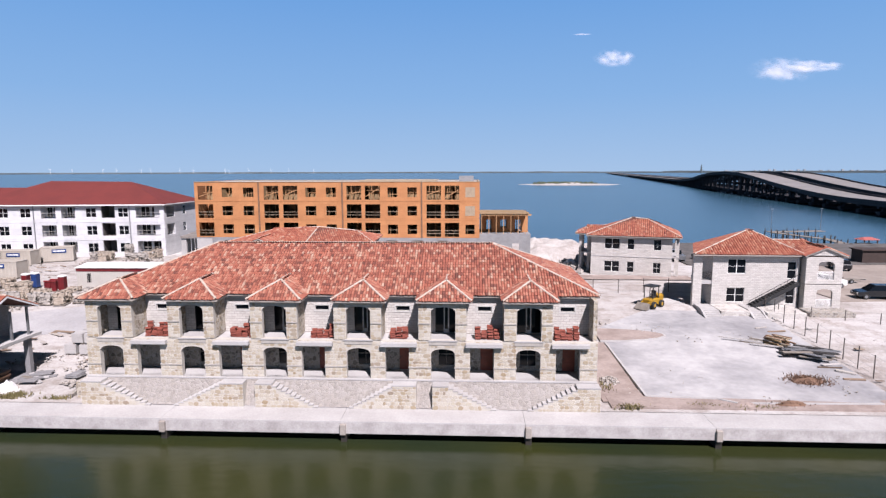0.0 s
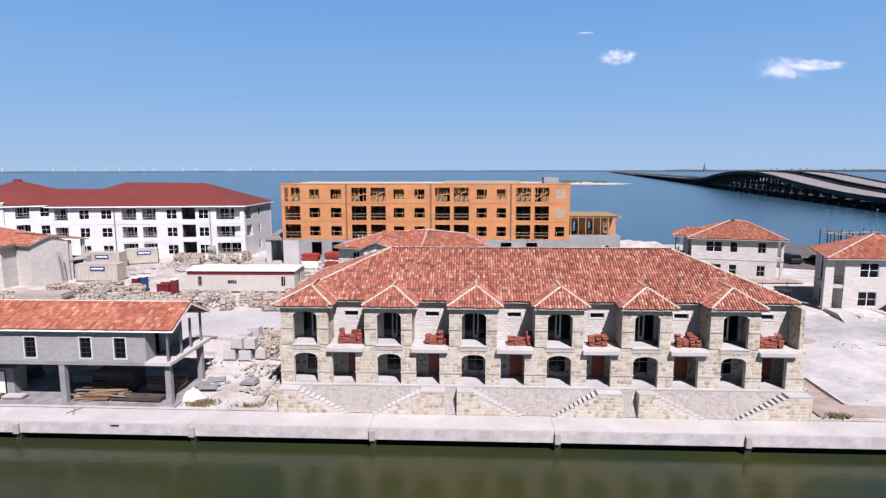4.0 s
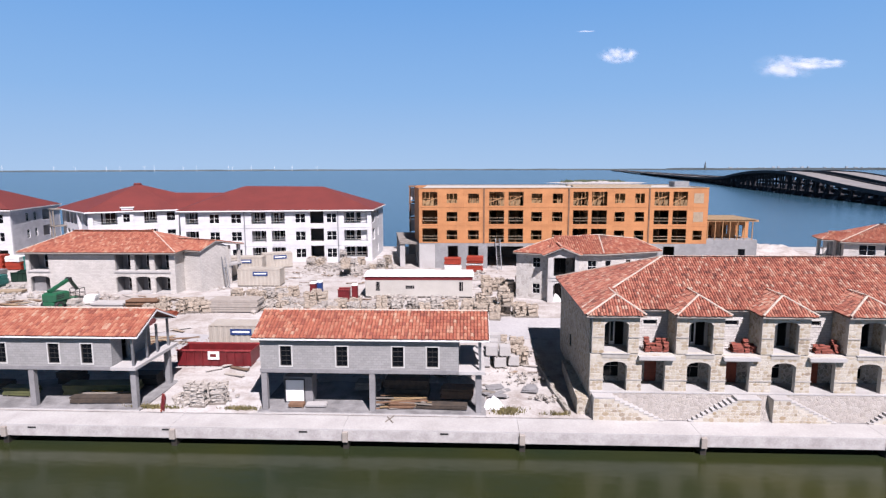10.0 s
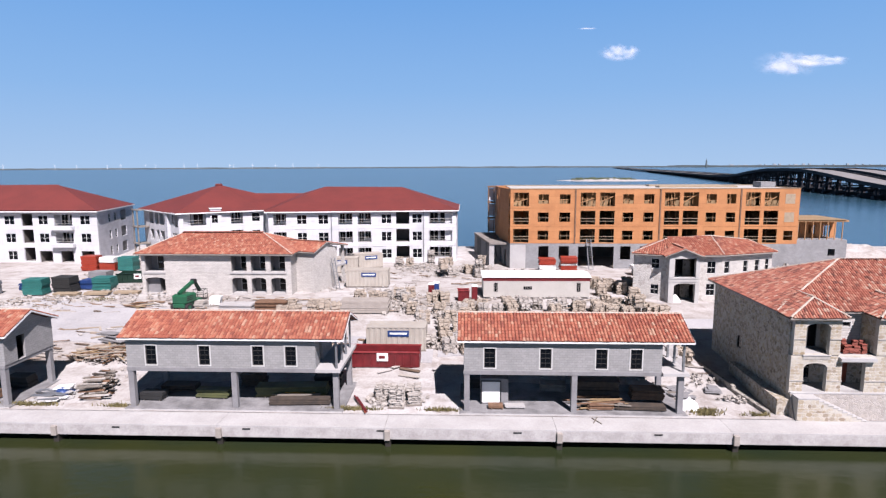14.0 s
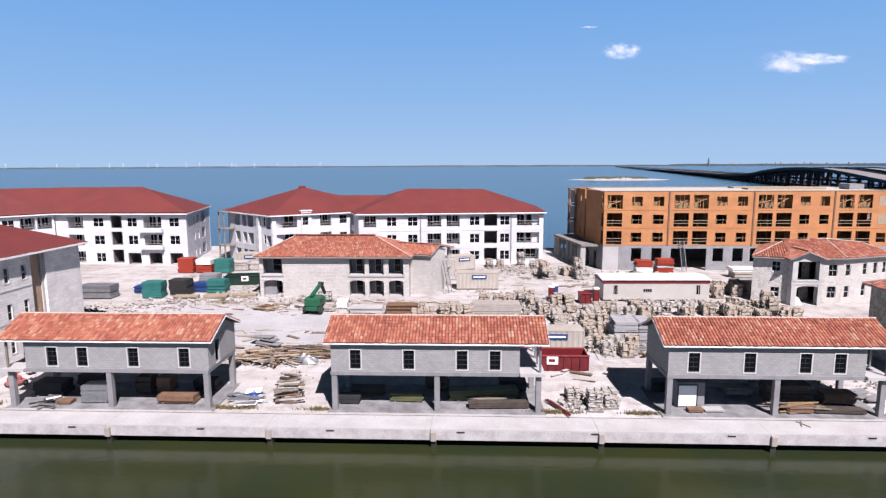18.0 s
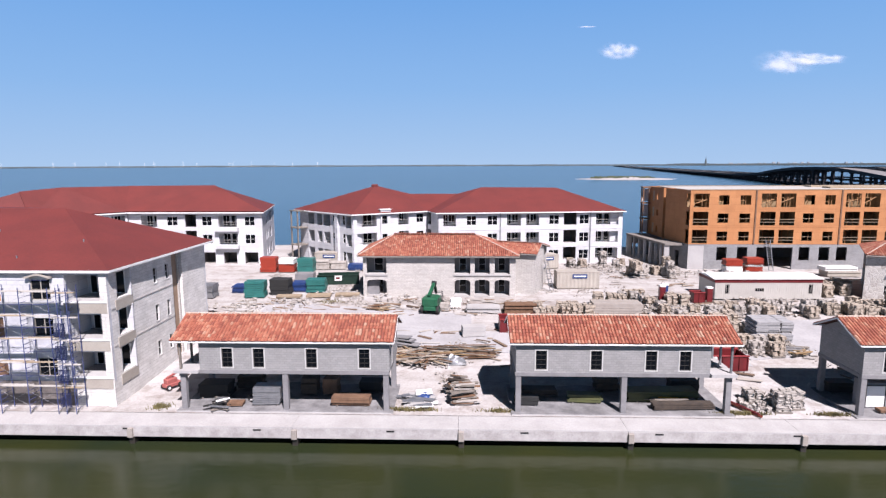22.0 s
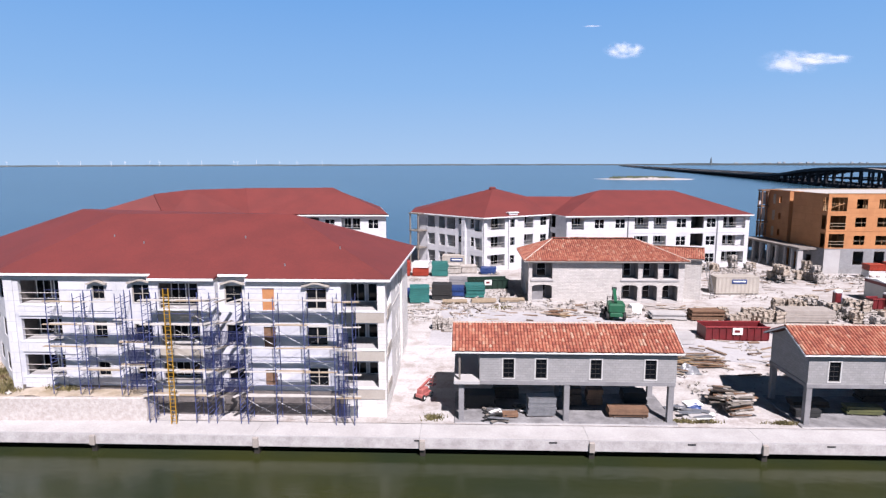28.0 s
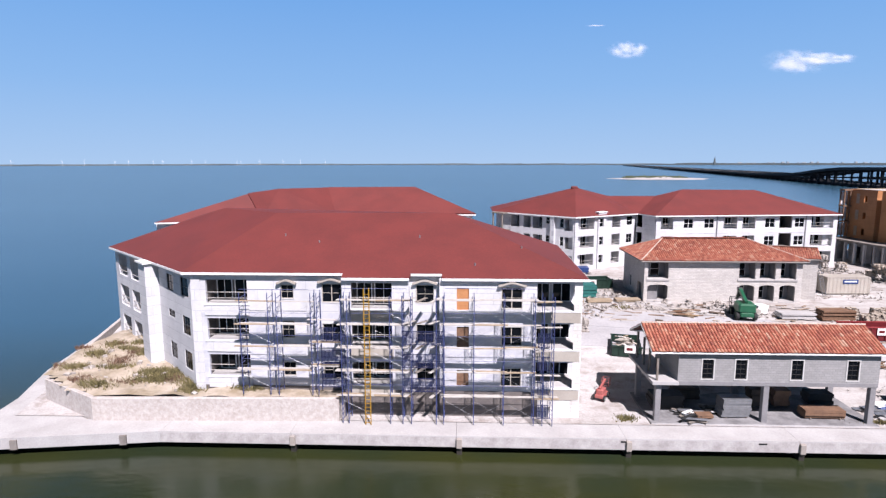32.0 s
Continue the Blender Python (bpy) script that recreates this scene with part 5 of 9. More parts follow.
# ---- white wrapped apartment blocks with red roofs ----
def balcony(parent, m, w, h, rail=True, depth=1.7, dark=False, corner=False):
    """A recessed balcony behind an opening w by h: its lining, glazed door and rail."""
    b, T = Mesh(m), 0.3
    b.box(-0.3, depth + T, -0.15, w + 0.3, depth + T + 0.15, h + 0.2)
    b.box(-0.3, T + 0.01, -0.15, -0.15, depth + T - 0.005, h + 0.2)
    if not corner:
        b.box(w + 0.15, T + 0.01, -0.15, w + 0.3, depth + T - 0.005, h + 0.2)
    b.box(-0.14, T + 0.01, h + 0.05, w + 0.14, depth + T - 0.01, h + 0.2)
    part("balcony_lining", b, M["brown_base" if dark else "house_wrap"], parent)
    f = Mesh(m)
    f.box(-0.14, 0.02, -0.2, w + 0.14, depth + T - 0.01, -0.004)
    part("balcony_floor", f, M["concrete"], parent)
    y1, y2, top = depth + T - 0.06, depth + T - 0.003, min(2.15, h - 0.12)
    if w < 2.0:
        panes = [(0.06, 0.02, 0.94, top)]
    else:
        panes = [(0.05, 0.02, 0.42, top), (0.5, 0.02 if w > 3 else 0.5, 0.95, top)]
    for a0, z0, a1, z1 in panes:
        g = Mesh(m)
        g.box(w * a0, y1, z0, w * a1, y2, z1)
        pane = part("balcony_door" if z0 < 0.1 else "balcony_window", g, M["glass"], parent)
        e = Mesh(m @ pose(w * a0 - 0.05, y1 - 0.035, z0))
        e.wall(w * (a1 - a0) + 0.1, z1 - z0 + 0.06, 0.04, [(0.09, 0.06, w * (a1 - a0) / 2 + 0.02, z1 - z0 - 0.03), (w * (a1 - a0) / 2 + 0.08, 0.06, w * (a1 - a0) + 0.01, z1 - z0 - 0.03)])
        part("door_frame", e, M["white"], pane)
    if rail:
        for z in (0.45, 0.95):
            r = Mesh(m)
            r.box(0, 0.08, z, w, 0.13, z + 0.05)
            part("balcony_rail", r, M["bleached_board"], parent)


def apartment_wall(parent, m, L, H, windows, balconies, mat="house_wrap", T=0.3, cols=2, frame_mat="white", rail=True, voids=()):
    windows = [(a - 0.1, b - 0.1, c + 0.1, d + 0.1) for a, b, c, d in windows]
    ops = windows + [tuple(o) for o in balconies] + list(voids)
    w = Mesh(m)
    w.wall(L, H, T, ops)
    part("wall", w, M[mat], parent)
    for x0, z0, x1, z1 in windows:
        window(parent, m @ pose(x0, 0, z0), x1 - x0, z1 - z0, cols if x1 - x0 > 0.9 else 1, 2, frame_mat)
    for o in balconies:
        balcony(parent, m @ pose(o[0], 0, o[1]), o[2] - o[0], o[3] - o[1], rail)
    # open stair wells: a deep shaft coloured dark to look unlit, with bare guard rails
    for x0, z0, x1, z1 in voids:
        b, w, h = Mesh(m @ pose(x0, 0, z0)), x1 - x0, z1 - z0
        b.box(-0.2, T + 2.8, -0.2, w + 0.2, T + 2.95, h + 0.2)
        b.box(-0.2, T + 0.01, -0.2, -0.05, T + 2.79, h + 0.2)
        b.box(w + 0.05, T + 0.01, -0.2, w + 0.2, T + 2.79, h + 0.2)
        b.box(-0.04, T + 0.01, h + 0.05, w + 0.04, T + 2.79, h + 0.2)
        b.box(-0.04, T + 0.01, -0.2, w + 0.04, T + 2.79, -0.02)
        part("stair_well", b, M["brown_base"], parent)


def red_roof(parent, slopes, eaves):
    for s in slopes:
        d = Mesh()
        d.slab(s, 0.22)
        part("roof_slope", d, M["red_roof"], parent, "plain dark red roof slope")
    for a, b in eaves:
        e = Mesh()
        e.beam(Vector(a) - Vector((0, 0, 0.13)), Vector(b) - Vector((0, 0, 0.13)), 0.1, 0.2)
        part("fascia", e, M["white"], parent)


def make_middle_block():
    wb = thing("apartment_building", "white wrapped three storey apartment building with dark red hip roof", "building", "apartment buildings")
    base, H = 1.9, 9.85
    # main front, turned a little towards the bay
    wins, bals = [], []
    for z in (7.6, 4.3, 1.05):
        wins += [(a, z, b, z + 1.5) for a, b in ((5.28, 6.84), (9.15, 10.78), (20.75, 22.4), (26.5, 28.1))]
    for z in (7.3, 3.95, 0.85):
        bals += [(a, z, b, z + 2.1) for a, b in ((0.9, 3.2), (12.7, 15.3), (16.3, 18.75), (29.6, 33.9))]
    front = side(-91.5, 102.9, base, 6.8)
    apartment_wall(wb, front, 34.7, H, wins, bals, voids=[(23.4, z + 0.05, 25.85, z + 2.45) for z in (7.3, 3.95, 0.85)])
    for x in (11.35, 28.4):
        p = Mesh(front)
        p.box(x, -0.14, 0.1, x + 0.16, -0.003, H - 0.2)
        part("downpipe", p, M["galv"], wb)
    for z in (3.2, 6.55):
        p = Mesh(front)
        p.box(0.02, -0.05, z, 34.6, -0.003, z + 0.1)
        part("string_course", p, M["house_wrap"], wb)
    end = front @ Vector((34.7, 0, 0))
    apartment_wall(wb, side(end.x, end.y + 0.32, base, 90), 14.0, H, [(7, z, 8, z + 1.5) for z in (7.6, 4.3, 1.05)], [(0.6, z, 3.6, z + 2.1) for z in (7.3, 3.95)])
    w = Mesh(side(end.x, 121.8, base, 180))
    w.wall(61, H, 0.3)
    part("wall", w, M["house_wrap"], wb)
    # shaded return beside the open stair
    ret = side(-93.75, 107.5, base, -64)
    rw = Mesh(ret)
    rw.wall(4.85, H, 0.3, [(0.1, z, 1.6, z + 2.35) for z in (7.4, 4.05, 0.4)])
    part("return_wall", rw, M["house_wrap"], wb)
    # wing front, with a raised bay
    wins, bals = [], []
    for z in (7.85, 4.55, 1.25):
        wins += [(5.55, z, 6.6, z + 1.45), (12.85, z, 14.15, z + 1.45)]
    for z in (7.45, 4.15, 0.85):
        bals += [(0.75, z, 4.6, z + 2.15), (8.95, z, 11.1, z + 2.15)]
    wing = side(-106.6, 99.6, base, 32.3)
    apartment_wall(wb, wing, 15.1, H, wins, bals)
    bay = Mesh(wing @ pose(5.3, -0.3, 0))
    bay.wall(1.95, H + 0.55, 0.28, [(0.25, z, 1.3, z + 1.45) for z in (7.85, 4.55, 1.25)])
    part("raised_bay", bay, M["house_wrap"], wb)
    cp = Mesh(wing)
    cp.box(5.15, -0.42, H + 0.555, 7.4, 0.5, H + 0.72)
    part("bay_cap", cp, M["white"], wb)
    # slanting west front
    wins = [(11.0, z, 11.6, z + 1.0) for z in (8.35, 5.05, 1.75)] + [(14.0, z, 14.6, z + 1.5) for z in (7.85, 4.55, 1.25)]
    bals = [(a, z, b, z + 2.15) for z in (7.25, 3.95, 0.65) for a, b in ((2.9, 4.9), (5.9, 7.5), (8.0, 10.1), (14.85, 16.6))]
    slant = side(-119.3, 111.0, base, -41.9)
    apartment_wall(wb, slant, 16.75, H, wins, bals)
    pl = Mesh(slant)
    pl.box(12.2, -0.55, 0, 13.0, -0.004, H)
    part("pilaster", pl, M["house_wrap"], wb)
    for x in (0.1, 2.3):
        for z in (0, 3.3, 6.6):
            p = Mesh(slant)
            p.box(x, -2.2, z, x + 0.22, -1.98, z + 3.1)
            part("porch_post", p, M["weathered"], wb)
    for z in (3.1, 6.4, 9.7):
        p = Mesh(slant)
        p.box(-0.1, -2.3, z, 2.7, -0.004, z + 0.2)
        part("porch_floor", p, M["weathered"], wb)
    w = Mesh(side(-119.3, 121.8, base, -90))
    w.wall(10.6, H, 0.3)
    part("wall", w, M["house_wrap"], wb)
    # roof: west hip, low link, east hip
    ze = 11.8
    a, b, c, d = (-120.6, 111.2, ze), (-106.7, 98.8, ze), (-93.7, 107.0, ze), (-91.9, 102.2, ze)
    f, e0, e1 = (-120.6, 122.4, ze), (-56.6, 106.4, ze), (-56.6, 122.4, ze)
    p0, l0, l1 = (-104.4, 112.65, 16.37), (-97.7, 114.1, 14.65), (-88.2, 114.8, 14.6)
    q0, q1 = (-83.3, 113.9, 15.95), (-68.2, 116.0, 15.75)
    red_roof(wb, [[b, c, p0], [c, l0, p0], [a, b, p0], [f, a, p0], [c, d, l1, l0], [d, e0, q1, q0], [d, q0, l1], [e0, e1, q1], [e1, f, p0, l0, l1, q0, q1]], [(a, b), (b, c), (c, d), (d, e0), (e0, e1)])
    v = Mesh()
    v.bevel_box(-105.2, 112.2, 16.2, -103.9, 113.2, 16.62, 0.15)
    part("roof_vent", v, M["red_roof"], wb)
    for z in (base + 3.1, base + 6.4):
        fl = Mesh()
        fl.prism([(-91, 106.0), (-58, 109.8), (-58, 121.3), (-118, 121.3), (-118, 113.5), (-106.4, 103.5), (-95, 110.5)], z, z + 0.25)
        part("floor", fl, M["grey_concrete"], wb)


make_middle_block()


def make_back_block():
    bb = thing("apartment_building", "white apartment building with garages and a dark red hip roof", "building", "apartment buildings")
    base, H, X0, X1, yf = 1.9, 9.9, -150.0, -124.6, 104.2
    b = lambda *v: tuple(q - X0 if i % 2 == 0 else q - base for i, q in enumerate(v))
    wins = [b(x0, z, x1, z + 1.5) for z in (9.35, 5.95) for x0, x1 in ((-142.55, -140.75), (-135.9, -134.25), (-127.8, -126.1))] + [b(-142.4, 2.6, -140.8, 4.1)]
    wells = [b(-139.25, z0, -137.1, z1) for z0, z1 in ((9.0, 11.3), (5.75, 8.3), (2.3, 4.85))]
    bals = [b(-132.9, z, -129.4, z + 2.2) for z in (8.95, 5.55)] + [b(-147.6, z, -144.6, z + 2.2) for z in (8.95, 5.55, 2.3)]
    garages = [b(x, 2.0, x + 2.55, 4.2) for x in (-136.3, -132.2, -128.15)]
    front = side(X0, yf, base)
    apartment_wall(bb, front, X1 - X0, H, wins, bals, voids=wells + garages)
    # balconies standing proud of the middle bay
    for z in (8.25, 5.0):
        k = Mesh()
        k.box(-133.3, yf - 0.9, z, -129.0, yf - 0.003, z + 0.7)
        part("balcony_front", k, M["house_wrap"], bb)
    east = side(X1, yf + 0.31, base, 101.9)
    # east side takes the blue-tinted wrap because it lies in shade
    apartment_wall(bb, east, 18.6, H, [(x, z, x + 0.9, z + 1.5) for z in (7.4, 4.1, 0.9) for x in (5.2, 8.2)], [(11.5, z, 14.5, z + 2.1) for z in (7.1, 3.8, 0.6)], "shade_blue_wrap")
    # wing turned towards the quay
    wing = side(-159.3, 92.6, base, 51.0)
    apartment_wall(bb, wing, 14.7, H, [(6.6, z, 8.2, z + 1.5) for z in (7.45, 4.05, 0.7)], [(x, z, x + 2.4, z + 2.2) for z in (7.05, 3.65, 0.35) for x in (1.0, 3.7, 9.2, 11.9)])
    for m, L in ((side(-128.5, 123.2, base, 180), 47.0), (side(-175.5, 122.9, base, -90), 34.5), (side(-175.5, 88.1, base, 15.4), 16.5)):
        w = Mesh(m)
        w.wall(L, H, 0.3)
        part("wall", w, M["house_wrap"], bb)
    ze = 11.85
    er, em, ew, w0, n0, c = (-124.0, 103.5, ze), (-149.8, 103.3, ze), (-159.6, 91.7, ze), (-175.2, 87.0, ze), (-176.2, 123.8, ze), (-128.4, 123.8, ze)
    r1, v1, v3, pv = (-135.7, 110.5, 16.4), (-159.3, 100.1, 16.5), (-162.5, 93.7, 16.06), (-152.6, 109.6, 16.35)
    red_roof(bb, [[er, em, pv, r1], [em, ew, v3, v1, pv], [w0, ew, v3], [n0, w0, v3], [er, c, r1], [c, n0, pv, r1], [n0, v3, v1, pv]], [(em, er), (ew, em), (w0, ew), (er, c)])


make_back_block()


def make_corner_block():
    ca = thing("apartment_building", "white three storey apartment building behind scaffolding with dark red roof", "building", "apartment buildings")
    X0, X1, yL, yF, yb = -148.8, -116.5, 43.3, 42.6, 61.2
    base, b2, split, top = 0.2, 2.5, 8.85, 12.0
    # front in four lengths: (from, to, plane, windows, balconies, boarded doors), heights over the ground
    rows = lambda x0, x1, *zz: [(x0, a, x1, b) for a, b in zz]
    lengths = [
        (X0, -136.0, yL, rows(-141.25, -140.2, (10.1, 11.25), (6.7, 8.15), (3.4, 4.6)) + rows(-137.8, -136.2, (9.8, 11.35), (6.4, 7.95), (3.2, 4.65)), rows(-147.6, -144.1, (9.6, 11.65), (6.45, 8.35), (3.3, 5.2)), []),
        (-136.0, -130.5, yF, [], rows(-135.25, -131.9, (9.4, 11.6), (6.25, 8.2), (2.95, 4.9)), []),
        (-130.5, -128.0, yL, rows(-129.95, -128.5, (9.8, 11.3), (6.4, 7.95), (3.1, 4.65)), [], []),
        (-128.0, X1, yF, rows(-122.95, -121.3, (9.55, 11.3), (6.45, 8.0), (2.95, 4.5)), rows(-120.1, -116.7, (9.4, 11.65), (6.15, 8.3), (2.85, 5.05)), rows(-126.6, -125.6, (9.4, 11.25), (6.25, 8.0), (2.95, 4.3))),
    ]
    for k, (xa, xb, y, wins, bals, doors) in enumerate(lengths):
        w = Mesh(side(xa + 0.004, y - 0.03, base))
        w.wall((xb if k < 3 else -119.9) - xa - 0.008, b2 - base, 0.36)
        part("base_wall", w, M["brown_base"], ca)
        ops = wins + bals + doors
        # scaffold shade on the lower storeys is put into the wrap colour
        for z0, z1, mat, lab in ((b2 + 0.004, split, "shade_blue_wrap", "wrapped wall of the lower storeys tinted blue for shade"), (split + 0.002, top, "house_wrap", "")):
            w = Mesh(side(xa, y, z0))
            w.wall(xb - xa, z1 - z0, 0.3, [(o[0] - xa, o[1] - z0, o[2] - xa, o[3] - z0) for o in ops if z0 < o[1] < z1])
            part("wall", w, M[mat], ca, lab)
        m = side(xa, y, 0)
        for o in wins:
            window(ca, m @ pose(o[0] - xa, 0, o[1]), o[2] - o[0], o[3] - o[1], 2, 2, "cream", 0.07)
        for o in bals:
            far = o[0] > -121
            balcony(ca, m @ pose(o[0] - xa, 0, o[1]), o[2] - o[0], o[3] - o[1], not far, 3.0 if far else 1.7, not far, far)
            kw = Mesh(m @ pose(o[0] - xa, 0, o[1]))
            kw.box(-0.12, -0.09, -0.98, o[2] - o[0] + 0.12, -0.003, -0.1)
            part("knee_wall", kw, M["cream" if k else "house_wrap"], ca)
            kw = Mesh(m @ pose(o[0] - xa, 0, o[1]))
            kw.box(-0.16, -0.13, -0.096, o[2] - o[0] + 0.16, 0.02, -0.01)
            part("balcony_ledge", kw, M["white"], ca)
        for o in doors:
            d = Mesh(m)
            d.box(o[0] - xa, 0.1, o[1], o[2] - xa, 0.16, o[3])
            part("boarded_door", d, M["osb" if o[1] > 9 else "brown_board"], ca, "orange board closing a doorway" if o[1] > 9 else "brown board closing a doorway")
        for o in wins:
            if o[1] > 9:
                h = Mesh(m @ Matrix(((1, 0, 0, 0), (0, 0, 1, 0), (0, 1, 0, 0), (0, 0, 0, 1))))
                n, cx, hw = 12, (o[0] + o[2]) / 2 - xa, (o[2] - o[0]) / 2 + 0.3
                rise = lambda i: 0.13 * (1 - math.cos(2 * math.pi * i / n))
                arc = [(cx - hw + 2 * hw * i / n, o[3] + 0.1 + rise(i)) for i in range(n + 1)]
                h.prism(arc + [(x, z + 0.15) for x, z in reversed(arc)], -0.34, -0.002)
                part("window_hood", h, M["cream"], ca)
    for x, ya, yz in ((-136.0, yF + 0.302, yL + 0.3), (-130.8, yF + 0.302, yL - 0.004), (-128.0, yF + 0.302, yL - 0.004)):
        w = Mesh()
        w.box(x, ya, base, x + 0.3, yz, top)
        part("return_wall", w, M["house_wrap"], ca)
    # pale rendered corner under the open balconies
    w = Mesh(side(-119.89, yF - 0.03, base))
    w.wall(X1 + 119.89, b2 - base, 0.36)
    part("base_wall", w, M["stucco"], ca, "smooth pale rendered corner base")
    c = Mesh()
    c.box(X1 - 0.62, yF - 0.07, base, X1 + 0.03, yF - 0.034, top)
    part("corner_pier", c, M["stucco"], ca)
    c = Mesh()
    c.box(X0 - 0.03, yL - 0.07, base, X0 + 0.75, yL - 0.034, top)
    part("corner_pier", c, M["house_wrap"], ca)
    # stone clad east side
    lev = (2.85, 6.15, 9.4)
    eo = [(o, z - base, o + 0.62, z - base + h) for z, h in ((9.4, 1.5), (5.7, 1.6), (2.3, 1.45)) for o in (7.0, 9.25)]
    eb = [(1.0, z - base, 3.0, z - base + 2.2) for z in lev]
    m = side(X1, yF + 0.31, base, 90)
    w = Mesh(m)
    w.wall(10.6, top - base, 0.3, eo + eb)
    part("side_wall", w, M["stucco"], ca)
    for o in eo:
        window(ca, m @ pose(o[0], 0, o[1]), o[2] - o[0], o[3] - o[1], 1, 2, "white", 0.08)
    w = Mesh(side(X1 - 0.45, yF + 10.9, base, 90))
    w.wall(2.1, top - base, 0.3)
    part("recess_wall", w, M["tan_sheath"], ca, "bare tan sheathing in the recess")
    w = Mesh(side(X1, yF + 13.0, base, 90))
    w.wall(yb - yF - 13.32, top - base, 0.3)
    part("side_wall", w, M["stucco"], ca)
    for y in (yF + 10.912, yF + 12.7):
        w = Mesh()
        w.box(X1 - 0.45, y, base, X1 - 0.302, y + 0.28, top)
        part("return_wall", w, M["limestone"], ca)
    for z in (5.35, 8.6):
        bd = Mesh()
        bd.box(X1 - 0.02, yF + 0.4, z, X1 + 0.04, yF + 10.85, z + 0.14)
        part("string_course", bd, M["limestone"], ca)
    for z in lev:
        bd = Mesh()
        bd.box(X1 - 0.02, yF + 1.0, z - 0.98, X1 + 0.07, yF + 3.6, z - 0.12)
        part("knee_wall", bd, M["cream"], ca)
    # slanting west front
    fx, fy = -164.5, 58.6
    Ls, ang = math.hypot(X0 - fx, yL - fy), math.degrees(math.atan2(yL - fy, X0 - fx))
    sw = [(a, z - base, a + w, z - base + h) for a, w, h, zz in ((16.1, 1.4, 1.3, (10.0, 7.55, 3.7)), (19.5, 1.5, 1.45, (10.0, 6.6, 3.5))) for z in zz]
    sw = [(a, c, b, min(d, c + (0.5 if 7 < c < 8 else 9))) for a, c, b, d in sw]
    sb = [(a, z - base, a + 2.9, z - base + 2.2) for z in (9.3, 6.0, 2.7) for a in (1.2, 5.2)]
    slant = side(fx, fy, base, ang)
    apartment_wall(ca, slant, Ls - 0.25, top - base, sw, sb, frame_mat="bronze")
    pr = Mesh(slant)
    pr.box(12.0, -1.2, 0.3, 13.9, -0.01, top - base + 0.05)
    bay = part("chimney_bay", pr, M["house_wrap"], ca)
    for q in (0.6, 1.5):
        v = Mesh(slant)
        v.box(11.7 + q, -1.23, 1.5, 12.3 + q, -1.203, 1.85)
        part("vent", v, M["dark_metal"], bay)
    cp = Mesh(slant)
    cp.box(11.8, -1.4, top - base + 0.054, 14.1, 0.1, top - base + 0.22)
    part("bay_cap", cp, M["white"], ca)
    for m, L in ((side(fx, 70.5, base, -90), 70.5 - fy - 0.2), (side(X1, yb, base, 180), X1 - X0 + 10)):
        w = Mesh(m)
        w.wall(L, top - base, 0.3)
        part("wall", w, M["house_wrap"], ca)
    # roof, its front edge stepping back where the wall does
    ze, zs, zr = 12.1, 12.35, 16.35
    B, C, S, N_ = (X1 + 0.45, 42.3, ze), (X1 + 0.9, 61.6, ze), (-165.3, 58.9, ze), (-166.0, 71.4, ze)
    R1, R0, Q = (-127.1, 53.7, zr), (-144.6, 53.5, zr), (-152.4, 59.9, zr)
    A, e1, e2, e3, e4, e5, e6 = (-149.4, 42.95, zs), (-135.95, 42.95, zs), (-135.95, 42.3, ze), (-130.45, 42.3, ze), (-130.35, 42.95, zs), (-127.8, 42.95, zs), (-127.8, 42.3, ze)
    K = (-156.2, 61.5, 15.3)
    red_roof(ca, [[e6, B, R1, R0, A, e1, e2, e3, e4, e5], [B, C, R1], [A, R0, Q, S], [S, Q, K], [N_, S, K], [N_, K, Q], [C, (X0 - 2, 71.4, ze), N_, Q, R0, R1]], [(e6, B), (A, e1), (e2, e3), (e4, e5), (B, C), (S, A), (N_, S)])
    for x, y in ((-142.4, 49.0), (-139.0, 47.8), (-130.05, 48.8), (-125.1, 44.2), (-121.0, 47.0)):
        v = Mesh()
        z = ze + (zr - ze) * (y - 42.3) / (53.5 - 42.3)
        v.rod((x, y, z - 0.1), (x, y, z + 0.2), 0.06, 8)
        part("vent_pipe", v, M["galv"], ca)
    # floors inside
    for z in (2.9, 6.2, 9.35):
        fl = Mesh()
        fl.prism([(X0 + 2, yL + 2.4), (X1 - 1.4, yL + 2.4), (X1 - 1.4, yb - 0.4), (X0 - 12, yb - 0.4)], z - 0.3, z - 0.01)
        part("floor", fl, M["grey_concrete"], ca)
    # scaffold
    sc = thing("scaffold", "blue tube scaffolding with timber planks across the building front", "scaffold")
    y0, y1 = 40.95, 42.3
    rnd = random.Random(11)
    columns = [(-144.2, 1), (-141.9, 1), (-141.2, 1), (-138.4, 1), (-137.9, 1), (-135.8, 0), (-135.3, 0), (-131.9, 0), (-130.9, 0), (-130.2, 0), (-128.2, 0), (-127.6, 0), (-125.2, 0), (-122.8, 0), (-120.4, 0), (-119.7, 0), (-118.9, 0)]
    levels = [0.3, 2.6, 4.65, 6.65, 8.5, 10.5]
    back = lambda x: 0.75 if x < -136.2 else 0.0
    for x, low in columns:
        dense = -131 < x < -127.5
        for k in range(low, 5):
            zb, zt = (levels[k] if k > low or not low else 2.35), levels[k + 1] - 0.03
            ya, yz = y0 + back(x), y1 + back(x)
            f = Mesh()
            for y in (ya, yz):
                f.rod((x, y, zb), (x, y, zt + (0.45 if k == 4 else 0)), 0.034, 6)
            h = 0.35
            while zb + h < zt:
                f.rod((x, ya, zb + h), (x, yz if h > 1.2 or dense else ya + 0.75, zb + h), 0.022, 5)
                h += 0.4
            part("frame", f, M["scaffold_blue"], sc)
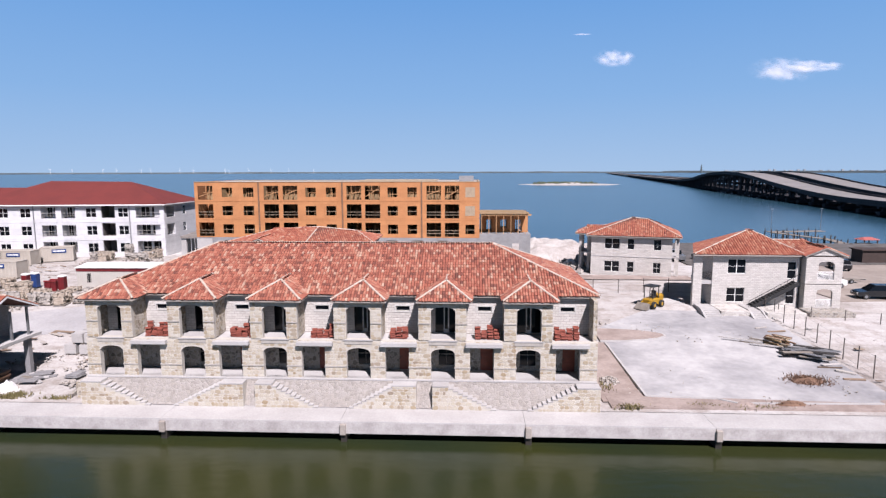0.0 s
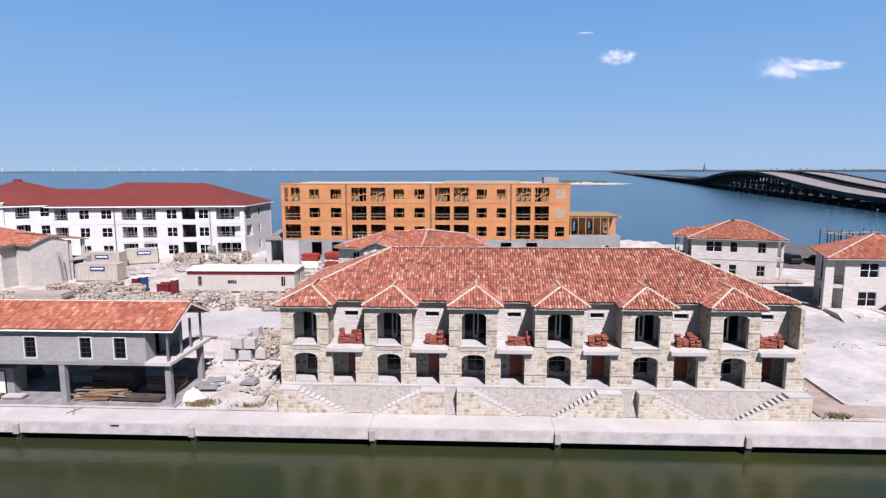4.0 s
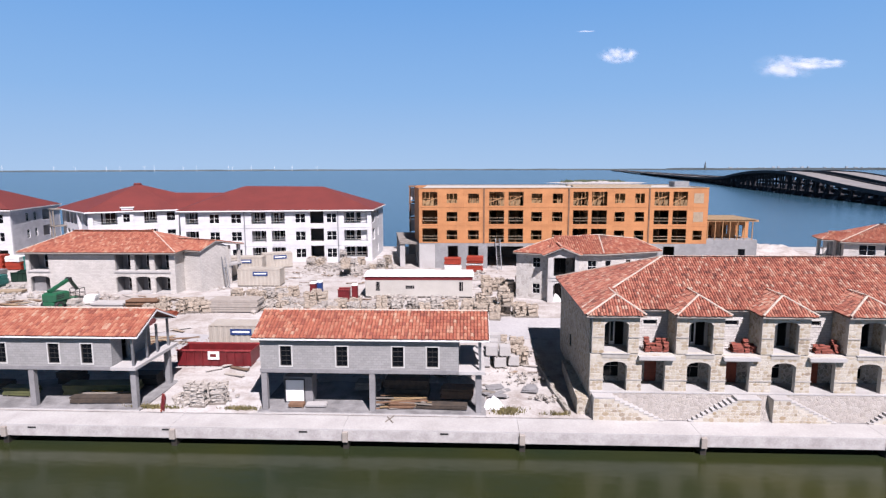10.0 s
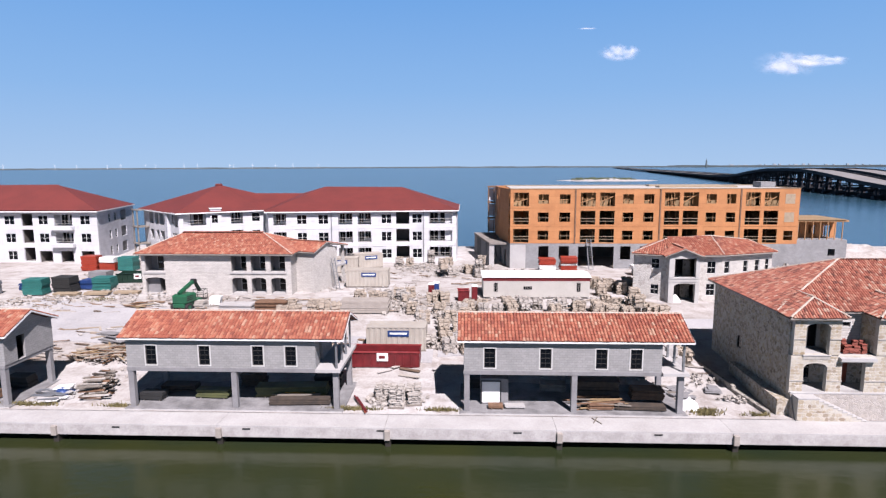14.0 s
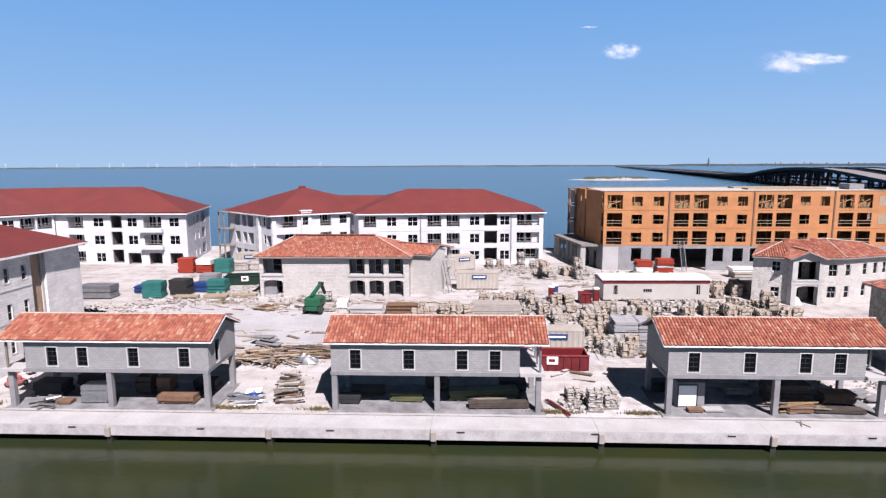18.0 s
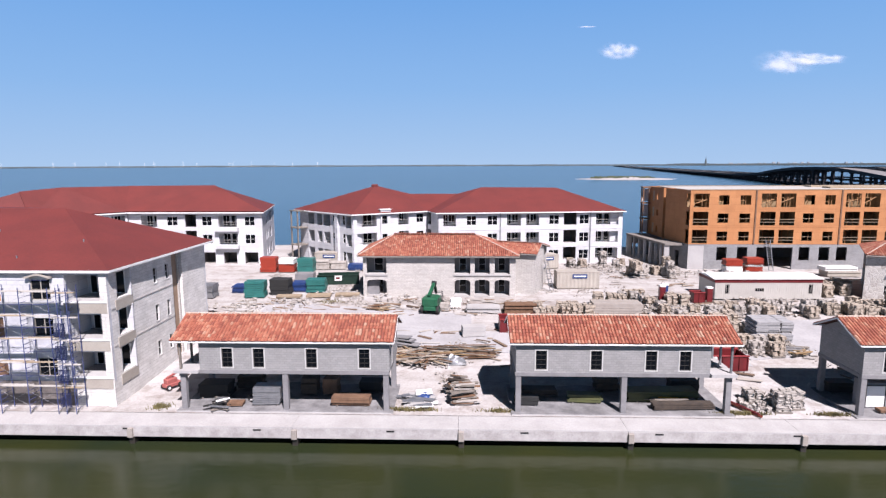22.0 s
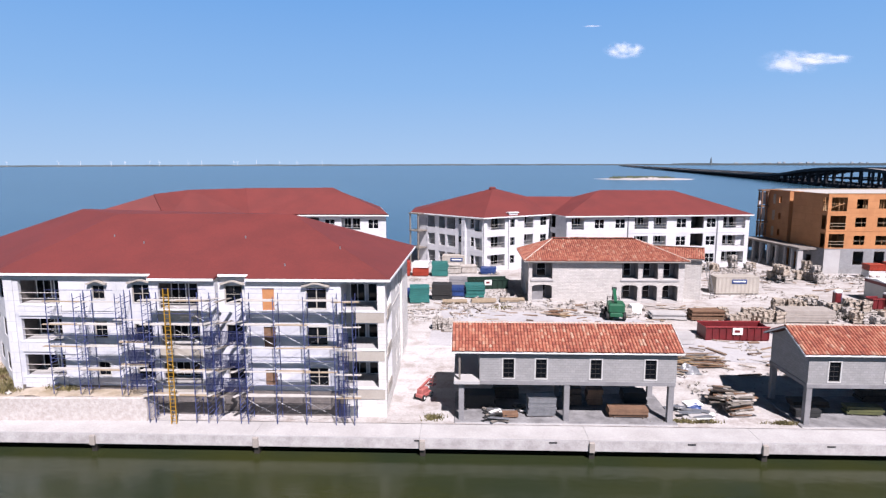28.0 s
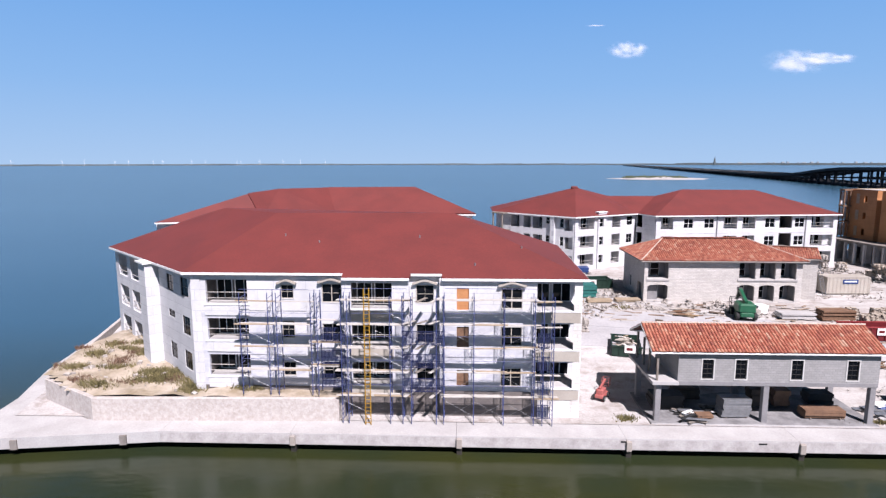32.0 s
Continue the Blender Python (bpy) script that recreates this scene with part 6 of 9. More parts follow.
    # boards: (from, to, height)
    boards = [(-144.5, -138.4, z) for z in (4.4, 6.4, 8.27, 10.2)] + [(-138.4, -136.3, z) for z in (4.78, 6.8, 8.7)] + [(-136.1, -130.4, z) for z in (2.6, 4.65, 6.6, 8.5, 10.5)] + [(-127.8, -120.2, z) for z in (2.6, 4.65, 6.65, 8.55, 10.55)] + [(-120.4, -118.5, z) for z in (2.5, 4.5, 6.5, 8.4, 10.45)]
    for xa, xb, z in boards:
        n = max(1, round((xb - xa) / 2.6))
        for i in range(n):
            for q in range(3):
                if q == 2 or q == 1 and rnd.random() < 0.45:
                    continue
                dz, j = rnd.uniform(-0.02, 0.03), rnd.uniform(-0.2, 0.2)
                p = Mesh()
                p.beam((xa + (xb - xa) * i / n - 0.15 + j, y0 + back(xb) + 0.2 + 0.32 * q, z + dz), (xa + (xb - xa) * (i + 1) / n + 0.12 + j, y0 + back(xb) + 0.2 + 0.32 * q, z + rnd.uniform(-0.03, 0.05)), 0.29, 0.05)
                part("plank", p, M["pale_lumber" if rnd.random() < 0.25 else "bleached_board"], sc)
        if xb - xa > 2.2:
            m = max(1, round((xb - xa) / 2.5))
            for i in range(m):
                u0, u1 = xa + 0.4 + (xb - xa - 0.6) * i / m, xa + 0.4 + (xb - xa - 0.6) * (i + 1) / m
                for s in (0, 1):
                    if rnd.random() < 0.2:
                        continue
                    g = Mesh()
                    g.rod((u0, y0 + back(xb), z - 0.35 - 1.3 * s), (u1, y0 + back(xb), z - 1.65 + 1.3 * s), 0.009, 5)
                    part("cross_brace", g, M["galv"], sc)
            g = Mesh()
            g.rod((xa + 0.3, y0 + back(xb), z + 1.0), (xb - 0.1, y0 + back(xb), z + 1.0), 0.02, 5)
            part("guard_rail", g, M["scaffold_blue"], sc)
    # loose planks laid askew through the tower
    for k, z in enumerate((2.6, 4.6, 6.6, 8.5, 10.4)):
        for i in range(3):
            p = Mesh()
            x = -130.7 + 1.0 * i + rnd.uniform(-0.1, 0.1)
            p.beam((x, y0 - 0.25, z + 0.3 * rnd.random()), (x + 0.7, y1 - 0.1, z + 0.1), 0.29, 0.05)
            part("plank", p, M["weathered" if i == 1 else "bleached_board"], sc)
    # close-barred guard panels on the tower and at both ends
    for xa, xb, tops in ((-130.9, -127.6, (4.6, 6.6, 8.5)), (-137.6, -135.5, (4.6, 6.6, 8.5)), (-120.15, -119.2, (2.5, 4.5, 6.5, 8.4))):
        for z in tops:
            g = Mesh()
            ya = y0 - 0.03 + back((xa + xb) / 2)
            n = int((xb - xa) / 0.11)
            for i in range(n):
                x = xa + (xb - xa) * i / n
                g.box(x, ya, z - 1.5, x + 0.05, ya + 0.03, z - 0.4)
            for q in (z - 1.5, z - 0.95, z - 0.4):
                g.box(xa, ya - 0.01, q - 0.05, xb, ya - 0.001, q)
            part("guard_panel", g, M["navy"], sc)
    ld = thing("ladder", "yellow fibreglass ladder tied to the scaffold", "ladder", m=pose(-133.9, 40.75, 0.28))
    for dx in (0, 0.42):
        r = Mesh()
        r.beam((dx, 0, 0), (dx, 0.1, 11.3), 0.07, 0.06)
        part("rail", r, M["yellow"], ld)
    for i in range(34):
        r = Mesh()
        r.beam((0.035, 0.003 * i, 0.2 + 0.32 * i), (0.385, 0.003 * i, 0.2 + 0.32 * i), 0.04, 0.035)
        part("rung", r, M["yellow"], ld)
    # planted forecourt behind its low wall
    g = Mesh()
    gx = [-164.0 + 1.0 * i for i in range(29)]
    gy = [40.9 + 0.75 * j for j in range(26)]
    for j in range(25):
        for i in range(28):
            q = []
            for a, b in ((i, j), (i + 1, j), (i + 1, j + 1), (i, j + 1)):
                x, y = gx[a], gy[b]
                q.append((x, y, 2.1 + min(0.9, max(0, (y - 42) * 0.1)) + 0.35 * noise.noise((x * 0.4, y * 0.4, 2))))
            cx, cy = gx[i] + 0.5, gy[j] + 0.4
            if cy > 41.6 and cy - 45.6 > -(cx + 163.4) * 0.72 and cx > -164.2 - (cy - 45) * 0.24 and (cx < -136.2):
                g.face(*q)
    solid("forecourt_bank", g, M["bank_earth"], "sandy bank behind the low quay wall", "ground", kind="structure")
    rw = thing("quay_wall", "low pale rubble wall along the forecourt", "wall", kind="structure")
    for a, b in (((-156.5, 40.72), (-136.2, 41.3)), ((-163.4, 44.8), (-156.5, 40.72)), ((-170.5, 72.0), (-163.4, 44.8))):
        L, an = math.hypot(b[0] - a[0], b[1] - a[1]), math.degrees(math.atan2(b[1] - a[1], b[0] - a[0]))
        s = Mesh(pose(a[0], a[1], 0.1, 0, 0, an))
        s.bevel_box(0, 0, 0, L, 0.4, 2.12, 0.04)
        part("wall_length", s, M["quay_rubble"], rw)
    e = Mesh()
    e.box(-136.2, 41.702, 0.1, -135.85, 42.56, 2.2)
    part("wall_length", e, M["quay_rubble"], rw)


make_corner_block()


# ---- smaller stone houses ----
def house_wall(parent, m, L, H, wins=(), opens=(), mat="limestone", frame_mat="white", T=0.3, lining=True):
    w = Mesh(m)
    w.wall(L, H, T, [tuple(o) for o in wins] + [tuple(o) for o in opens])
    part("wall", w, M[mat], parent)
    for o in wins:
        window(parent, m @ pose(o[0], 0, o[1]), o[2] - o[0], o[3] - o[1], 2 if o[2] - o[0] > 1 else 1, 2, frame_mat)
    if lining:
        for o in opens:
            b = Mesh(m @ pose(o[0], 0, o[1]))
            w2, h2, D = o[2] - o[0], o[3] - o[1], 2.0
            b.box(-0.2, D, -0.1, w2 + 0.2, D + 0.15, h2 + 0.1)
            b.box(-0.2, T + 0.01, -0.1, -0.05, D - 0.004, h2 + 0.1)
            b.box(w2 + 0.05, T + 0.01, -0.1, w2 + 0.2, D - 0.004, h2 + 0.1)
            b.box(-0.04, T + 0.01, h2 + 0.02, w2 + 0.04, D - 0.004, h2 + 0.1)
            part("porch_lining", b, M["grey_concrete"], parent)
            f = Mesh(m @ pose(o[0], 0, o[1]))
            f.box(-0.04, -0.06, -0.2, w2 + 0.04, D - 0.004, -0.004)
            part("porch_floor", f, M["concrete"], parent)
            window(parent, m @ pose(o[0] + w2 * 0.3, D - 0.13, o[1] + 0.1), w2 * 0.45, min(2.0, h2 - 0.3), 1, 2, "white")


def make_grey_house():
    h = thing("stone_house", "pale limestone block house with arched porches and clay tile roof", "house", "stone houses")
    x0, x1, yf, yb, base, ev = -101.1, -79.7, 77.0, 87.5, 1.95, 7.95
    lo = [(0.5, 0.25, 3.3, 2.55, 0.3)] + [(a, 0.25, b, 2.55, 0.3) for a, b in ((12.9, 15.1), (15.7, 17.8), (18.5, 20.6))]
    up = [(0.5, 3.35, 3.3, 5.6)] + [(a, 3.35, b, 5.6) for a, b in ((12.9, 15.1), (15.7, 17.8), (18.5, 20.6))]
    house_wall(h, side(x0, yf, base), x1 - x0, ev - base, (), lo + up)
    house_wall(h, side(x0, yb - 0.3, base, -90), yb - yf - 0.61, ev - base, [(3, 1, 4, 2.6)], [(7, 0.3, 9.2, 2.5)])
    house_wall(h, side(x1, yf + 0.31, base, 90), 5.0, ev - base, lining=False)
    house_wall(h, side(x1, yb, base, 180), x1 - x0, ev - base)
    for a, b in ((0.3, 3.5), (12.7, 20.8)):
        l = Mesh(side(x0, yf, base))
        l.box(a, -0.12, 3.1, b, -0.004, 3.34)
        part("ledge", l, M["concrete"], h)
    # turned east wing with its gable
    m = pose(-79.75, 79.7, base, 0, 0, -20)
    house_wall(h, m, 3.2, ev - base)
    house_wall(h, m @ side(3.2, 0.31, 0, 90), 5.2, ev - base)
    g = Mesh(m @ side(3.2, 0.0, ev - base, 90))
    g.add([(0, 0, 0), (5.5, 0, 0), (2.75, 0, 1.1), (0, 0.3, 0), (5.5, 0.3, 0), (2.75, 0.3, 1.1)], [(0, 1, 2), (5, 4, 3), (0, 3, 4, 1), (1, 4, 5, 2), (2, 5, 3, 0)])
    part("gable", g, M["limestone"], h)
    for y in (5.8, 7.9):
        c = Mesh(m)
        c.box(2.6, y, 0, 3.0, y + 0.4, ev - base)
        part("column", c, M["limestone"], h)
    f = Mesh(m)
    f.box(0, 5.55, 2.9, 3.1, 8.4, 3.2)
    part("porch_floor", f, M["concrete"], h)
    zr = 10.25
    A, B, C, D = (x0 - 0.7, yf - 0.7, ev), (x1 + 0.5, yf - 0.7, ev), (x1 + 0.5, yb + 0.6, ev), (x0 - 0.7, yb + 0.6, ev)
    R0, R1 = (-97.2, 82.2, zr), (-85.2, 82.2, zr)
    w0, w1, w2, w3 = (m @ Vector(p) for p in ((-0.8, -0.4, ev - base), (3.5, -0.4, ev - base), (3.5, 2.75, ev - base + 1.15), (-5.2, 2.75, ev - base + 1.15)))
    w4, w5 = m @ Vector((3.5, 8.6, ev - base)), m @ Vector((-3.2, 8.6, ev - base))
    tiled_roof(h, [[A, B, R1, R0], [B, C, R1], [C, D, R0, R1], [D, A, R0], [w0, w1, w2, w3], [w4, w5, w3, w2]], [(A, R0), (B, R1), (R0, R1), (D, R0), (C, R1), (w2, w3)], 0.3, 0.42, [(A, B), (D, A), (B, C), (w0, w1), (w1, w2), (w4, w2)], "trim", "tile_even")
    ld = thing("ladder", "pale ladder leaning on the house porch", "ladder", m=pose(-74.2, 81.0, 2.0))
    for dx in (0, 0.5):
        r = Mesh()
        r.beam((dx, 0, 0), (dx - 0.9, 0.8, 4.6), 0.1, 0.06)
        part("rail", r, M["galv"], ld)
    for i in range(11):
        t = (i + 0.5) / 11.5
        r = Mesh()
        r.beam((-0.9 * t, 0.8 * t, 4.6 * t), (0.5 - 0.9 * t, 0.8 * t, 4.6 * t), 0.07, 0.05)
        part("rung", r, M["galv"], ld)


def make_right_houses():
    # the farther one
    h = thing("stone_house", "pale limestone house with corner porches and orange tile roof", "house", "stone houses")
    x0, x1, yf, yb, base, ev = 18.5, 30.1, 88.6, 97.5, 1.9, 8.1
    wn = [(2.0, 4.15, 4.2, 5.75), (5.3, 4.15, 6.3, 5.75), (9.0, 4.15, 10.1, 5.75), (2.0, 0.7, 4.2, 2.3), (5.3, 0.7, 6.3, 2.3), (9.0, 0.7, 10.1, 2.3)]
    house_wall(h, side(x0, yf, base), x1 - x0, ev - base, wn)
    house_wall(h, side(x1, yf + 0.31, base, 90), yb - yf - 0.6, ev - base, (), [(0.5, 0.2, 2.5, 2.6), (0.5, 3.3, 2.5, 5.7)])
    house_wall(h, side(x0, yb - 0.3, base, -90), yb - yf - 0.6, ev - base, (), [(3.5, 0.2, 5.0, 2.6), (5.8, 0.2, 7.4, 2.6), (3.5, 3.3, 5.0, 5.7), (5.8, 3.3, 7.4, 5.7)])
    house_wall(h, side(x1, yb, base, 180), x1 - x0, ev - base)
    for px in (16.45, 17.7):
        for py in (91.0, 94.5):
            c = Mesh()
            c.box(px, py, base, px + 0.45, py + 0.45, ev)
            part("column", c, M["limestone"], h)
    for z in (base, base + 3.1):
        f = Mesh()
        f.box(16.4, 90.9, z, x0 - 0.01, 95.1, z + 0.2)
        part("porch_floor", f, M["concrete"], h)
    for py in (yf + 0.8, yf + 5.4):
        c = Mesh()
        c.box(30.75, py, base, 31.1, py + 0.35, ev)
        part("column", c, M["limestone"], h)
    f = Mesh()
    f.box(x1 + 0.01, yf + 0.7, base + 3.0, 31.15, yf + 6, base + 3.2)
    part("porch_floor", f, M["concrete"], h)
    lb = Mesh()
    lb.box(x0 - 0.04, yf - 0.06, base + 3.0, x1 + 0.04, yf - 0.004, base + 3.12)
    part("ledge", lb, M["concrete"], h)
    A, B, C, D = (x0 - 0.7, yf - 0.6, ev), (x1 + 1.25, yf - 0.6, ev), (x1 + 1.25, yb + 0.6, ev), (x0 - 0.7, yb + 0.6, ev)
    R0, R1 = (24.3, 93.0, 10.5), (26.6, 93.0, 10.3)
    P0, P1, P2, P3 = (15.9, 90.3, ev), (20.5, 90.3, ev), (20.5, 93.0, 9.2), (17.6, 93.0, 9.0)
    P4 = (15.9, 95.8, ev)
    tiled_roof(h, [[A, B, R1, R0], [B, C, R1], [C, D, R0, R1], [D, A, R0], [P0, P1, P2, P3], [P4, P0, P3], [(20.5, 95.8, ev), P4, P3, P2]], [(A, R0), (B, R1), (R0, R1), (P0, P3), (P3, P2)], 0.3, 0.42, [(A, B), (P0, P1), (P4, P0), (B, C)], "trim", "tile_even")
    h.matrix_basis = pose(18.6, 89.9, 0, 0, 0, -16) @ pose(-18.5, -88.6, 0)
    # the nearer one with its steel stair
    h = thing("stone_house", "pale limestone house with black steel stair and orange tile roof", "house", "stone houses")
    x0, x1, yf, yb, base, ev = 28.5, 38.2, 69.0, 78.0, 1.7, 8.15
    wn = [(1.7, 4.15, 3.75, 5.85), (1.7, 0.75, 3.75, 2.45), (8.4, 0.6, 9.4, 2.5), (8.4, 3.6, 9.4, 5.6)]
    house_wall(h, side(x0, yf, base), x1 - x0, ev - base, wn)
    house_wall(h, side(x0, yf + 3.8, base, -90), 3.49, ev - base)
    house_wall(h, side(x1, yb, base, 180), x1 - 30.4, ev - base)
    # corner porch with a slanting end
    c = Mesh()
    c.box(26.35, yf + 0.05, base - 0.5, 27.35, yf + 0.6, ev)
    part("column", c, M["limestone"], h)
    m = side(28.35, yf + 6.0, base, -70)
    w = Mesh(m)
    w.wall(5.6, ev - base, 0.3, [(1.4, 0.1, 4.2, 2.6, 0.3), (1.4, 3.5, 4.2, 5.9)])
    part("end_wall", w, M["limestone"], h)
    w = Mesh()
    w.box(27.9, yf + 3.81, base, x0 + 2.0, yf + 4.1, ev)
    part("porch_back", w, M["limestone"], h)
    d = Mesh()
    d.box(27.95, yf + 3.74, base + 0.1, 28.45, yf + 3.806, base + 2.2)
    d.box(27.95, yf + 3.74, base + 3.4, 28.45, yf + 3.806, base + 5.5)
    part("porch_door", d, M["dark_metal"], h)
    w = Mesh(side(30.3, yb - 0.3, base, -96))
    w.wall(yb - yf - 4.6, ev - base, 0.3)
    part("wall", w, M["limestone"], h)
    for z in (base - 0.3, base + 2.85):
        f = Mesh()
        f.box(27.36, yf + 0.1, z, x0 - 0.01, yf + 3.8, z + 0.42)
        part("porch_floor", f, M["concrete"], h)
    for i in range(9):
        r = Mesh()
        r.box(27.42 + 0.12 * i, yf + 0.2, base + 3.28, 27.45 + 0.12 * i, yf + 0.23, base + 4.2)
        part("baluster", r, M["dark_metal"], h)
    r = Mesh()
    r.box(27.37, yf + 0.19, base + 4.2, x0 - 0.01, yf + 0.24, base + 4.26)
    part("handrail", r, M["dark_metal"], h)
    # right porch tower with arches
    for z in (0, 3.2):
        house_wall(h, side(x1 + 0.3, yf - 0.9, base + z), 4.0, 3.1, (), [(1.3, 0.5, 3.1, 2.6, 0.35)], lining=False)
        for i in range(14):
            r = Mesh(side(x1 + 0.3, yf - 0.9, base + z))
            r.box(1.35 + 0.13 * i, 0.1, 0.5, 1.4 + 0.13 * i, 0.14, 1.35)
            part("baluster", r, M["white"], h)
        r = Mesh(side(x1 + 0.3, yf - 0.9, base + z))
        r.box(1.3, 0.09, 1.35, 3.1, 0.15, 1.42)
        part("handrail", r, M["white"], h)
        f = Mesh()
        f.box(x1 + 0.3, yf - 0.59, base + z - 0.2, x1 + 4.3, yf + 6, base + z - 0.01)
        part("porch_floor", f, M["concrete"], h)
    for sx in (x1 + 0.302, x1 + 4.0):
        for ya, yz in ((yf - 0.598, yf + 0.2), (yf + 4, yf + 5.996)):
            w = Mesh()
            w.box(sx, ya, base, sx + 0.298, yz, ev)
            part("pier", w, M["limestone"], h)
    w = Mesh()
    w.box(x1 + 0.05, yf + 6.0, base, x1 + 4.3, yf + 6.3, ev)
    part("wall", w, M["limestone"], h)
    g = Mesh(side(x1 + 0.1, yf - 0.9, ev))
    g.add([(0, 0, 0), (4.4, 0, 0), (2.2, 0, 0.9), (0, 0.3, 0), (4.4, 0.3, 0), (2.2, 0.3, 0.9)], [(0, 1, 2), (5, 4, 3), (0, 3, 4, 1), (1, 4, 5, 2), (2, 5, 3, 0)])
    part("gable", g, M["limestone"], h)
    A, B, C, D = (26.1, yf - 0.6, ev), (x1 + 0.4, yf - 0.6, ev), (x1 + 0.4, yb + 0.6, ev), (29.4, yb + 0.6, ev)
    R0, R1 = (33.7, 73.0, 10.5), (34.3, 73.0, 10.48)
    L0, L1, L2, L3, L4 = (34.5, yf - 0.58, ev), (42.6, yf - 0.58, ev), (42.6, 77.0, ev), (40.3, 72.8, 9.4), (34.5, 72.8, 9.4)
    q = (x1 + 2.3, yf - 1.1, ev + 1.0), (x1 + 2.3, 73.5, ev + 1.0)
    tiled_roof(h, [[A, B, R1, R0], [B, C, R1], [C, D, R0, R1], [D, A, R0], [(x1 + 0.0, yf + 6, ev), (x1 + 0.0, yf - 1.1, ev), q[0], q[1]], [(x1 + 4.7, yf - 1.1, ev), (x1 + 4.7, yf + 6, ev), q[1], q[0]], [L0, L1, L3, L4], [L1, L2, L3]], [(A, R0), (R0, R1), (B, R1), q, (L3, L4)], 0.3, 0.42, [(A, B), ((x1, yf - 1.1, ev), q[0]), ((x1 + 4.7, yf - 1.1, ev), q[0])], "trim", "tile_even")
    st = thing("steel_stair", "black steel outside stair climbing along the house wall", "stair")
    xa, xb, za, zb2 = 32.3, 37.7, 1.75, 5.0
    for y in (67.7, 68.8):
        s = Mesh()
        s.beam((xa, y, za + 0.1), (xb, y, zb2), 0.08, 0.42)
        part("stringer", s, M["dark_metal"], st)
    n = 17
    for i in range(n):
        t = (i + 0.5) / n
        s = Mesh()
        x, z = xa + (xb - xa) * t, za + (zb2 - za) * t + 0.12
        s.box(x - 0.16, 67.7, z - 0.05, x + 0.16, 68.8, z + 0.02)
        part("tread", s, M["dark_metal"], st)
    for i in range(9):
        t = i / 8
        x, z = xa + (xb - xa) * t, za + (zb2 - za) * t
        s = Mesh()
        s.rod((x, 67.7, z), (x, 67.7, z + 1.1), 0.025, 5)
        part("baluster", s, M["dark_metal"], st)
    s = Mesh()
    s.beam((xa, 67.7, za + 1.1), (xb, 67.7, zb2 + 1.1), 0.05)
    part("handrail", s, M["dark_metal"], st)
    turn = pose(28.5, 69.1, 0, 0, 0, -2) @ pose(-28.5, -69.0, 0)
    h.matrix_basis, st.matrix_basis = turn, turn
    for q, mt in (((38.0, 65.6, 0.9, 42.9, 68.05, 2.1), "shade_grey_stone"), ((28.3, 65.2, 0.7, 31.4, 68.97, 2.2), "house_rubble"), ((33.05, 64.7, 0.7, 37.2, 68.97, 2.2), "house_rubble")):
        tw = Mesh()
        tw.bevel_box(*q, 0.03)
        part("terrace_wall", tw, M[mt], h)
    for i in range(5):
        s = Mesh()
        s.box(31.65, 64.2 + 0.35 * i, 0.8, 32.78, 68.97, 1.68 + 0.12 * i)
        part("terrace_step", s, M["concrete"], h)
    for x in (26.25, 31.42, 32.8):
        s = Mesh(pose(x, 64.2, 0.9) @ Matrix(((0, 0, 1, 0), (1, 0, 0, 0), (0, 1, 0, 0), (0, 0, 0, 1))))
        s.prism([(0, 0), (2.3, 0), (2.3, 1.4), (1.6, 1.4), (0, 0.75)], 0.0, 0.22)
        part("stair_cheek", s, M["concrete"], h)
    # entry steps
    st = thing("entry_steps", "pale concrete entry steps beside stacked block", "steps")
    for i in range(4):
        s = Mesh()
        s.box(26.5, 65.6 - 0.35 * i, 0.8, 28.2, 66.0 - 0.35 * i + 2.9 * (i == 0), 2.2 - 0.13 * i)
        part("step", s, M["concrete"], st)
    st.matrix_basis = turn


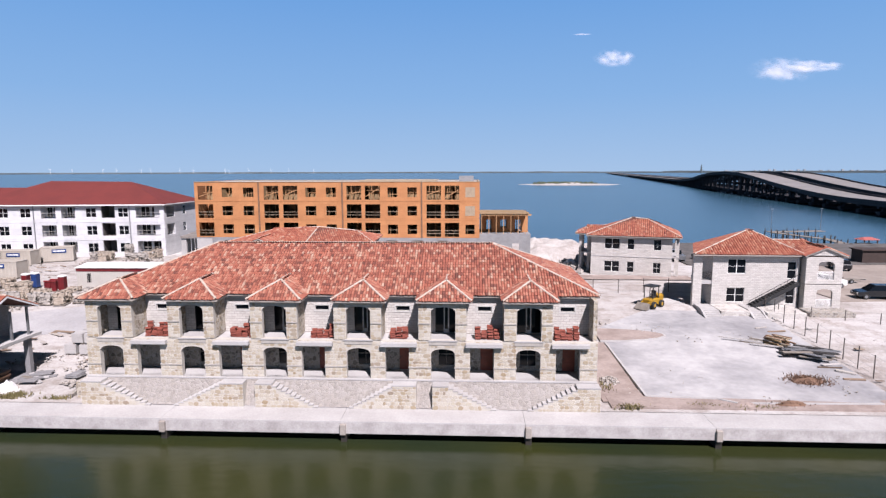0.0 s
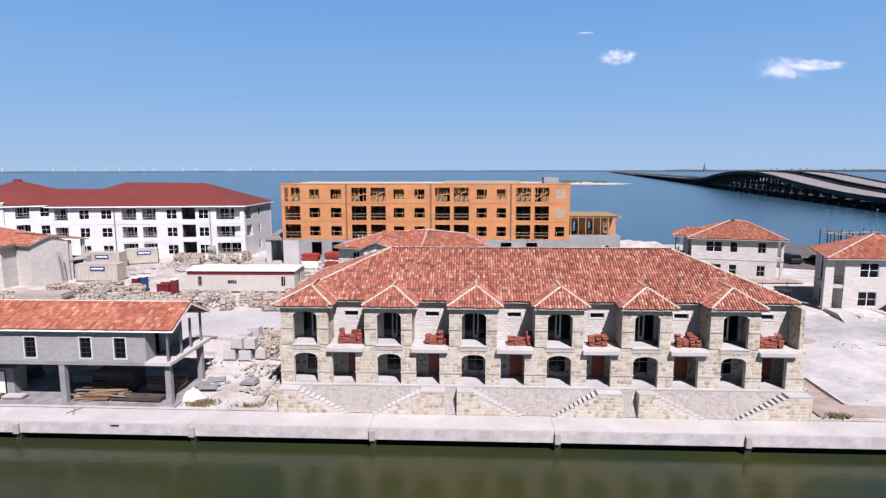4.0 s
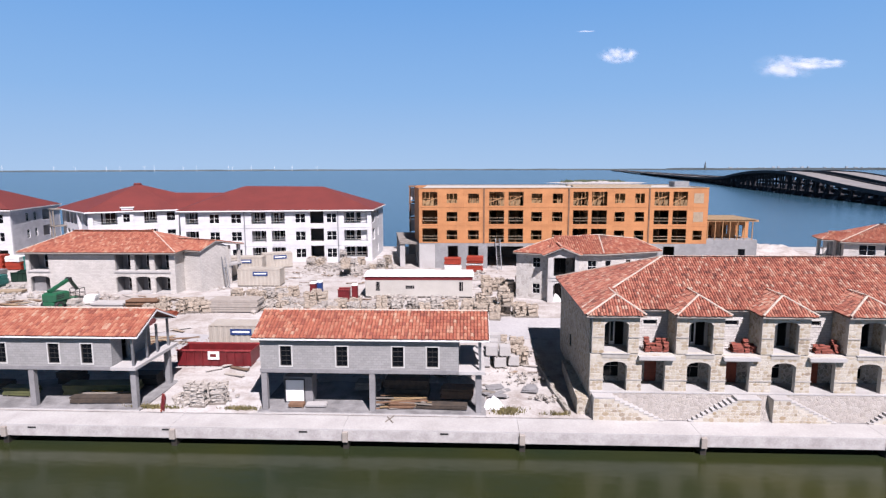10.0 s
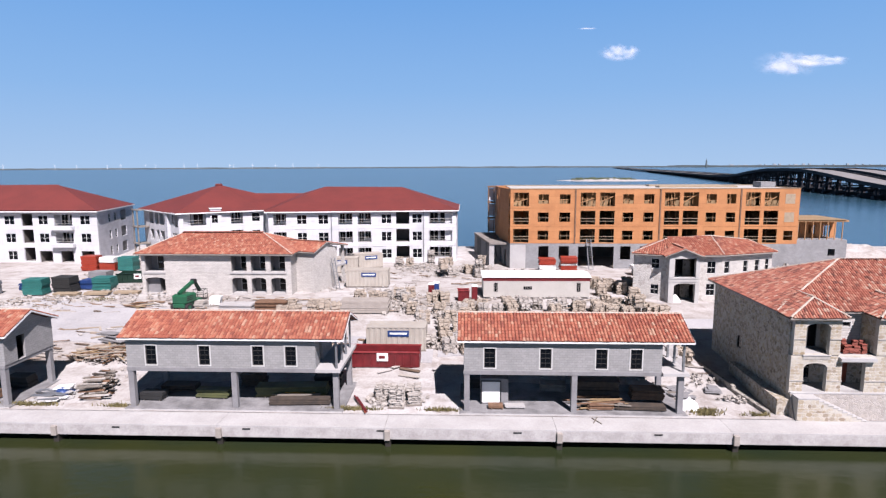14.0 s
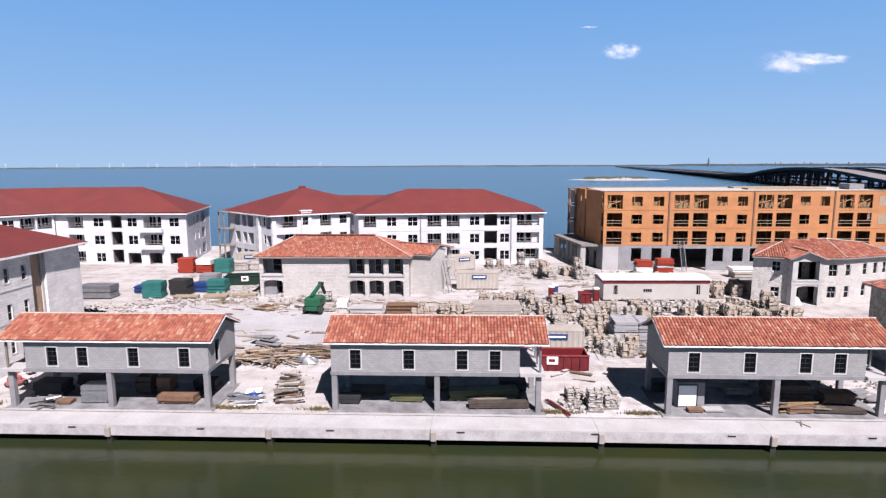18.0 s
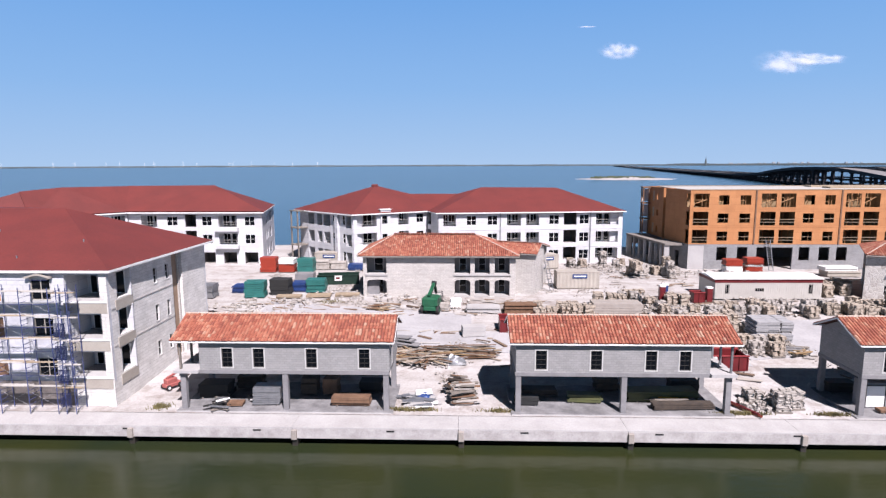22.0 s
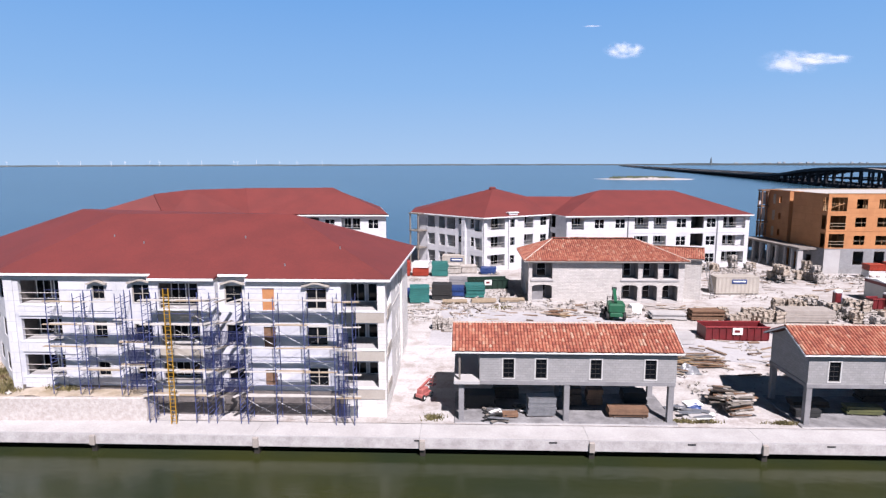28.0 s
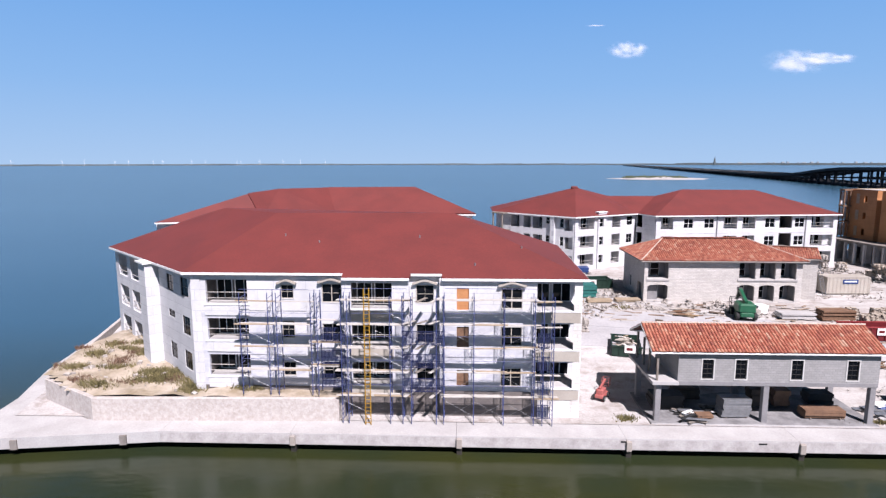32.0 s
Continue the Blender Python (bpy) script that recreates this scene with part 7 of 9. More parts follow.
def make_house_behind():
    h = thing("stone_house", "pale rubble stone house with arched entry porch and clay tile roof", "house", "stone houses")
    base, ev = 1.9, 8.25
    H = ev - base
    # splayed front either side of the entry tower
    left = side(-32.5, 76.25, base, -23.2)
    house_wall(h, left, 4.2, H, [(2.25, 4.45, 3.3, 5.8), (2.25, 0.95, 3.3, 2.3)], mat="house_rubble")
    house_wall(h, side(-24.9, 74.62, base), 3.4, H, [(1.55, 3.85, 2.7, 5.5), (1.55, 0.9, 2.7, 2.5)], mat="house_rubble")
    m = side(-21.5, 74.6, base, 21.6)
    house_wall(h, m, 8.7, H, [(0.5, 3.85, 1.4, 5.45), (3.7, 3.85, 4.5, 5.4), (5.7, 3.85, 6.5, 5.4), (7.5, 3.85, 8.2, 5.4), (0.5, 0.9, 1.4, 2.5), (3.7, 0.9, 4.5, 2.5)])
    e = m @ Vector((8.7, 0, 0))
    for wm, L in ((side(e.x, e.y + 0.1, base, 90), 8.0), (side(-26.4, 85.4, base, -123.6), 10.9), (side(e.x, 86.0, base, 180), 12.9)):
        w = Mesh(wm)
        w.wall(L, H, 0.3)
        part("wall", w, M["house_rubble"], h)
    # entry tower: arched doorway below, square balcony opening above
    tw = side(-28.65, 73.6, base)
    house_wall(h, tw, 3.95, H, (), [(0.75, 0.1, 3.75, 2.75, 0.35), (0.75, 3.55, 3.75, 6.0)], "trim_white", lining=False)
    for x, y1 in ((-28.65, 74.6), (-24.98, 74.61)):
        w = Mesh()
        w.box(x, 73.905, base, x + 0.28, y1, ev)
        part("cheek", w, M["house_rubble"], h)
    for z in (base + 0.02, base + 3.1):
        f = Mesh()
        f.box(-28.36, 73.92, z - 0.15, -25.0, 76.6, z + 0.08)
        part("porch_floor", f, M["concrete"], h)
    bk = Mesh(side(-28.4, 76.3, base))
    bk.wall(3.5, H, 0.2, [(1.1, 0.1, 2.3, 2.3), (1.0, 3.3, 2.5, 5.5)])
    part("porch_back", bk, M["shade_grey_stone"], h)
    for q in ((1.1, 0.1, 1.2, 2.2), (1.0, 3.3, 1.5, 2.2)):
        window(h, side(-28.4, 76.3, base) @ pose(q[0], 0, q[1]), q[2], q[3], 2, 1, "bronze")
    for z in (2.95, 3.35):
        b = Mesh(tw)
        b.box(-0.06, -0.08, z, 4.01, -0.004, z + 0.14)
        part("ledge", b, M["trim_white"], h)
    for x in (0.0, 3.45):
        for z in (0.0, 3.5):
            b = Mesh(tw)
            b.box(x, -0.1, z + 0.05, x + 0.5, -0.004, z + 2.88)
            part("pilaster", b, M["trim_white"], h)
    ze = ev + 0.07
    A, B, C, D = (-33.0, 75.6, ze), (-21.4, 74.0, ze), (e.x + 0.5, e.y - 0.5, ze), (e.x + 0.5, 86.5, ze)
    A2, E_ = (-28.9, 74.0, ze), (-26.8, 86.5, ze)
    R0, R1, R2 = (-27.0, 79.6, 9.8), (-20.9, 80.0, 10.12), (-15.6, 80.6, 9.55)
    ga, gb, gt = (-29.4, 73.0, ze), (-24.4, 73.0, ze), (-26.9, 73.0, ze + 1.0)
    gk = (-26.9, 77.4, ze + 1.0)
    tiled_roof(h, [[A, A2, R0], [A2, B, R1, R0], [B, C, R2, R1], [C, D, R2], [D, E_, R0, R1, R2], [E_, A, R0], [gb, (-24.4, 75.2, ze), gk, gt], [(-29.4, 75.2, ze), ga, gt, gk]], [(A, R0), (R0, R1), (R1, R2), (C, R2), (B, R1), (gt, gk)], 0.3, 0.42, [(A, A2), (A2, B), (B, C), (E_, A), (ga, gt), (gb, gt)], "trim", "tile_even")
    g = Mesh(side(-28.65, 73.6, ev))
    g.add([(0, 0, 0), (3.95, 0, 0), (1.95, 0, 0.78), (0, 0.3, 0), (3.95, 0.3, 0), (1.95, 0.3, 0.78)], [(0, 1, 2), (5, 4, 3), (0, 3, 4, 1), (1, 4, 5, 2), (2, 5, 3, 0)])
    part("gable", g, M["trim_white"], h)


make_grey_house()
make_right_houses()
make_house_behind()


# ---- paving, kerbs and earth on the site ----
def drape(name, poly, dz, mat, label, category="ground", step=1.0):
    """A thin sheet laid over the rising ground; poly is convex."""
    ys = [p[1] for p in poly]
    cuts = sorted({min(ys), max(ys), *ys, *[min(ys) + step * k for k in range(int((max(ys) - min(ys)) / step) + 1)]})

    def span(y):
        hits = []
        for (xa, ya), (xb, yb) in zip(poly, poly[1:] + poly[:1]):
            if ya != yb and min(ya, yb) <= y <= max(ya, yb):
                hits.append(xa + (xb - xa) * (y - ya) / (yb - ya))
        return min(hits), max(hits)
    s = Mesh()
    for y0, y1 in zip(cuts, cuts[1:]):
        (a, b), (c, d) = span(y0 + 1e-6), span(y1 - 1e-6)
        z0, z1 = ground_z(0, y0) + dz, ground_z(0, y1) + dz
        s.face((a, y0, z0), (b, y0, z0), (d, y1, z1), (c, y1, z1))
        s.face((a, y0, z0 - 0.3), (a, y0, z0), (c, y1, z1), (c, y1, z1 - 0.3))
        s.face((b, y0, z0), (b, y0, z0 - 0.3), (d, y1, z1 - 0.3), (d, y1, z1))
    return solid(name, s, M[mat], label, category, kind="structure")


def kerb(pts, label="low concrete kerb along the parking lot"):
    k = Mesh()
    for (xa, ya), (xb, yb) in zip(pts, pts[1:]):
        k.beam((xa, ya, ground_z(xa, ya) + 0.1), (xb, yb, ground_z(xb, yb) + 0.1), 0.18, 0.24)
    solid("kerb", k, M["concrete"], label, "kerb", kind="structure")


drape("parking_lot", [(13.8, 44.2), (19.0, 43.9), (20.2, 43.0), (33.0, 43.4), (33.0, 66.5), (20.5, 67.5), (13.3, 60.5)], 0.09, "lot", "pale scraped concrete parking lot", "pavement")
drape("road", [(12, 59.8), (12, 66.5), (-47, 66.5), (-58, 61), (-58, 54), (-30.5, 60)], 0.09, "road", "grey compacted lane behind the cottages", "road")
drape("road", [(-58.5, 52.5), (-58.5, 58.5), (-114, 66), (-114, 59.5)], 0.09, "road", "grey compacted lane behind the cottages", "road")
drape("road", [(-86, 68.0), (-86, 61.8), (-113, 66), (-113, 73.0)], 0.12, "road", "grey compacted lane behind the cottages", "road")
drape("dirt_strip", [(10.2, 43.0), (13.6, 43.0), (13.2, 56.4), (10.2, 56.4)], 0.1, "dirt", "bare brown dirt strip beside the lot")
drape("dirt_strip", [(10.6, 41.9), (33, 42.1), (33, 43.3), (19.2, 44.0), (13.8, 44.2), (10.6, 44.2)], 0.13, "dirt", "bare brown dirt along the quay")
drape("dirt_strip", [(31.2, 42.0), (60, 42.1), (60, 45.5), (36, 46.0), (31.2, 44.0)], 0.1, "dirt", "bare brown dirt along the quay")
isl = [(12.9, 56.6)] + [(12.9 + 6.9 * math.sin(radians(a)), 58.5 - 1.9 * math.cos(radians(a))) for a in range(20, 161, 20)] + [(12.9, 60.4)]
drape("planting_island", isl, 0.2, "dirt", "bare brown planting island with a kerb", step=0.4)
kerb(isl)
kerb([(13.3, 56.2), (13.75, 44.1), (19.0, 43.8), (20.3, 42.9), (31.0, 43.2)])
drape("dirt_yard", [(45.0, 71.5), (78.0, 74.0), (78.0, 104.0), (50.0, 104.0), (44.0, 84.0)], 0.1, "tan_ground", "trodden tan ground behind the stone house")
drape("garden_bed", [(15, 84.6), (32.5, 84.6), (32.5, 88.0), (15, 88.0)], 0.16, "dirt", "brown earth bed before the stone house")


# ---- repeated site things ----
def rock_mesh(seed, mat):
    """A rough quarried block: a jittered box with cut corners."""
    rnd = random.Random(seed)
    m = Mesh()
    pts = []
    for z in (-0.5, 0.5):
        for x, y in ((-1, -1), (1, -1), (1, 1), (-1, 1)):
            cut = rnd.uniform(0.06, 0.22)
            for a, b in (((1 - 2 * cut), 1), (1, (1 - 2 * cut))) if x * y > 0 else ((1, (1 - 2 * cut)), ((1 - 2 * cut), 1)):
                pts.append((x * a * 0.5 * rnd.uniform(0.86, 1.05), y * b * 0.5 * rnd.uniform(0.86, 1.05), z * rnd.uniform(0.8, 1.08)))
    m.add(pts, [tuple(range(7, -1, -1)), tuple(range(8, 16))] + [(i, (i + 1) % 8, 8 + (i + 1) % 8, 8 + i) for i in range(8)])
    return m.data("stone", M[mat])


ROCKS = {mat: [rock_mesh(k, mat) for k in range(6)] for mat in ("rock", "rock_pale")}


def make_pallet(parent, w=1.2, d=1.1):
    for y in (0, d / 2 - 0.06, d - 0.12):
        r = Mesh()
        r.box(0, y, 0, w, y + 0.12, 0.1)
        part("runner", r, M["weathered"], parent)
    r = Mesh()
    r.box(0.01, 0, 0.104, w - 0.02, d, 0.13)
    part("pallet_deck", r, M["weathered"], parent)


def make_stone_stack(mat, seed, w=1.45, d=1.3, h=1.35, course=(0.26, 0.5), tilt=10, label="stack of rough buff building stone on a pallet"):
    rnd = random.Random(seed)
    s = thing("stone_stack", label, "stone", "stone pallets")
    make_pallet(s, w, d)
    z = 0.13
    while z < h:
        t = rnd.uniform(*course)
        cols = rnd.choice((1, 2, 2, 2))
        for i in range(cols):
            for j in range(2):
                sx, sy = w / cols * rnd.uniform(0.8, 1.0), d / 2 * rnd.uniform(0.8, 1.0)
                q = rnd.random() < 0.5
                if q:
                    sx, sy = sy, sx
                m = Matrix.Translation((w * (i + 0.5) / cols + rnd.uniform(-0.06, 0.06), d * (j + 0.5) / 2 + rnd.uniform(-0.06, 0.06), z + t / 2)) @ pose(0, 0, 0, rnd.uniform(-tilt, tilt), rnd.uniform(-tilt, tilt), 90 * q + rnd.uniform(-12, 12)) @ Matrix.Diagonal((sx, sy, t * 1.04, 1))
                part("stone", rnd.choice(ROCKS[mat]), None, s, "", m)
        z += t * 0.97
    return s


STACKS = [make_stone_stack("rock_pale", 1, h=1.25), make_stone_stack("rock", 2), make_stone_stack("rock", 3, h=1.15), make_stone_stack("rock", 4, h=1.5), make_stone_stack("rock_pale", 5), make_stone_stack("rock", 6, h=1.3)]
STACK_H = [max(max((c.matrix_basis @ v.co).z for v in c.data.vertices) for c in s.children) - 0.1 for s in STACKS]
first = {k: 0 for k in range(6)}
STACK_RND = random.Random(21)


def put_stack(kind, x, y, z=None, turn=None):
    if -61.9 < x < -58.5 and 73.0 < y < 77.2 or -57.6 < x < -53.0 and 72.0 < y < 75.2:
        return
    z = ground_z(x, y) + 0.02 if z is None else z
    m = pose(x, y, z, 0, 0, STACK_RND.uniform(-12, 12) + STACK_RND.choice((0, 90, 180)) if turn is None else turn)
    if not first[kind]:
        first[kind] = 1
        STACKS[kind].matrix_basis = m
    else:
        copy_thing(STACKS[kind], m)


def stack_field(xa, xb, ya, yb, kinds, sx=1.6, sy=1.65, skip=0.12, double=0.00):
    y = ya
    while y <= yb:
        x = xa + STACK_RND.uniform(0, 0.5)
        while x <= xb:
            if STACK_RND.random() > skip:
                k = STACK_RND.choice(kinds)
                put_stack(k, x, y + STACK_RND.uniform(-0.25, 0.25))
                if STACK_RND.random() < double:
                    put_stack(STACK_RND.choice(kinds), x, y, ground_z(x, y) + STACK_H[k])
            x += sx + STACK_RND.uniform(0, 0.3)
        y += sy


stack_field(-54.0, -39.0, 68.2, 71.5, (0, 1, 2), skip=0.1, double=0.02)
stack_field(-38.5, -31.0, 66.6, 70.2, (1, 3, 1), sx=1.4, skip=0.05, double=0.09)
stack_field(-65.5, -57.0, 71.8, 75.5, (0, 1, 2), skip=0.2, double=0.03)
stack_field(-61.5, -54.5, 64.0, 69.0, (0, 0, 2), skip=0.25, double=0.01)
stack_field(-58.5, -53.2, 56.2, 62.5, (0, 1, 2), skip=0.25, double=0.06)
stack_field(-58.5, -51.0, 91.5, 95.5, (0, 1), sx=1.8, skip=0.2, double=0.15)
stack_field(-67.0, -57.5, 100.5, 103.0, (0, 2), sx=1.8, skip=0.1, double=0.09)
stack_field(-77.2, -71.8, 67.2, 69.0, (1, 1, 2), sx=1.4, skip=0.0, double=0.03)
stack_field(-35.8, -31.5, 78.5, 84.0, (1, 3), skip=0.1, double=0.15)
stack_field(-35.2, -32.2, 52.0, 58.5, (0, 1), sx=1.45, skip=0.12, double=0.07)
def loose_rocks(name, label, spots, mat="rock_pale", seed=3):
    rnd = random.Random(seed)
    g = Mesh()
    for x, y, spread, n, size in spots:
        for _ in range(n):
            a, r = rnd.uniform(0, 6.28), spread * rnd.random() ** 0.7
            s = size * rnd.uniform(0.4, 1.3)
            px, py = x + r * math.cos(a), y + 0.7 * r * math.sin(a)
            m = pose(px, py, ground_z(px, py) + s * 0.22 + 0.06 + max(0, (1 - r / spread)) * size * rnd.uniform(0.3, 1.5), rnd.uniform(-20, 20), rnd.uniform(-20, 20), rnd.uniform(0, 360)) @ Matrix.Diagonal((s, s * rnd.uniform(0.6, 1), s * rnd.uniform(0.45, 0.8), 1))
            k = len(g.v)
            src = ROCKS[mat][rnd.randrange(6)]
            g.v += [tuple(m @ v.co) for v in src.vertices]
            g.f += [tuple(k + i for i in f.vertices) for f in src.polygons]
    solid(name, g, M[mat], label, "rubble", kind="stuff")


loose_rocks("rubble", "loose pale limestone rubble scattered over the site", [(-57, 66, 4, 90, 0.5), (-63, 70, 5, 110, 0.45), (-34.0, 49, 2.2, 40, 0.25), (-32.6, 45, 1.4, 30, 0.25), (-69, 71, 4, 60, 0.4), (-47, 73, 8, 90, 0.45), (-55, 57, 4, 80, 0.5), (-61, 44.5, 3, 60, 0.35), (-104, 80, 6, 60, 0.4), (-98, 74.8, 7, 70, 0.35), (-62, 98, 7, 80, 0.5), (-43, 93, 8, 60, 0.5), (-112, 72, 6, 60, 0.4), (11.5, 47, 0.9, 30, 0.4), (-121, 70, 3, 40, 0.3), (10, 96, 12, 90, 0.8), (0, 95, 12, 60, 0.7), (-90, 73.5, 5, 50, 0.4), (-144, 48, 8, 70, 0.25), (-158, 52, 6, 60, 0.3), (-32.8, 55, 0.9, 20, 0.3)])


for k, (x, y, w, d, turn) in enumerate(((-62.9, 44.2, 1.5, 1.3, 4), (-61.5, 42.4, 1.35, 1.5, -3), (-60.0, 42.9, 1.3, 1.4, 8))):
    make_stone_stack("rock_pale", 40 + k, w, d, 1.45 if k else 1.05, (0.13, 0.26), 4, "stack of pale flat building stone on a pallet").matrix_basis = pose(x, y, ground_z(x, y) + 0.02, 0, 0, turn)
loose_rocks("rock_heap", "loose pale stones fallen beside the pallets", [(-62.0, 43.6, 1.2, 30, 0.3), (-60.6, 44.4, 1.0, 20, 0.3)], "rock_pale", 31)
yard = random.Random(77)
loose_rocks("gravel_litter", "small broken stone strewn about the yard", [(yard.uniform(-118, -34), yard.uniform(67, 98), yard.uniform(1.5, 4.0), yard.randint(14, 40), yard.uniform(0.12, 0.26)) for _ in range(70)] + [(yard.uniform(-100, -34), yard.uniform(49, 60), yard.uniform(1.0, 3.0), yard.randint(8, 24), yard.uniform(0.1, 0.22)) for _ in range(40)] + [(yard.uniform(14, 46), yard.uniform(43, 66), yard.uniform(1.0, 3.0), yard.randint(6, 16), yard.uniform(0.08, 0.18)) for _ in range(24)], "rock_pale", 12)


def litter(label, zones, seed):
    """Thin offcuts and scraps lying flat where they fell."""
    rnd = random.Random(seed)
    g = Mesh()
    for xa, xb, ya, yb, n in zones:
        for _ in range(n):
            x, y = rnd.uniform(xa, xb), rnd.uniform(ya, yb)
            g.m = pose(x, y, ground_z(x, y) + 0.12, rnd.uniform(-4, 4), rnd.uniform(-4, 4), rnd.gauss(0, 25))
            l, w = rnd.uniform(0.4, 2.4), rnd.uniform(0.08, 0.4)
            g.box(-l / 2, -w / 2, 0, l / 2, w / 2, rnd.uniform(0.03, 0.12))
    solid("scrap_litter", g, M["scrap"], label, "debris", kind="stuff")


litter("thin scraps of board and sheet lying about the yard", [(-118, -36, 67.5, 75, 190), (-104, -66, 52, 62, 120), (-75, -36, 84, 97, 70), (30, 46, 46, 64, 24), (-64, -33, 49, 58, 50)], 5)


def make_boards(x, y, n, L, w, t, mats, spread=0.6, turn=0, tiers=3, seed=1, label="loose heap of weathered boards and framing offcuts", name="board_heap", wild=8):
    rnd = random.Random(seed)
    b = thing(name, label, "lumber", "lumber and debris", pose(x, y, ground_z(x, y) + 0.08, 0, 0, turn))
    for i in range(n):
        l = L * rnd.uniform(0.5, 1.0)
        bm_ = Mesh()
        bm_.box(-l / 2, -w / 2, 0, l / 2, w / 2, t)
        part("board", bm_, M[rnd.choice(mats)], b, "", pose(rnd.uniform(-spread, spread) * L * 0.4, rnd.uniform(-1, 1) * spread * 1.6, (i % tiers) * t * 1.6 + rnd.uniform(0, 0.05), rnd.uniform(-3, 3), rnd.uniform(-3, 3), rnd.gauss(0, wild)))
    return b


def make_stackpile(x, y, L, W, H, mat, layers, turn=0, label="", name="lumber_stack", category="lumber", z=None):
    """A strapped bundle: layered sheets or boards on bearers."""
    b = thing(name, label, category, "stacked materials", pose(x, y, ground_z(x, y) + 0.06 if z is None else z, 0, 0, turn))
    rnd = random.Random(int(abs(x * 10)))
    for q in (0.12, 0.85):
        r = Mesh()
        r.box(L * q, 0, 0, L * q + 0.1, W, 0.1)
        part("bearer", r, M["weathered"], b)
    for i in range(layers):
        z0, z1 = 0.1 + (H - 0.1) * i / layers, 0.1 + (H - 0.1) * (i + 1) / layers
        o, p = rnd.uniform(-0.1, 0.1), rnd.uniform(-0.09, 0.09)
        s = Mesh()
        s.box(o, p, z0 + 0.01, L + o, W + p, z1 - 0.012)
        part("layer", s, M[mat], b)
    return b


# lumber, sheets and bundles about the yard
make_stackpile(-81.8, 68.2, 4.0, 1.6, 1.3, "brown_board", 6, 0, "layered stack of brown boards on bearers")
make_stackpile(-86.6, 68.6, 4.2, 1.8, 0.8, "concrete", 3, 0, "low stack of pale precast slabs", "slab_stack", "slabs")
make_stackpile(-70.8, 67.6, 6.0, 2.4, 1.6, "trim", 5, 0, "wide stack of weathered timber")
make_stackpile(-80.0, 65.8, 5.5, 1.2, 0.5, "door_wood", 2, 0, "low stack of reddish boards")
make_stackpile(-88.6, 70.4, 1.4, 1.2, 1.2, "white", 3, 6, "wrapped white bundle of goods", "wrapped_bundle", "bundle")
make_stackpile(-90.2, 69.3, 1.3, 1.2, 1.0, "rock_pale", 3, -8, "pale bundle of cut stone", "stone_bundle", "stone")
put_stack(4, -112.6, 63.9)
put_stack(5, -66.6, 73.4)
put_stack(3, -68.4, 73.0)
put_stack(0, -111.2, 64.6)
make_stackpile(-87.0, 59.8, 2.6, 1.4, 1.2, "concrete", 2, 8, "wrapped pale bundle standing on the lane", "wrapped_bundle", "bundle")
for x, y, mat, H, z, lab in ((-122.0, 94.8, "orange_paint", 2.6, None, "bright orange covered material bundle"), (-118.9, 95.0, "orange_paint", 1.4, None, "bright orange covered material bundle"), (-118.9, 95.0, "white", 1.0, 3.48, "white wrapped bundle on an orange one"), (-115.6, 95.0, "teal", 2.4, None, "teal wrapped material bundle"), (-117.6, 75.4, "teal", 2.3, None, "teal wrapped material bundle"), (-114.6, 77.3, "rubber", 2.3, None, "black tarpaulin covered bundle"), (-112.2, 79.5, "blue", 1.4, None, "blue wrapped material bundle"), (-109.8, 78.9, "teal", 1.9, None, "teal wrapped material bundle"), (-120.6, 78.6, "blue", 1.1, None, "blue wrapped material bundle"), (-112.3, 82.0, "grey_concrete", 2.2, None, "grey covered material bundle"), (-113.4, 97.5, "rock_pale", 1.6, None, "pale wrapped material bundle"), (-110.5, 98.0, "rock_pale", 1.3, None, "pale wrapped material bundle"), (-107.2, 97.0, "blue", 1.1, None, "blue wrapped material bundle"), (-42.9, 94.6, "white", 1.3, None, "white wrapped pallet of goods"), (-42.9, 94.6, "orange_paint", 1.1, 3.4, "pallet of orange roofing material"), (-39.2, 95.2, "orange_paint", 1.1, None, "pallet of orange roofing material"), (-39.2, 95.2, "white", 0.4, 3.14, "white wrapped pallet of goods"), (-39.2, 95.2, "orange_paint", 1.1, 3.56, "pallet of orange roofing material")):
    make_stackpile(x, y, 2.7, 2.0, H, mat, 7, STACK_RND.uniform(-5, 5), lab, "material_bundle", "bundle", z)
make_stackpile(-27.6, 92.2, 5.4, 2.4, 0.95, "cream", 3, 0, "low yellowish stack of insulation boards", "insulation_stack", "insulation")
make_stackpile(-27.9, 92.3, 5.2, 2.2, 0.75, "white", 2, 1, "white wrapped insulation boards on a stack", "insulation_stack", "insulation", 2.96)
make_stackpile(-126.6, 75.0, 4.6, 2.2, 1.9, "galv", 6, 0, "grey wire and block stack", "block_stack", "blocks")
for k in range(3):
    make_stackpile(-113 + 4 * k, 75.0 + 0.6 * k, 3.4, 1.2, 0.45, "pale_lumber", 2, 4, "low stack of pale boards")
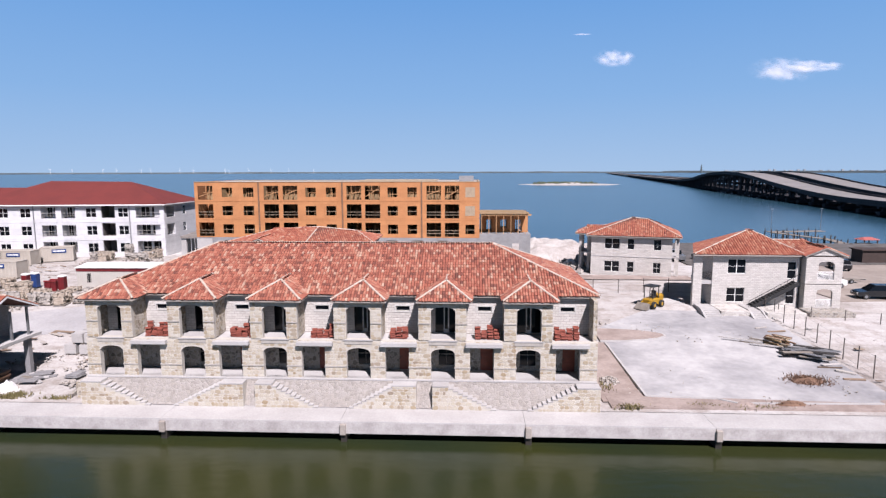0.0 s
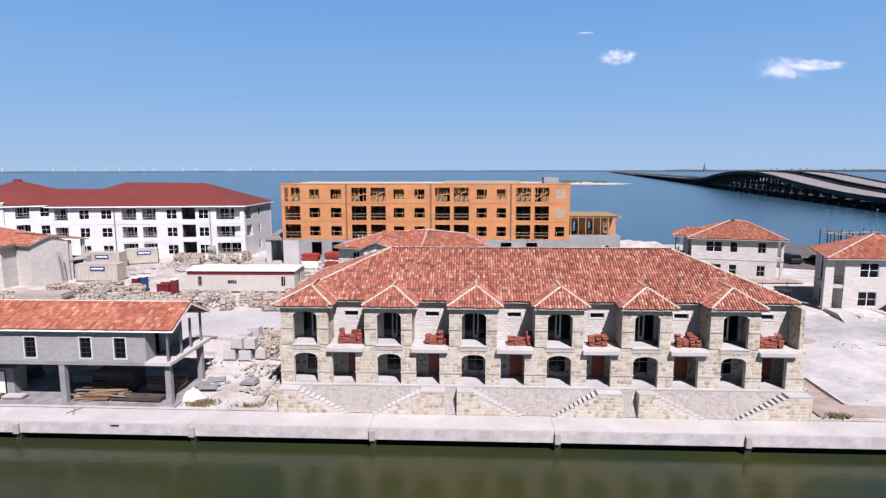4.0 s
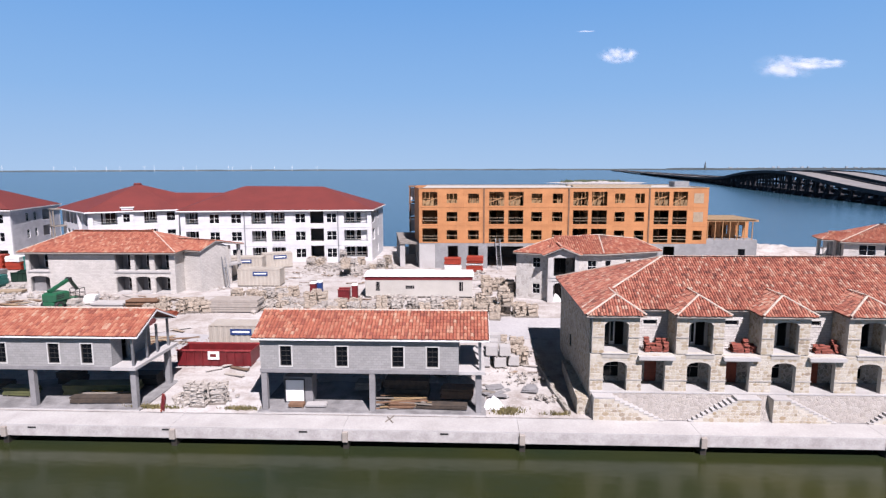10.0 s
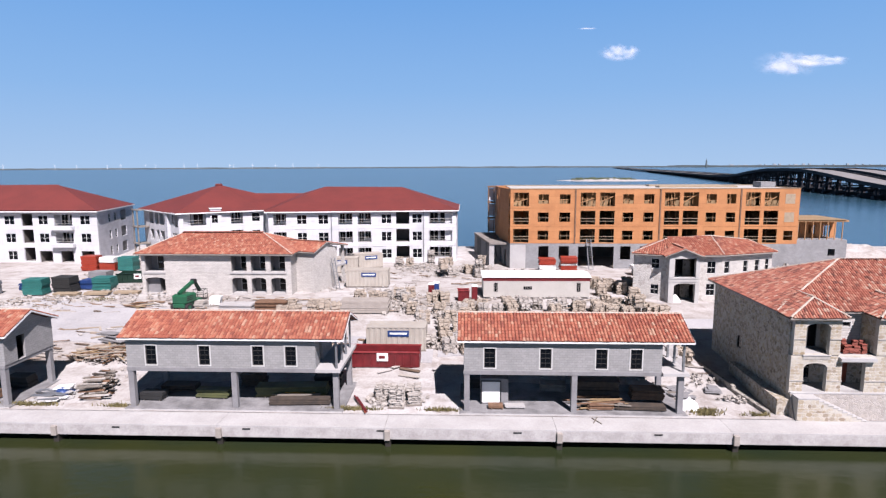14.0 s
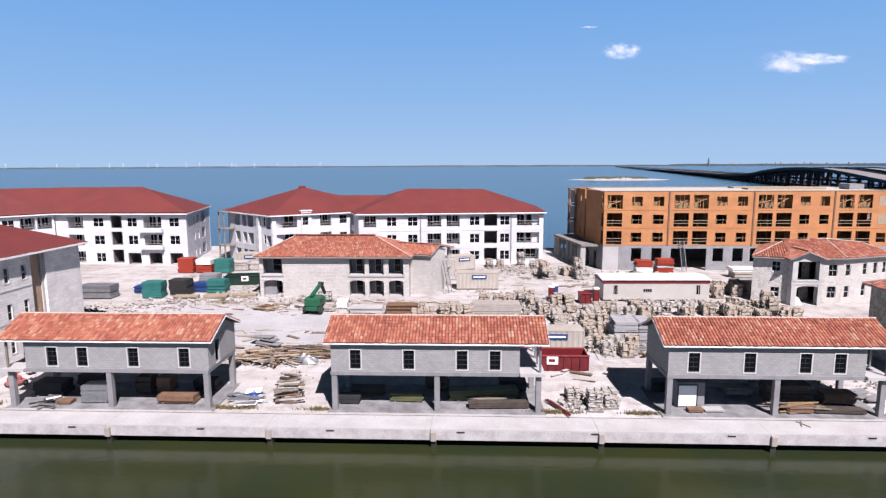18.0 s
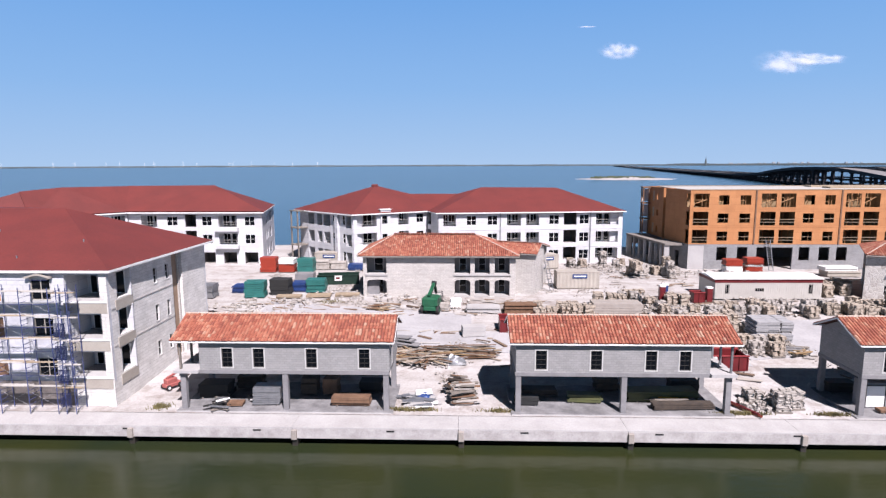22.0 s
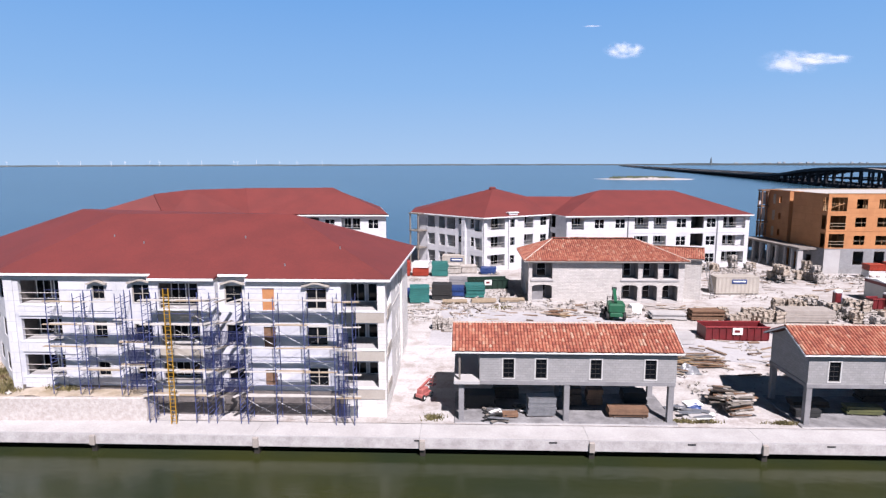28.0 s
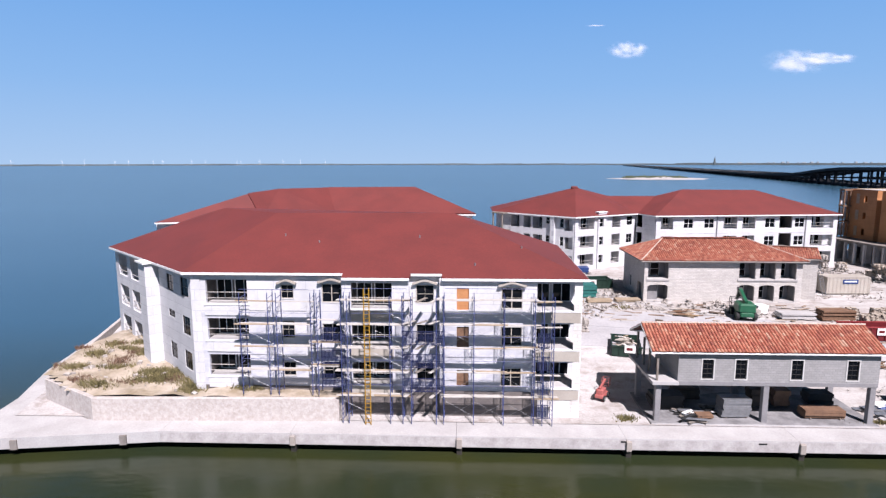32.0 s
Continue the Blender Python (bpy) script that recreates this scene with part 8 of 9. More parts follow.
# grey concrete block cubes
for x, y, z, w in [(-55.4 + 1.32 * i, 58.6 + 1.34 * j, 1.25 * k, 1.3) for i in range(3) for j in range(2) for k in range(2)] + [(-37.9, 51.6, 0, 1.1), (-36.5, 51.4, 0, 1.1), (-35.2, 52.0, 0, 1.0), (-37.8, 53.2, 0, 1.1), (-37.0, 53.0, 1.05, 1.0), (-36.3, 54.6, 0, 1.1), (-37.6, 54.8, 0, 1.0), (-37.2, 51.6, 1.05, 1.1), (-35.9, 51.6, 1.05, 1.0), (-36.4, 53.0, 0, 1.1), (-36.9, 54.7, 1.05, 1.1)]:
    make_stackpile(x, y, w, w, 1.22 if w > 1.2 else 1.0, "pale_block" if w > 1.2 else "concrete", 6 if w > 1.2 else 1, STACK_RND.uniform(-0.6, 0.6) if w > 1.2 else STACK_RND.uniform(-4, 4), "cube of grey concrete blocks on a pallet" if w > 1.2 else "pale concrete block cube", "block_cube", "blocks", None if not z else ground_z(x, y) + z + 0.06)
# debris heaps
mixw = ("brown_board", "brown_board", "pale_lumber", "weathered", "lumber", "rock")
make_boards(-92.0, 53.6, 70, 4.4, 0.18, 0.05, mixw, 1.15, 4, 7, 2, wild=28)
make_boards(-87.5, 55.2, 50, 5.4, 0.16, 0.05, ("brown_board", "brown_board", "lumber", "weathered", "dark_board"), 1.0, 2, 6, 3, wild=12)
make_boards(-93.2, 57.2, 6, 3.2, 1.0, 0.12, ("weathered", "grey_concrete"), 0.4, -22, 6, 4, "tilted weathered panel stack", "panel_stack", 3)
make_boards(-86.9, 43.9, 60, 2.2, 0.26, 0.1, ("rock", "weathered", "brown_board", "weathered", "rock_pale"), 0.42, 6, 11, 5, wild=9)
make_boards(-87.6, 46.3, 40, 2.0, 0.26, 0.1, ("rock", "weathered", "brown_board", "dark_board", "rock_pale"), 0.45, -6, 9, 6, wild=10)
make_boards(-90.7, 43.9, 20, 2.6, 0.5, 0.06, ("white", "concrete", "galv"), 0.8, 8, 4, 7, "loose white sheets and boards on the ground", "sheet_heap", 20)
make_boards(-90.4, 45.0, 4, 1.6, 1.0, 0.12, ("blue", "blue", "white"), 0.2, 10, 3, 8, "crumpled blue sheeting on a white heap", "sheet_heap", 10)
make_boards(-97.8, 70.3, 14, 3.0, 0.3, 0.06, mixw, 0.8, 0, 3, 9, wild=20)
make_boards(-72.5, 56.5, 26, 4.4, 0.3, 0.08, mixw, 1.0, 3, 4, 10, wild=12)
make_boards(-113.4, 84.5, 20, 3.0, 0.3, 0.08, mixw, 1.0, 0, 4, 12, wild=14)
make_boards(-52.5, 56.0, 16, 2.5, 0.3, 0.1, ("weathered", "grey_concrete", "lumber"), 0.8, 0, 3, 13, wild=25)
make_boards(-36.6, 46.2, 12, 2.0, 0.4, 0.1, ("weathered", "grey_concrete", "concrete"), 0.8, 0, 2, 14, wild=30)
make_boards(-33.6, 46.8, 3, 1.4, 1.0, 0.07, ("grey_concrete",), 0.1, -12, 3, 15, "flat grey panel lying on rubble", "panel_stack", 3)
make_boards(-63.8, 42.9, 4, 4.6, 0.1, 0.1, ("door_wood", "red_paint"), 0.08, 115, 2, 16, "long reddish timbers lying at the cottage end", "timber", 1)
make_boards(27.6, 56.6, 5, 5.0, 0.16, 0.12, ("weathered", "concrete"), 0.9, -22, 2, 17, "pale beams lying on the lot", "timber", 6)
make_boards(29.7, 56.2, 22, 2.6, 0.25, 0.09, ("brown_board", "lumber", "pale_lumber"), 0.45, -55, 6, 18, "stack of yellowish lumber on the lot")
make_boards(31.2, 53.4, 44, 3.4, 0.45, 0.06, ("galv", "dark_metal", "weathered", "galv", "bronze"), 0.8, -25, 6, 19, "heap of bent grey metal sheets", "metal_heap", 16)
make_boards(36.5, 44.5, 8, 2.6, 0.2, 0.08, ("weathered", "dark_metal"), 0.9, 30, 2, 23, wild=30)
make_boards(-118.2, 47.5, 8, 2.0, 0.2, 0.06, mixw, 0.6, 70, 2, 24, wild=25)
make_boards(12.4, 66.8, 6, 2.4, 0.2, 0.08, mixw, 0.7, 15, 2, 25, wild=20)


# ---- site vehicles, containers and cabins ----
def make_wheel(parent, x, y, z, r, w, rim="galv"):
    t = Mesh()
    n = 18
    prof = [(r * 0.55, -w / 2), (r * 0.93, -w / 2), (r, -w * 0.32), (r, w * 0.32), (r * 0.93, w / 2), (r * 0.55, w / 2)]
    for k in range(n):
        a0, a1 = 2 * math.pi * k / n, 2 * math.pi * (k + 1) / n
        for (r0, y0), (r1, y1) in zip(prof, prof[1:] + prof[:1]):
            t.face((r0 * math.cos(a0), y0, r0 * math.sin(a0)), (r1 * math.cos(a0), y1, r1 * math.sin(a0)), (r1 * math.cos(a1), y1, r1 * math.sin(a1)), (r0 * math.cos(a1), y0, r0 * math.sin(a1)))
    wh = part("wheel", t, M["rubber"], parent, "black rubber tyre", pose(x, y, z))
    d = Mesh()
    d.rod((0, -w * 0.4, 0), (0, w * 0.4, 0), r * 0.56, 12)
    part("rim", d, M[rim], wh)


def make_dumpster(x, y, turn, L, W, H, mat, label, sign=True, filled=None):
    z = ground_z(x, y) + 0.08
    d = thing("dumpster", label, "dumpster", "dumpsters", pose(x, y, z, 0, 0, turn))
    s = Mesh()
    s.wall(L, H, 0.06)
    part("side_panel", s, M[mat], d)
    s = Mesh(pose(0, W - 0.06, 0))
    s.wall(L, H, 0.06)
    part("side_panel", s, M[mat], d)
    for xx in (0, L - 0.06):
        s = Mesh()
        s.box(xx, 0.062, 0.0, xx + 0.06, W - 0.062, H)
        part("end_panel", s, M[mat], d)
    s = Mesh()
    s.box(0.062, 0.062, 0.12, L - 0.062, W - 0.062, 0.18)
    part("floor", s, M["rubber"], d)
    n = int(L / 0.75)
    for i in range(n + 1):
        r = Mesh()
        r.box(i * (L - 0.1) / n, -0.09, 0.02, i * (L - 0.1) / n + 0.1, -0.004, H - 0.08)
        part("rib", r, M[mat], d)
    t = Mesh()
    t.box(-0.06, -0.11, H + 0.003, L + 0.06, 0.07, H + 0.12)
    t.box(-0.06, W - 0.07, H + 0.003, L + 0.06, W + 0.08, H + 0.12)
    part("top_rail", t, M["sunlit_red" if mat == "red_paint" else mat], d)
    for xx in (0.4, L - 0.7):
        w = Mesh()
        w.rod((xx, 0.1, -0.02), (xx, 0.35, -0.02), 0.1, 10)
        part("roller", w, M["rubber"], d)
    if sign:
        p = Mesh()
        p.box(L * 0.42, -0.12, H * 0.45, L * 0.42 + 1.1, -0.094, H * 0.45 + 0.8)
        sg = part("sign", p, M["white"], d, "white sign with a plain red shape")
        q = Mesh()
        q.box(L * 0.42 + 0.2, -0.135, H * 0.45 + 0.25, L * 0.42 + 0.8, -0.122, H * 0.45 + 0.55)
        part("mark", q, M["red_paint"], sg)
    if filled:
        rnd = random.Random(int(L * 10))
        f = thing("debris", "mixed boards and wrapping heaped in a dumpster", "debris", m=pose(x, y, z, 0, 0, turn))
        for i in range(26):
            b = Mesh()
            l = rnd.uniform(0.6, 1.8)
            b.box(-l / 2, -0.12, 0, l / 2, 0.12, 0.06)
            part("board", b, M[rnd.choice(("pale_lumber", "white", "weathered", "cream"))], f, "", pose(rnd.uniform(0.8, L - 0.8), rnd.uniform(0.5, W - 0.5), H * rnd.uniform(0.55, 1.05), rnd.uniform(-15, 15), rnd.uniform(-15, 15), rnd.uniform(0, 180)))


make_dumpster(-66.7, 51.2, 0.5, 7.1, 2.4, 1.45, "red_paint", "long open red steel dumpster with a white sign")
make_dumpster(-82.8, 61.5, 0.5, 7.1, 2.4, 1.5, "red_paint", "long open red steel dumpster beside stacked lumber")
make_dumpster(-109.6, 84.6, 8, 6.4, 2.4, 1.35, "dark_green", "dark green open dumpster among wrapped bundles")
make_dumpster(-110.4, 56.4, -12, 3.0, 4.4, 1.0, "dark_green", "dark green open dumpster full of boards", True, True)


def make_container(x, y, L, turn, label, doors=False):
    z = ground_z(x, y) + 0.08
    c = thing("storage_container", label, "container", "storage containers", pose(x, y, z, 0, 0, turn))
    W, H = 2.44, 2.55
    for y0, s in ((0, -1), (W, 1)):
        m = Mesh()
        n = int(L / 0.28)
        wave = []
        for i in range(n):
            d = 0.04 * s if i % 2 else 0
            wave += [(L * (i + 0.1) / n, y0 + d), (L * (i + 0.9) / n, y0 + d)]
        wave = [(0, y0 - 0.05 * s)] + wave + [(L, y0 - 0.05 * s)]
        m.prism(wave if s < 0 else wave[::-1], 0.15, H - 0.1)
        part("side_panel", m, M["cream"], c)
    for x0 in (0, L - 0.05):
        m = Mesh()
        m.box(x0, 0.06, 0.15, x0 + 0.05, W - 0.06, H - 0.1)
        part("end_panel", m, M["cream"], c)
    m = Mesh()
    m.box(-0.03, -0.05, H - 0.097, L + 0.03, W + 0.05, H)
    part("roof", m, M["cream"], c)
    m = Mesh()
    m.box(-0.03, -0.05, 0, L + 0.03, W + 0.05, 0.147)
    part("base_frame", m, M["weathered"], c)
    for x0 in (-0.05, L - 0.1):
        for y0 in (-0.07, W - 0.08):
            m = Mesh()
            m.box(x0, y0, 0.15, x0 + 0.15, y0 + 0.15, H - 0.1)
            part("corner_post", m, M["cream"], c)
    m = Mesh()
    m.box(L * 0.36, -0.09, H * 0.62, L * 0.36 + 2.2, -0.06, H * 0.62 + 0.62)
    sg = part("sign", m, M["blue"], c, "blue sign with a plain white bar")
    m = Mesh()
    m.box(L * 0.36 + 0.2, -0.1, H * 0.62 + 0.22, L * 0.36 + 2.0, -0.091, H * 0.62 + 0.42)
    part("bar", m, M["white"], sg)
    return c


make_container(-73.0, 82.3, 6.2, 1.5, "cream steel storage container with a blue sign")
make_container(-79.6, 93.6, 6.1, 4, "cream steel storage container with a blue sign")
make_container(-74.6, 97.6, 5.0, 25, "cream steel storage container seen at an angle")
make_container(-79.9, 89.2, 3.2, 0, "short cream steel storage container")
make_container(-65.4, 55.4, 6.1, 0, "cream steel storage container behind the dumpster")
make_container(-114.0, 101.0, 4.0, 0, "cream steel storage container by the apartments")


def make_trailer():
    z0 = 2.25
    t = thing("site_office_trailer", "long cream site office trailer with a dark red stripe", "trailer", m=pose(-52.8, 75.4, 0, 0, 0, 1.0))
    L, W, H = 14.4, 5.2, 2.75
    ops = [(1.4, 0.75, 1.95, 2.0), (5.4, 1.05, 6.6, 1.5), (12.6, 0.75, 13.15, 2.0)]
    for nm, m, l, oo in (("wall", side(0, 0, z0), L, ops), ("wall", side(L, 0.11, z0, 90), W - 0.22, [(2, 0.1, 2.9, 2.1)]), ("wall", side(L, W, z0, 180), L, []), ("wall", side(0, W - 0.11, z0, -90), W - 0.22, [])):
        w = Mesh(m)
        w.wall(l, H, 0.1, oo)
        part(nm, w, M["trailer_skin"], t)
    for o in ops:
        window(t, side(0, 0, z0) @ pose(o[0], -0.02, o[1]), o[2] - o[0], o[3] - o[1], 2 if o[2] - o[0] > 1 else 1, 2 if o[3] - o[1] > 1 else 1, "bronze", depth=0.1, y=0.0)
    for i in range(48):
        r = Mesh()
        r.box(0.3 * i + 0.02, -0.03, z0 + 0.05, 0.3 * i + 0.06, -0.003, z0 + H - 0.5)
        part("batten", r, M["trailer_skin"], t)
    s = Mesh()
    s.box(-0.04, -0.05, z0 + H - 0.48, L + 0.04, -0.004, z0 + H - 0.05)
    s.box(-0.05, -0.004, z0 + H - 0.48, -0.004, W, z0 + H - 0.05)
    part("stripe", s, M["red_paint"], t, "dark red stripe under the roof")
    r = Mesh()
    r.add([(-0.2, -0.2, z0 + H), (L + 0.2, -0.2, z0 + H), (L + 0.2, W + 0.2, z0 + H), (-0.2, W + 0.2, z0 + H), (-0.2, W / 2, z0 + H + 0.3), (L + 0.2, W / 2, z0 + H + 0.3)], [(0, 1, 5, 4), (2, 3, 4, 5), (0, 4, 3), (1, 2, 5), (0, 3, 2, 1)])
    part("roof", r, M["white"], t, "flat white metal roof")
    k = Mesh()
    k.box(0.3, 0.3, 1.9, L - 0.3, W - 0.3, z0)
    part("skirt", k, M["weathered"], t)


M["trailer_skin"] = plain("trailer_skin", (0.45, 0.428, 0.395), (0.4, 0.378, 0.345), 0.55, 0.5, 10.0, 0.08)
make_trailer()


def make_toilet(x, y, mat):
    t = thing("portable_toilet", "portable toilet cabin with a white roof on bare ground", "toilet", "portable toilets", pose(x, y, ground_z(x, y) + 0.08, 0, 0, STACK_RND.uniform(-4, 4)) @ Matrix.Diagonal((0.7, 0.7, 0.9, 1.0)))
    b = Mesh()
    b.bevel_box(0, 0, 0.1, 1.1, 1.1, 2.1, 0.05)
    part("cabin", b, M[mat], t)
    b = Mesh()
    b.bevel_box(0.2, -0.03, 0.2, 0.9, -0.003, 1.95, 0.01)
    part("door", b, M[mat], t)
    b = Mesh()
    b.bevel_box(-0.04, -0.04, 2.103, 1.14, 1.14, 2.32, 0.1)
    part("roof", b, M["white"], t)
    b = Mesh()
    b.box(-0.05, -0.05, 0, 1.15, 1.15, 0.097)
    part("base", b, M["rubber"], t)


for x, y, c in ((-60.3, 75.0, "red_paint"), (-59.65, 75.9, "blue"), (-54.4, 73.9, "red_paint")):
    make_toilet(x, y, c)


for x, y, l in ((-56.2, 73.8, 1.5),):
    make_dumpster(x, y, 4, l, 1.3, 1.3, "red_paint", "small red steel bin among stone pallets", False)


def make_telehandler():
    g = thing("telehandler", "small green lift with folded boom and black tyres", "loader", m=pose(-90.9, 69.6, ground_z(-90.9, 69.6) + 0.08, 0, 0, 80) @ Matrix.Diagonal((1.45, 1.2, 1.2, 1)))
    for x in (-1.05, 0.75):
        for y in (-0.85, 0.85):
            make_wheel(g, x, y, 0.42, 0.42, 0.3, "green_paint")
    b = Mesh()
    b.bevel_box(-1.5, -0.68, 0.42, 1.2, 0.68, 0.86, 0.1)
    part("chassis", b, M["green_paint"], g)
    b = Mesh()
    b.bevel_box(-1.45, -0.85, 0.9, 0.25, 0.85, 1.75, 0.16)
    cover = part("engine_cover", b, M["green_paint"], g)
    for z in (1.12, 1.32, 1.52):
        v = Mesh()
        v.box(-1.2, -0.87, z, -0.45, -0.853, z + 0.08)
        part("vent_slot", v, M["rubber"], cover)
    a = Mesh()
    a.beam((-1.2, 0.1, 1.85), (0.95, 0.1, 2.75), 0.3, 0.32)
    part("boom", a, M["green_paint"], g)
    a = Mesh()
    a.beam((0.9, 0.1, 2.9), (1.75, 0.1, 1.45), 0.24, 0.26)
    part("jib", a, M["dark_green"], g)
    a = Mesh()
    a.rod((0.93, -0.15, 2.78), (0.93, 0.35, 2.78), 0.2, 10)
    part("knuckle", a, M["dark_metal"], g)
    for x in (1.45, 2.05):
        for y in (-0.55, 0.7):
            p = Mesh()
            p.rod((x, y, 0.55), (x, y, 1.6), 0.03, 6)
            part("basket_post", p, M["dark_metal"], g)
    for z in (0.6, 1.1, 1.6):
        p = Mesh()
        for (x0, y0), (x1, y1) in (((1.45, -0.55), (2.05, -0.55)), ((2.05, -0.55), (2.05, 0.7)), ((2.05, 0.7), (1.45, 0.7)), ((1.45, 0.7), (1.45, -0.55))):
            p.rod((x0, y0, z), (x1, y1, z), 0.03, 6)
        part("basket_rail", p, M["dark_metal"], g)
    p = Mesh()
    p.box(1.43, -0.57, 0.5, 2.07, 0.72, 0.56)
    part("basket_floor", p, M["dark_metal"], g)


def make_yellow_loader():
    g = thing("compact_loader", "small yellow wheel loader with black canopy", "loader", m=pose(21.6, 68.9, 1.82, 0, 0, 222))
    for x in (-0.8, 0.8):
        for y in (-0.75, 0.75):
            make_wheel(g, x, y, 0.42, 0.42, 0.32, "yellow")
    b = Mesh()
    b.bevel_box(-1.5, -0.62, 0.4, 1.2, 0.62, 1.1, 0.12)
    part("body", b, M["yellow"], g)
    b = Mesh()
    b.bevel_box(-1.6, -0.6, 0.8, -0.5, 0.6, 1.5, 0.18)
    part("engine_cover", b, M["yellow"], g)
    for x in (-0.45, 0.75):
        for y in (-0.6, 0.52):
            p = Mesh()
            p.box(x, y, 1.1, x + 0.08, y + 0.08, 2.5)
            part("canopy_post", p, M["dark_metal"], g)
    r = Mesh()
    r.bevel_box(-0.65, -0.75, 2.503, 1.0, 0.75, 2.62, 0.05)
    part("canopy", r, M["dark_metal"], g)
    s = Mesh()
    s.bevel_box(-0.3, -0.3, 1.1, 0.25, 0.3, 1.3, 0.05)
    s.bevel_box(-0.4, -0.3, 1.25, -0.22, 0.3, 1.95, 0.05)
    part("seat", s, M["rubber"], g)
    s = Mesh()
    s.rod((0.55, 0, 1.1), (0.4, 0, 1.65), 0.04, 6)
    part("steering_column", s, M["dark_metal"], g)
    for y in (-0.5, 0.4):
        a = Mesh()
        a.beam((0.6, y, 1.0), (1.9, y, 0.5), 0.1, 0.16)
        part("arm", a, M["yellow"], g)
    k = Mesh()
    k.add([(1.8, -0.8, 0.1), (2.5, -0.8, 0.05), (1.8, -0.8, 0.75), (1.8, 0.8, 0.1), (2.5, 0.8, 0.05), (1.8, 0.8, 0.75)], [(0, 1, 4, 3), (0, 3, 5, 2), (0, 2, 1), (3, 4, 5), (1, 2, 5, 4)])
    part("bucket", k, M["weathered"], g)


def make_boom_lift():
    g = thing("boom_lift", "red boom lift folded beside the cottage deck", "lift", m=pose(-113.7, 46.6, ground_z(-113.7, 46.6) + 0.06, 0, 0, 60) @ Matrix.Scale(0.64, 4))
    for x in (-0.9, 0.9):
        for y in (-0.7, 0.7):
            make_wheel(g, x, y, 0.36, 0.36, 0.26, "white")
    b = Mesh()
    b.bevel_box(-1.2, -0.6, 0.35, 1.2, 0.6, 0.8, 0.08)
    part("chassis", b, M["lift_red"], g)
    b = Mesh()
    b.bevel_box(-1.0, -0.5, 0.803, 0.6, 0.5, 1.5, 0.1)
    part("turret", b, M["lift_red"], g)
    b = Mesh()
    b.beam((-0.8, 0, 1.6), (1.6, 0, 2.2), 0.25, 0.25)
    part("boom", b, M["lift_red"], g)
    for x in (1.6, 2.5):
        for y in (-0.5, 0.5):
            p = Mesh()
            p.rod((x, y, 1.2), (x, y, 2.3), 0.03, 6)
            part("basket_post", p, M["lift_red"], g)
    for z in (1.25, 1.8, 2.3):
        p = Mesh()
        for a, c in (((1.6, -0.5), (2.5, -0.5)), ((2.5, -0.5), (2.5, 0.5)), ((2.5, 0.5), (1.6, 0.5)), ((1.6, 0.5), (1.6, -0.5))):
            p.rod((*a, z), (*c, z), 0.03, 6)
        part("basket_rail", p, M["lift_red"], g)
    p = Mesh()
    p.box(1.58, -0.52, 1.15, 2.52, 0.52, 1.2)
    part("basket_floor", p, M["dark_metal"], g)


M["lift_red"] = plain("lift_red", (0.348, 0.105, 0.0909), (0.292, 0.0767, 0.0697), 0.6, 2.0, 12.0, 0.05)
make_telehandler()
make_yellow_loader()
make_boom_lift()


def make_car(x, y, turn, mat, label, pickup=False, L=4.7):
    c = thing("parked_car", label, "car", "parked cars", pose(x, y, ground_z(x, y) + 0.08, 0, 0, turn))
    h = L / 2
    if pickup:
        prof = [(-h, 0.4), (-h, 1.0), (-h + 0.1, 1.1), (0.0, 1.1), (h - 1.6, 1.12), (h - 0.2, 0.98), (h, 0.8), (h, 0.4)]
        roof = [(-0.5, 1.1), (-0.35, 1.78), (0.6, 1.8), (1.25, 1.12)]
    else:
        prof = [(-h, 0.4), (-h, 1.0), (-h + 0.1, 1.12), (h - 1.4, 1.1), (h - 0.2, 0.92), (h, 0.75), (h, 0.4)]
        roof = [(-h + 0.15, 1.1), (-h + 0.45, 1.68), (0.4, 1.72), (1.2, 1.1)]

    def extrude(p, w, inset=0.0):
        m = Mesh()
        n = len(p)
        m.add([(a, -w + (inset if b > 1.3 else 0), b) for a, b in p] + [(a, w - (inset if b > 1.3 else 0), b) for a, b in p], [tuple(range(n)), tuple(range(2 * n - 1, n - 1, -1))] + [((i + 1) % n, i, n + i, n + (i + 1) % n) for i in range(n)])
        return m
    part("body", extrude(prof, 0.92), M[mat], c)
    part("cabin", extrude(roof, 0.82, 0.12), M["glass"], c, "dark tinted glass")
    r = Mesh()
    r.bevel_box(roof[1][0], -0.7, roof[1][1] - 0.02, roof[2][0], 0.7, roof[2][1] + 0.04, 0.04)
    part("roof", r, M[mat], c)
    for a in (-h + 0.9, h - 0.9):
        for b in (-0.85, 0.85):
            make_wheel(c, a, b, 0.36, 0.36, 0.24)
    for b in (-0.7, 0.5):
        l = Mesh()
        l.box(h - 0.01, b, 0.65, h + 0.03, b + 0.22, 0.8)
        part("headlight", l, M["white"], c)


M["car_black"] = plain("car_black", (0.0106, 0.0116, 0.0138), (0.00795, 0.0085, 0.0106), 0.25, 2.0, 10.0, 0.02)
M["car_grey"] = plain("car_grey", (0.106, 0.111, 0.122), (0.085, 0.0901, 0.0952), 0.3, 2.0, 10.0, 0.02)
make_car(50.0, 73.2, 175, "car_black", "dark grey sport utility car on bare ground")
make_car(59.0, 95.2, 80, "car_black", "black sport utility car by the shed")
make_car(47.8, 80.0, 190, "white", "white pickup truck on bare ground", True, 5.4)
make_car(44.0, 101.5, 95, "car_black", "black car parked behind the stone house")
make_car(47.2, 103.0, 88, "car_grey", "grey car parked behind the stone house")
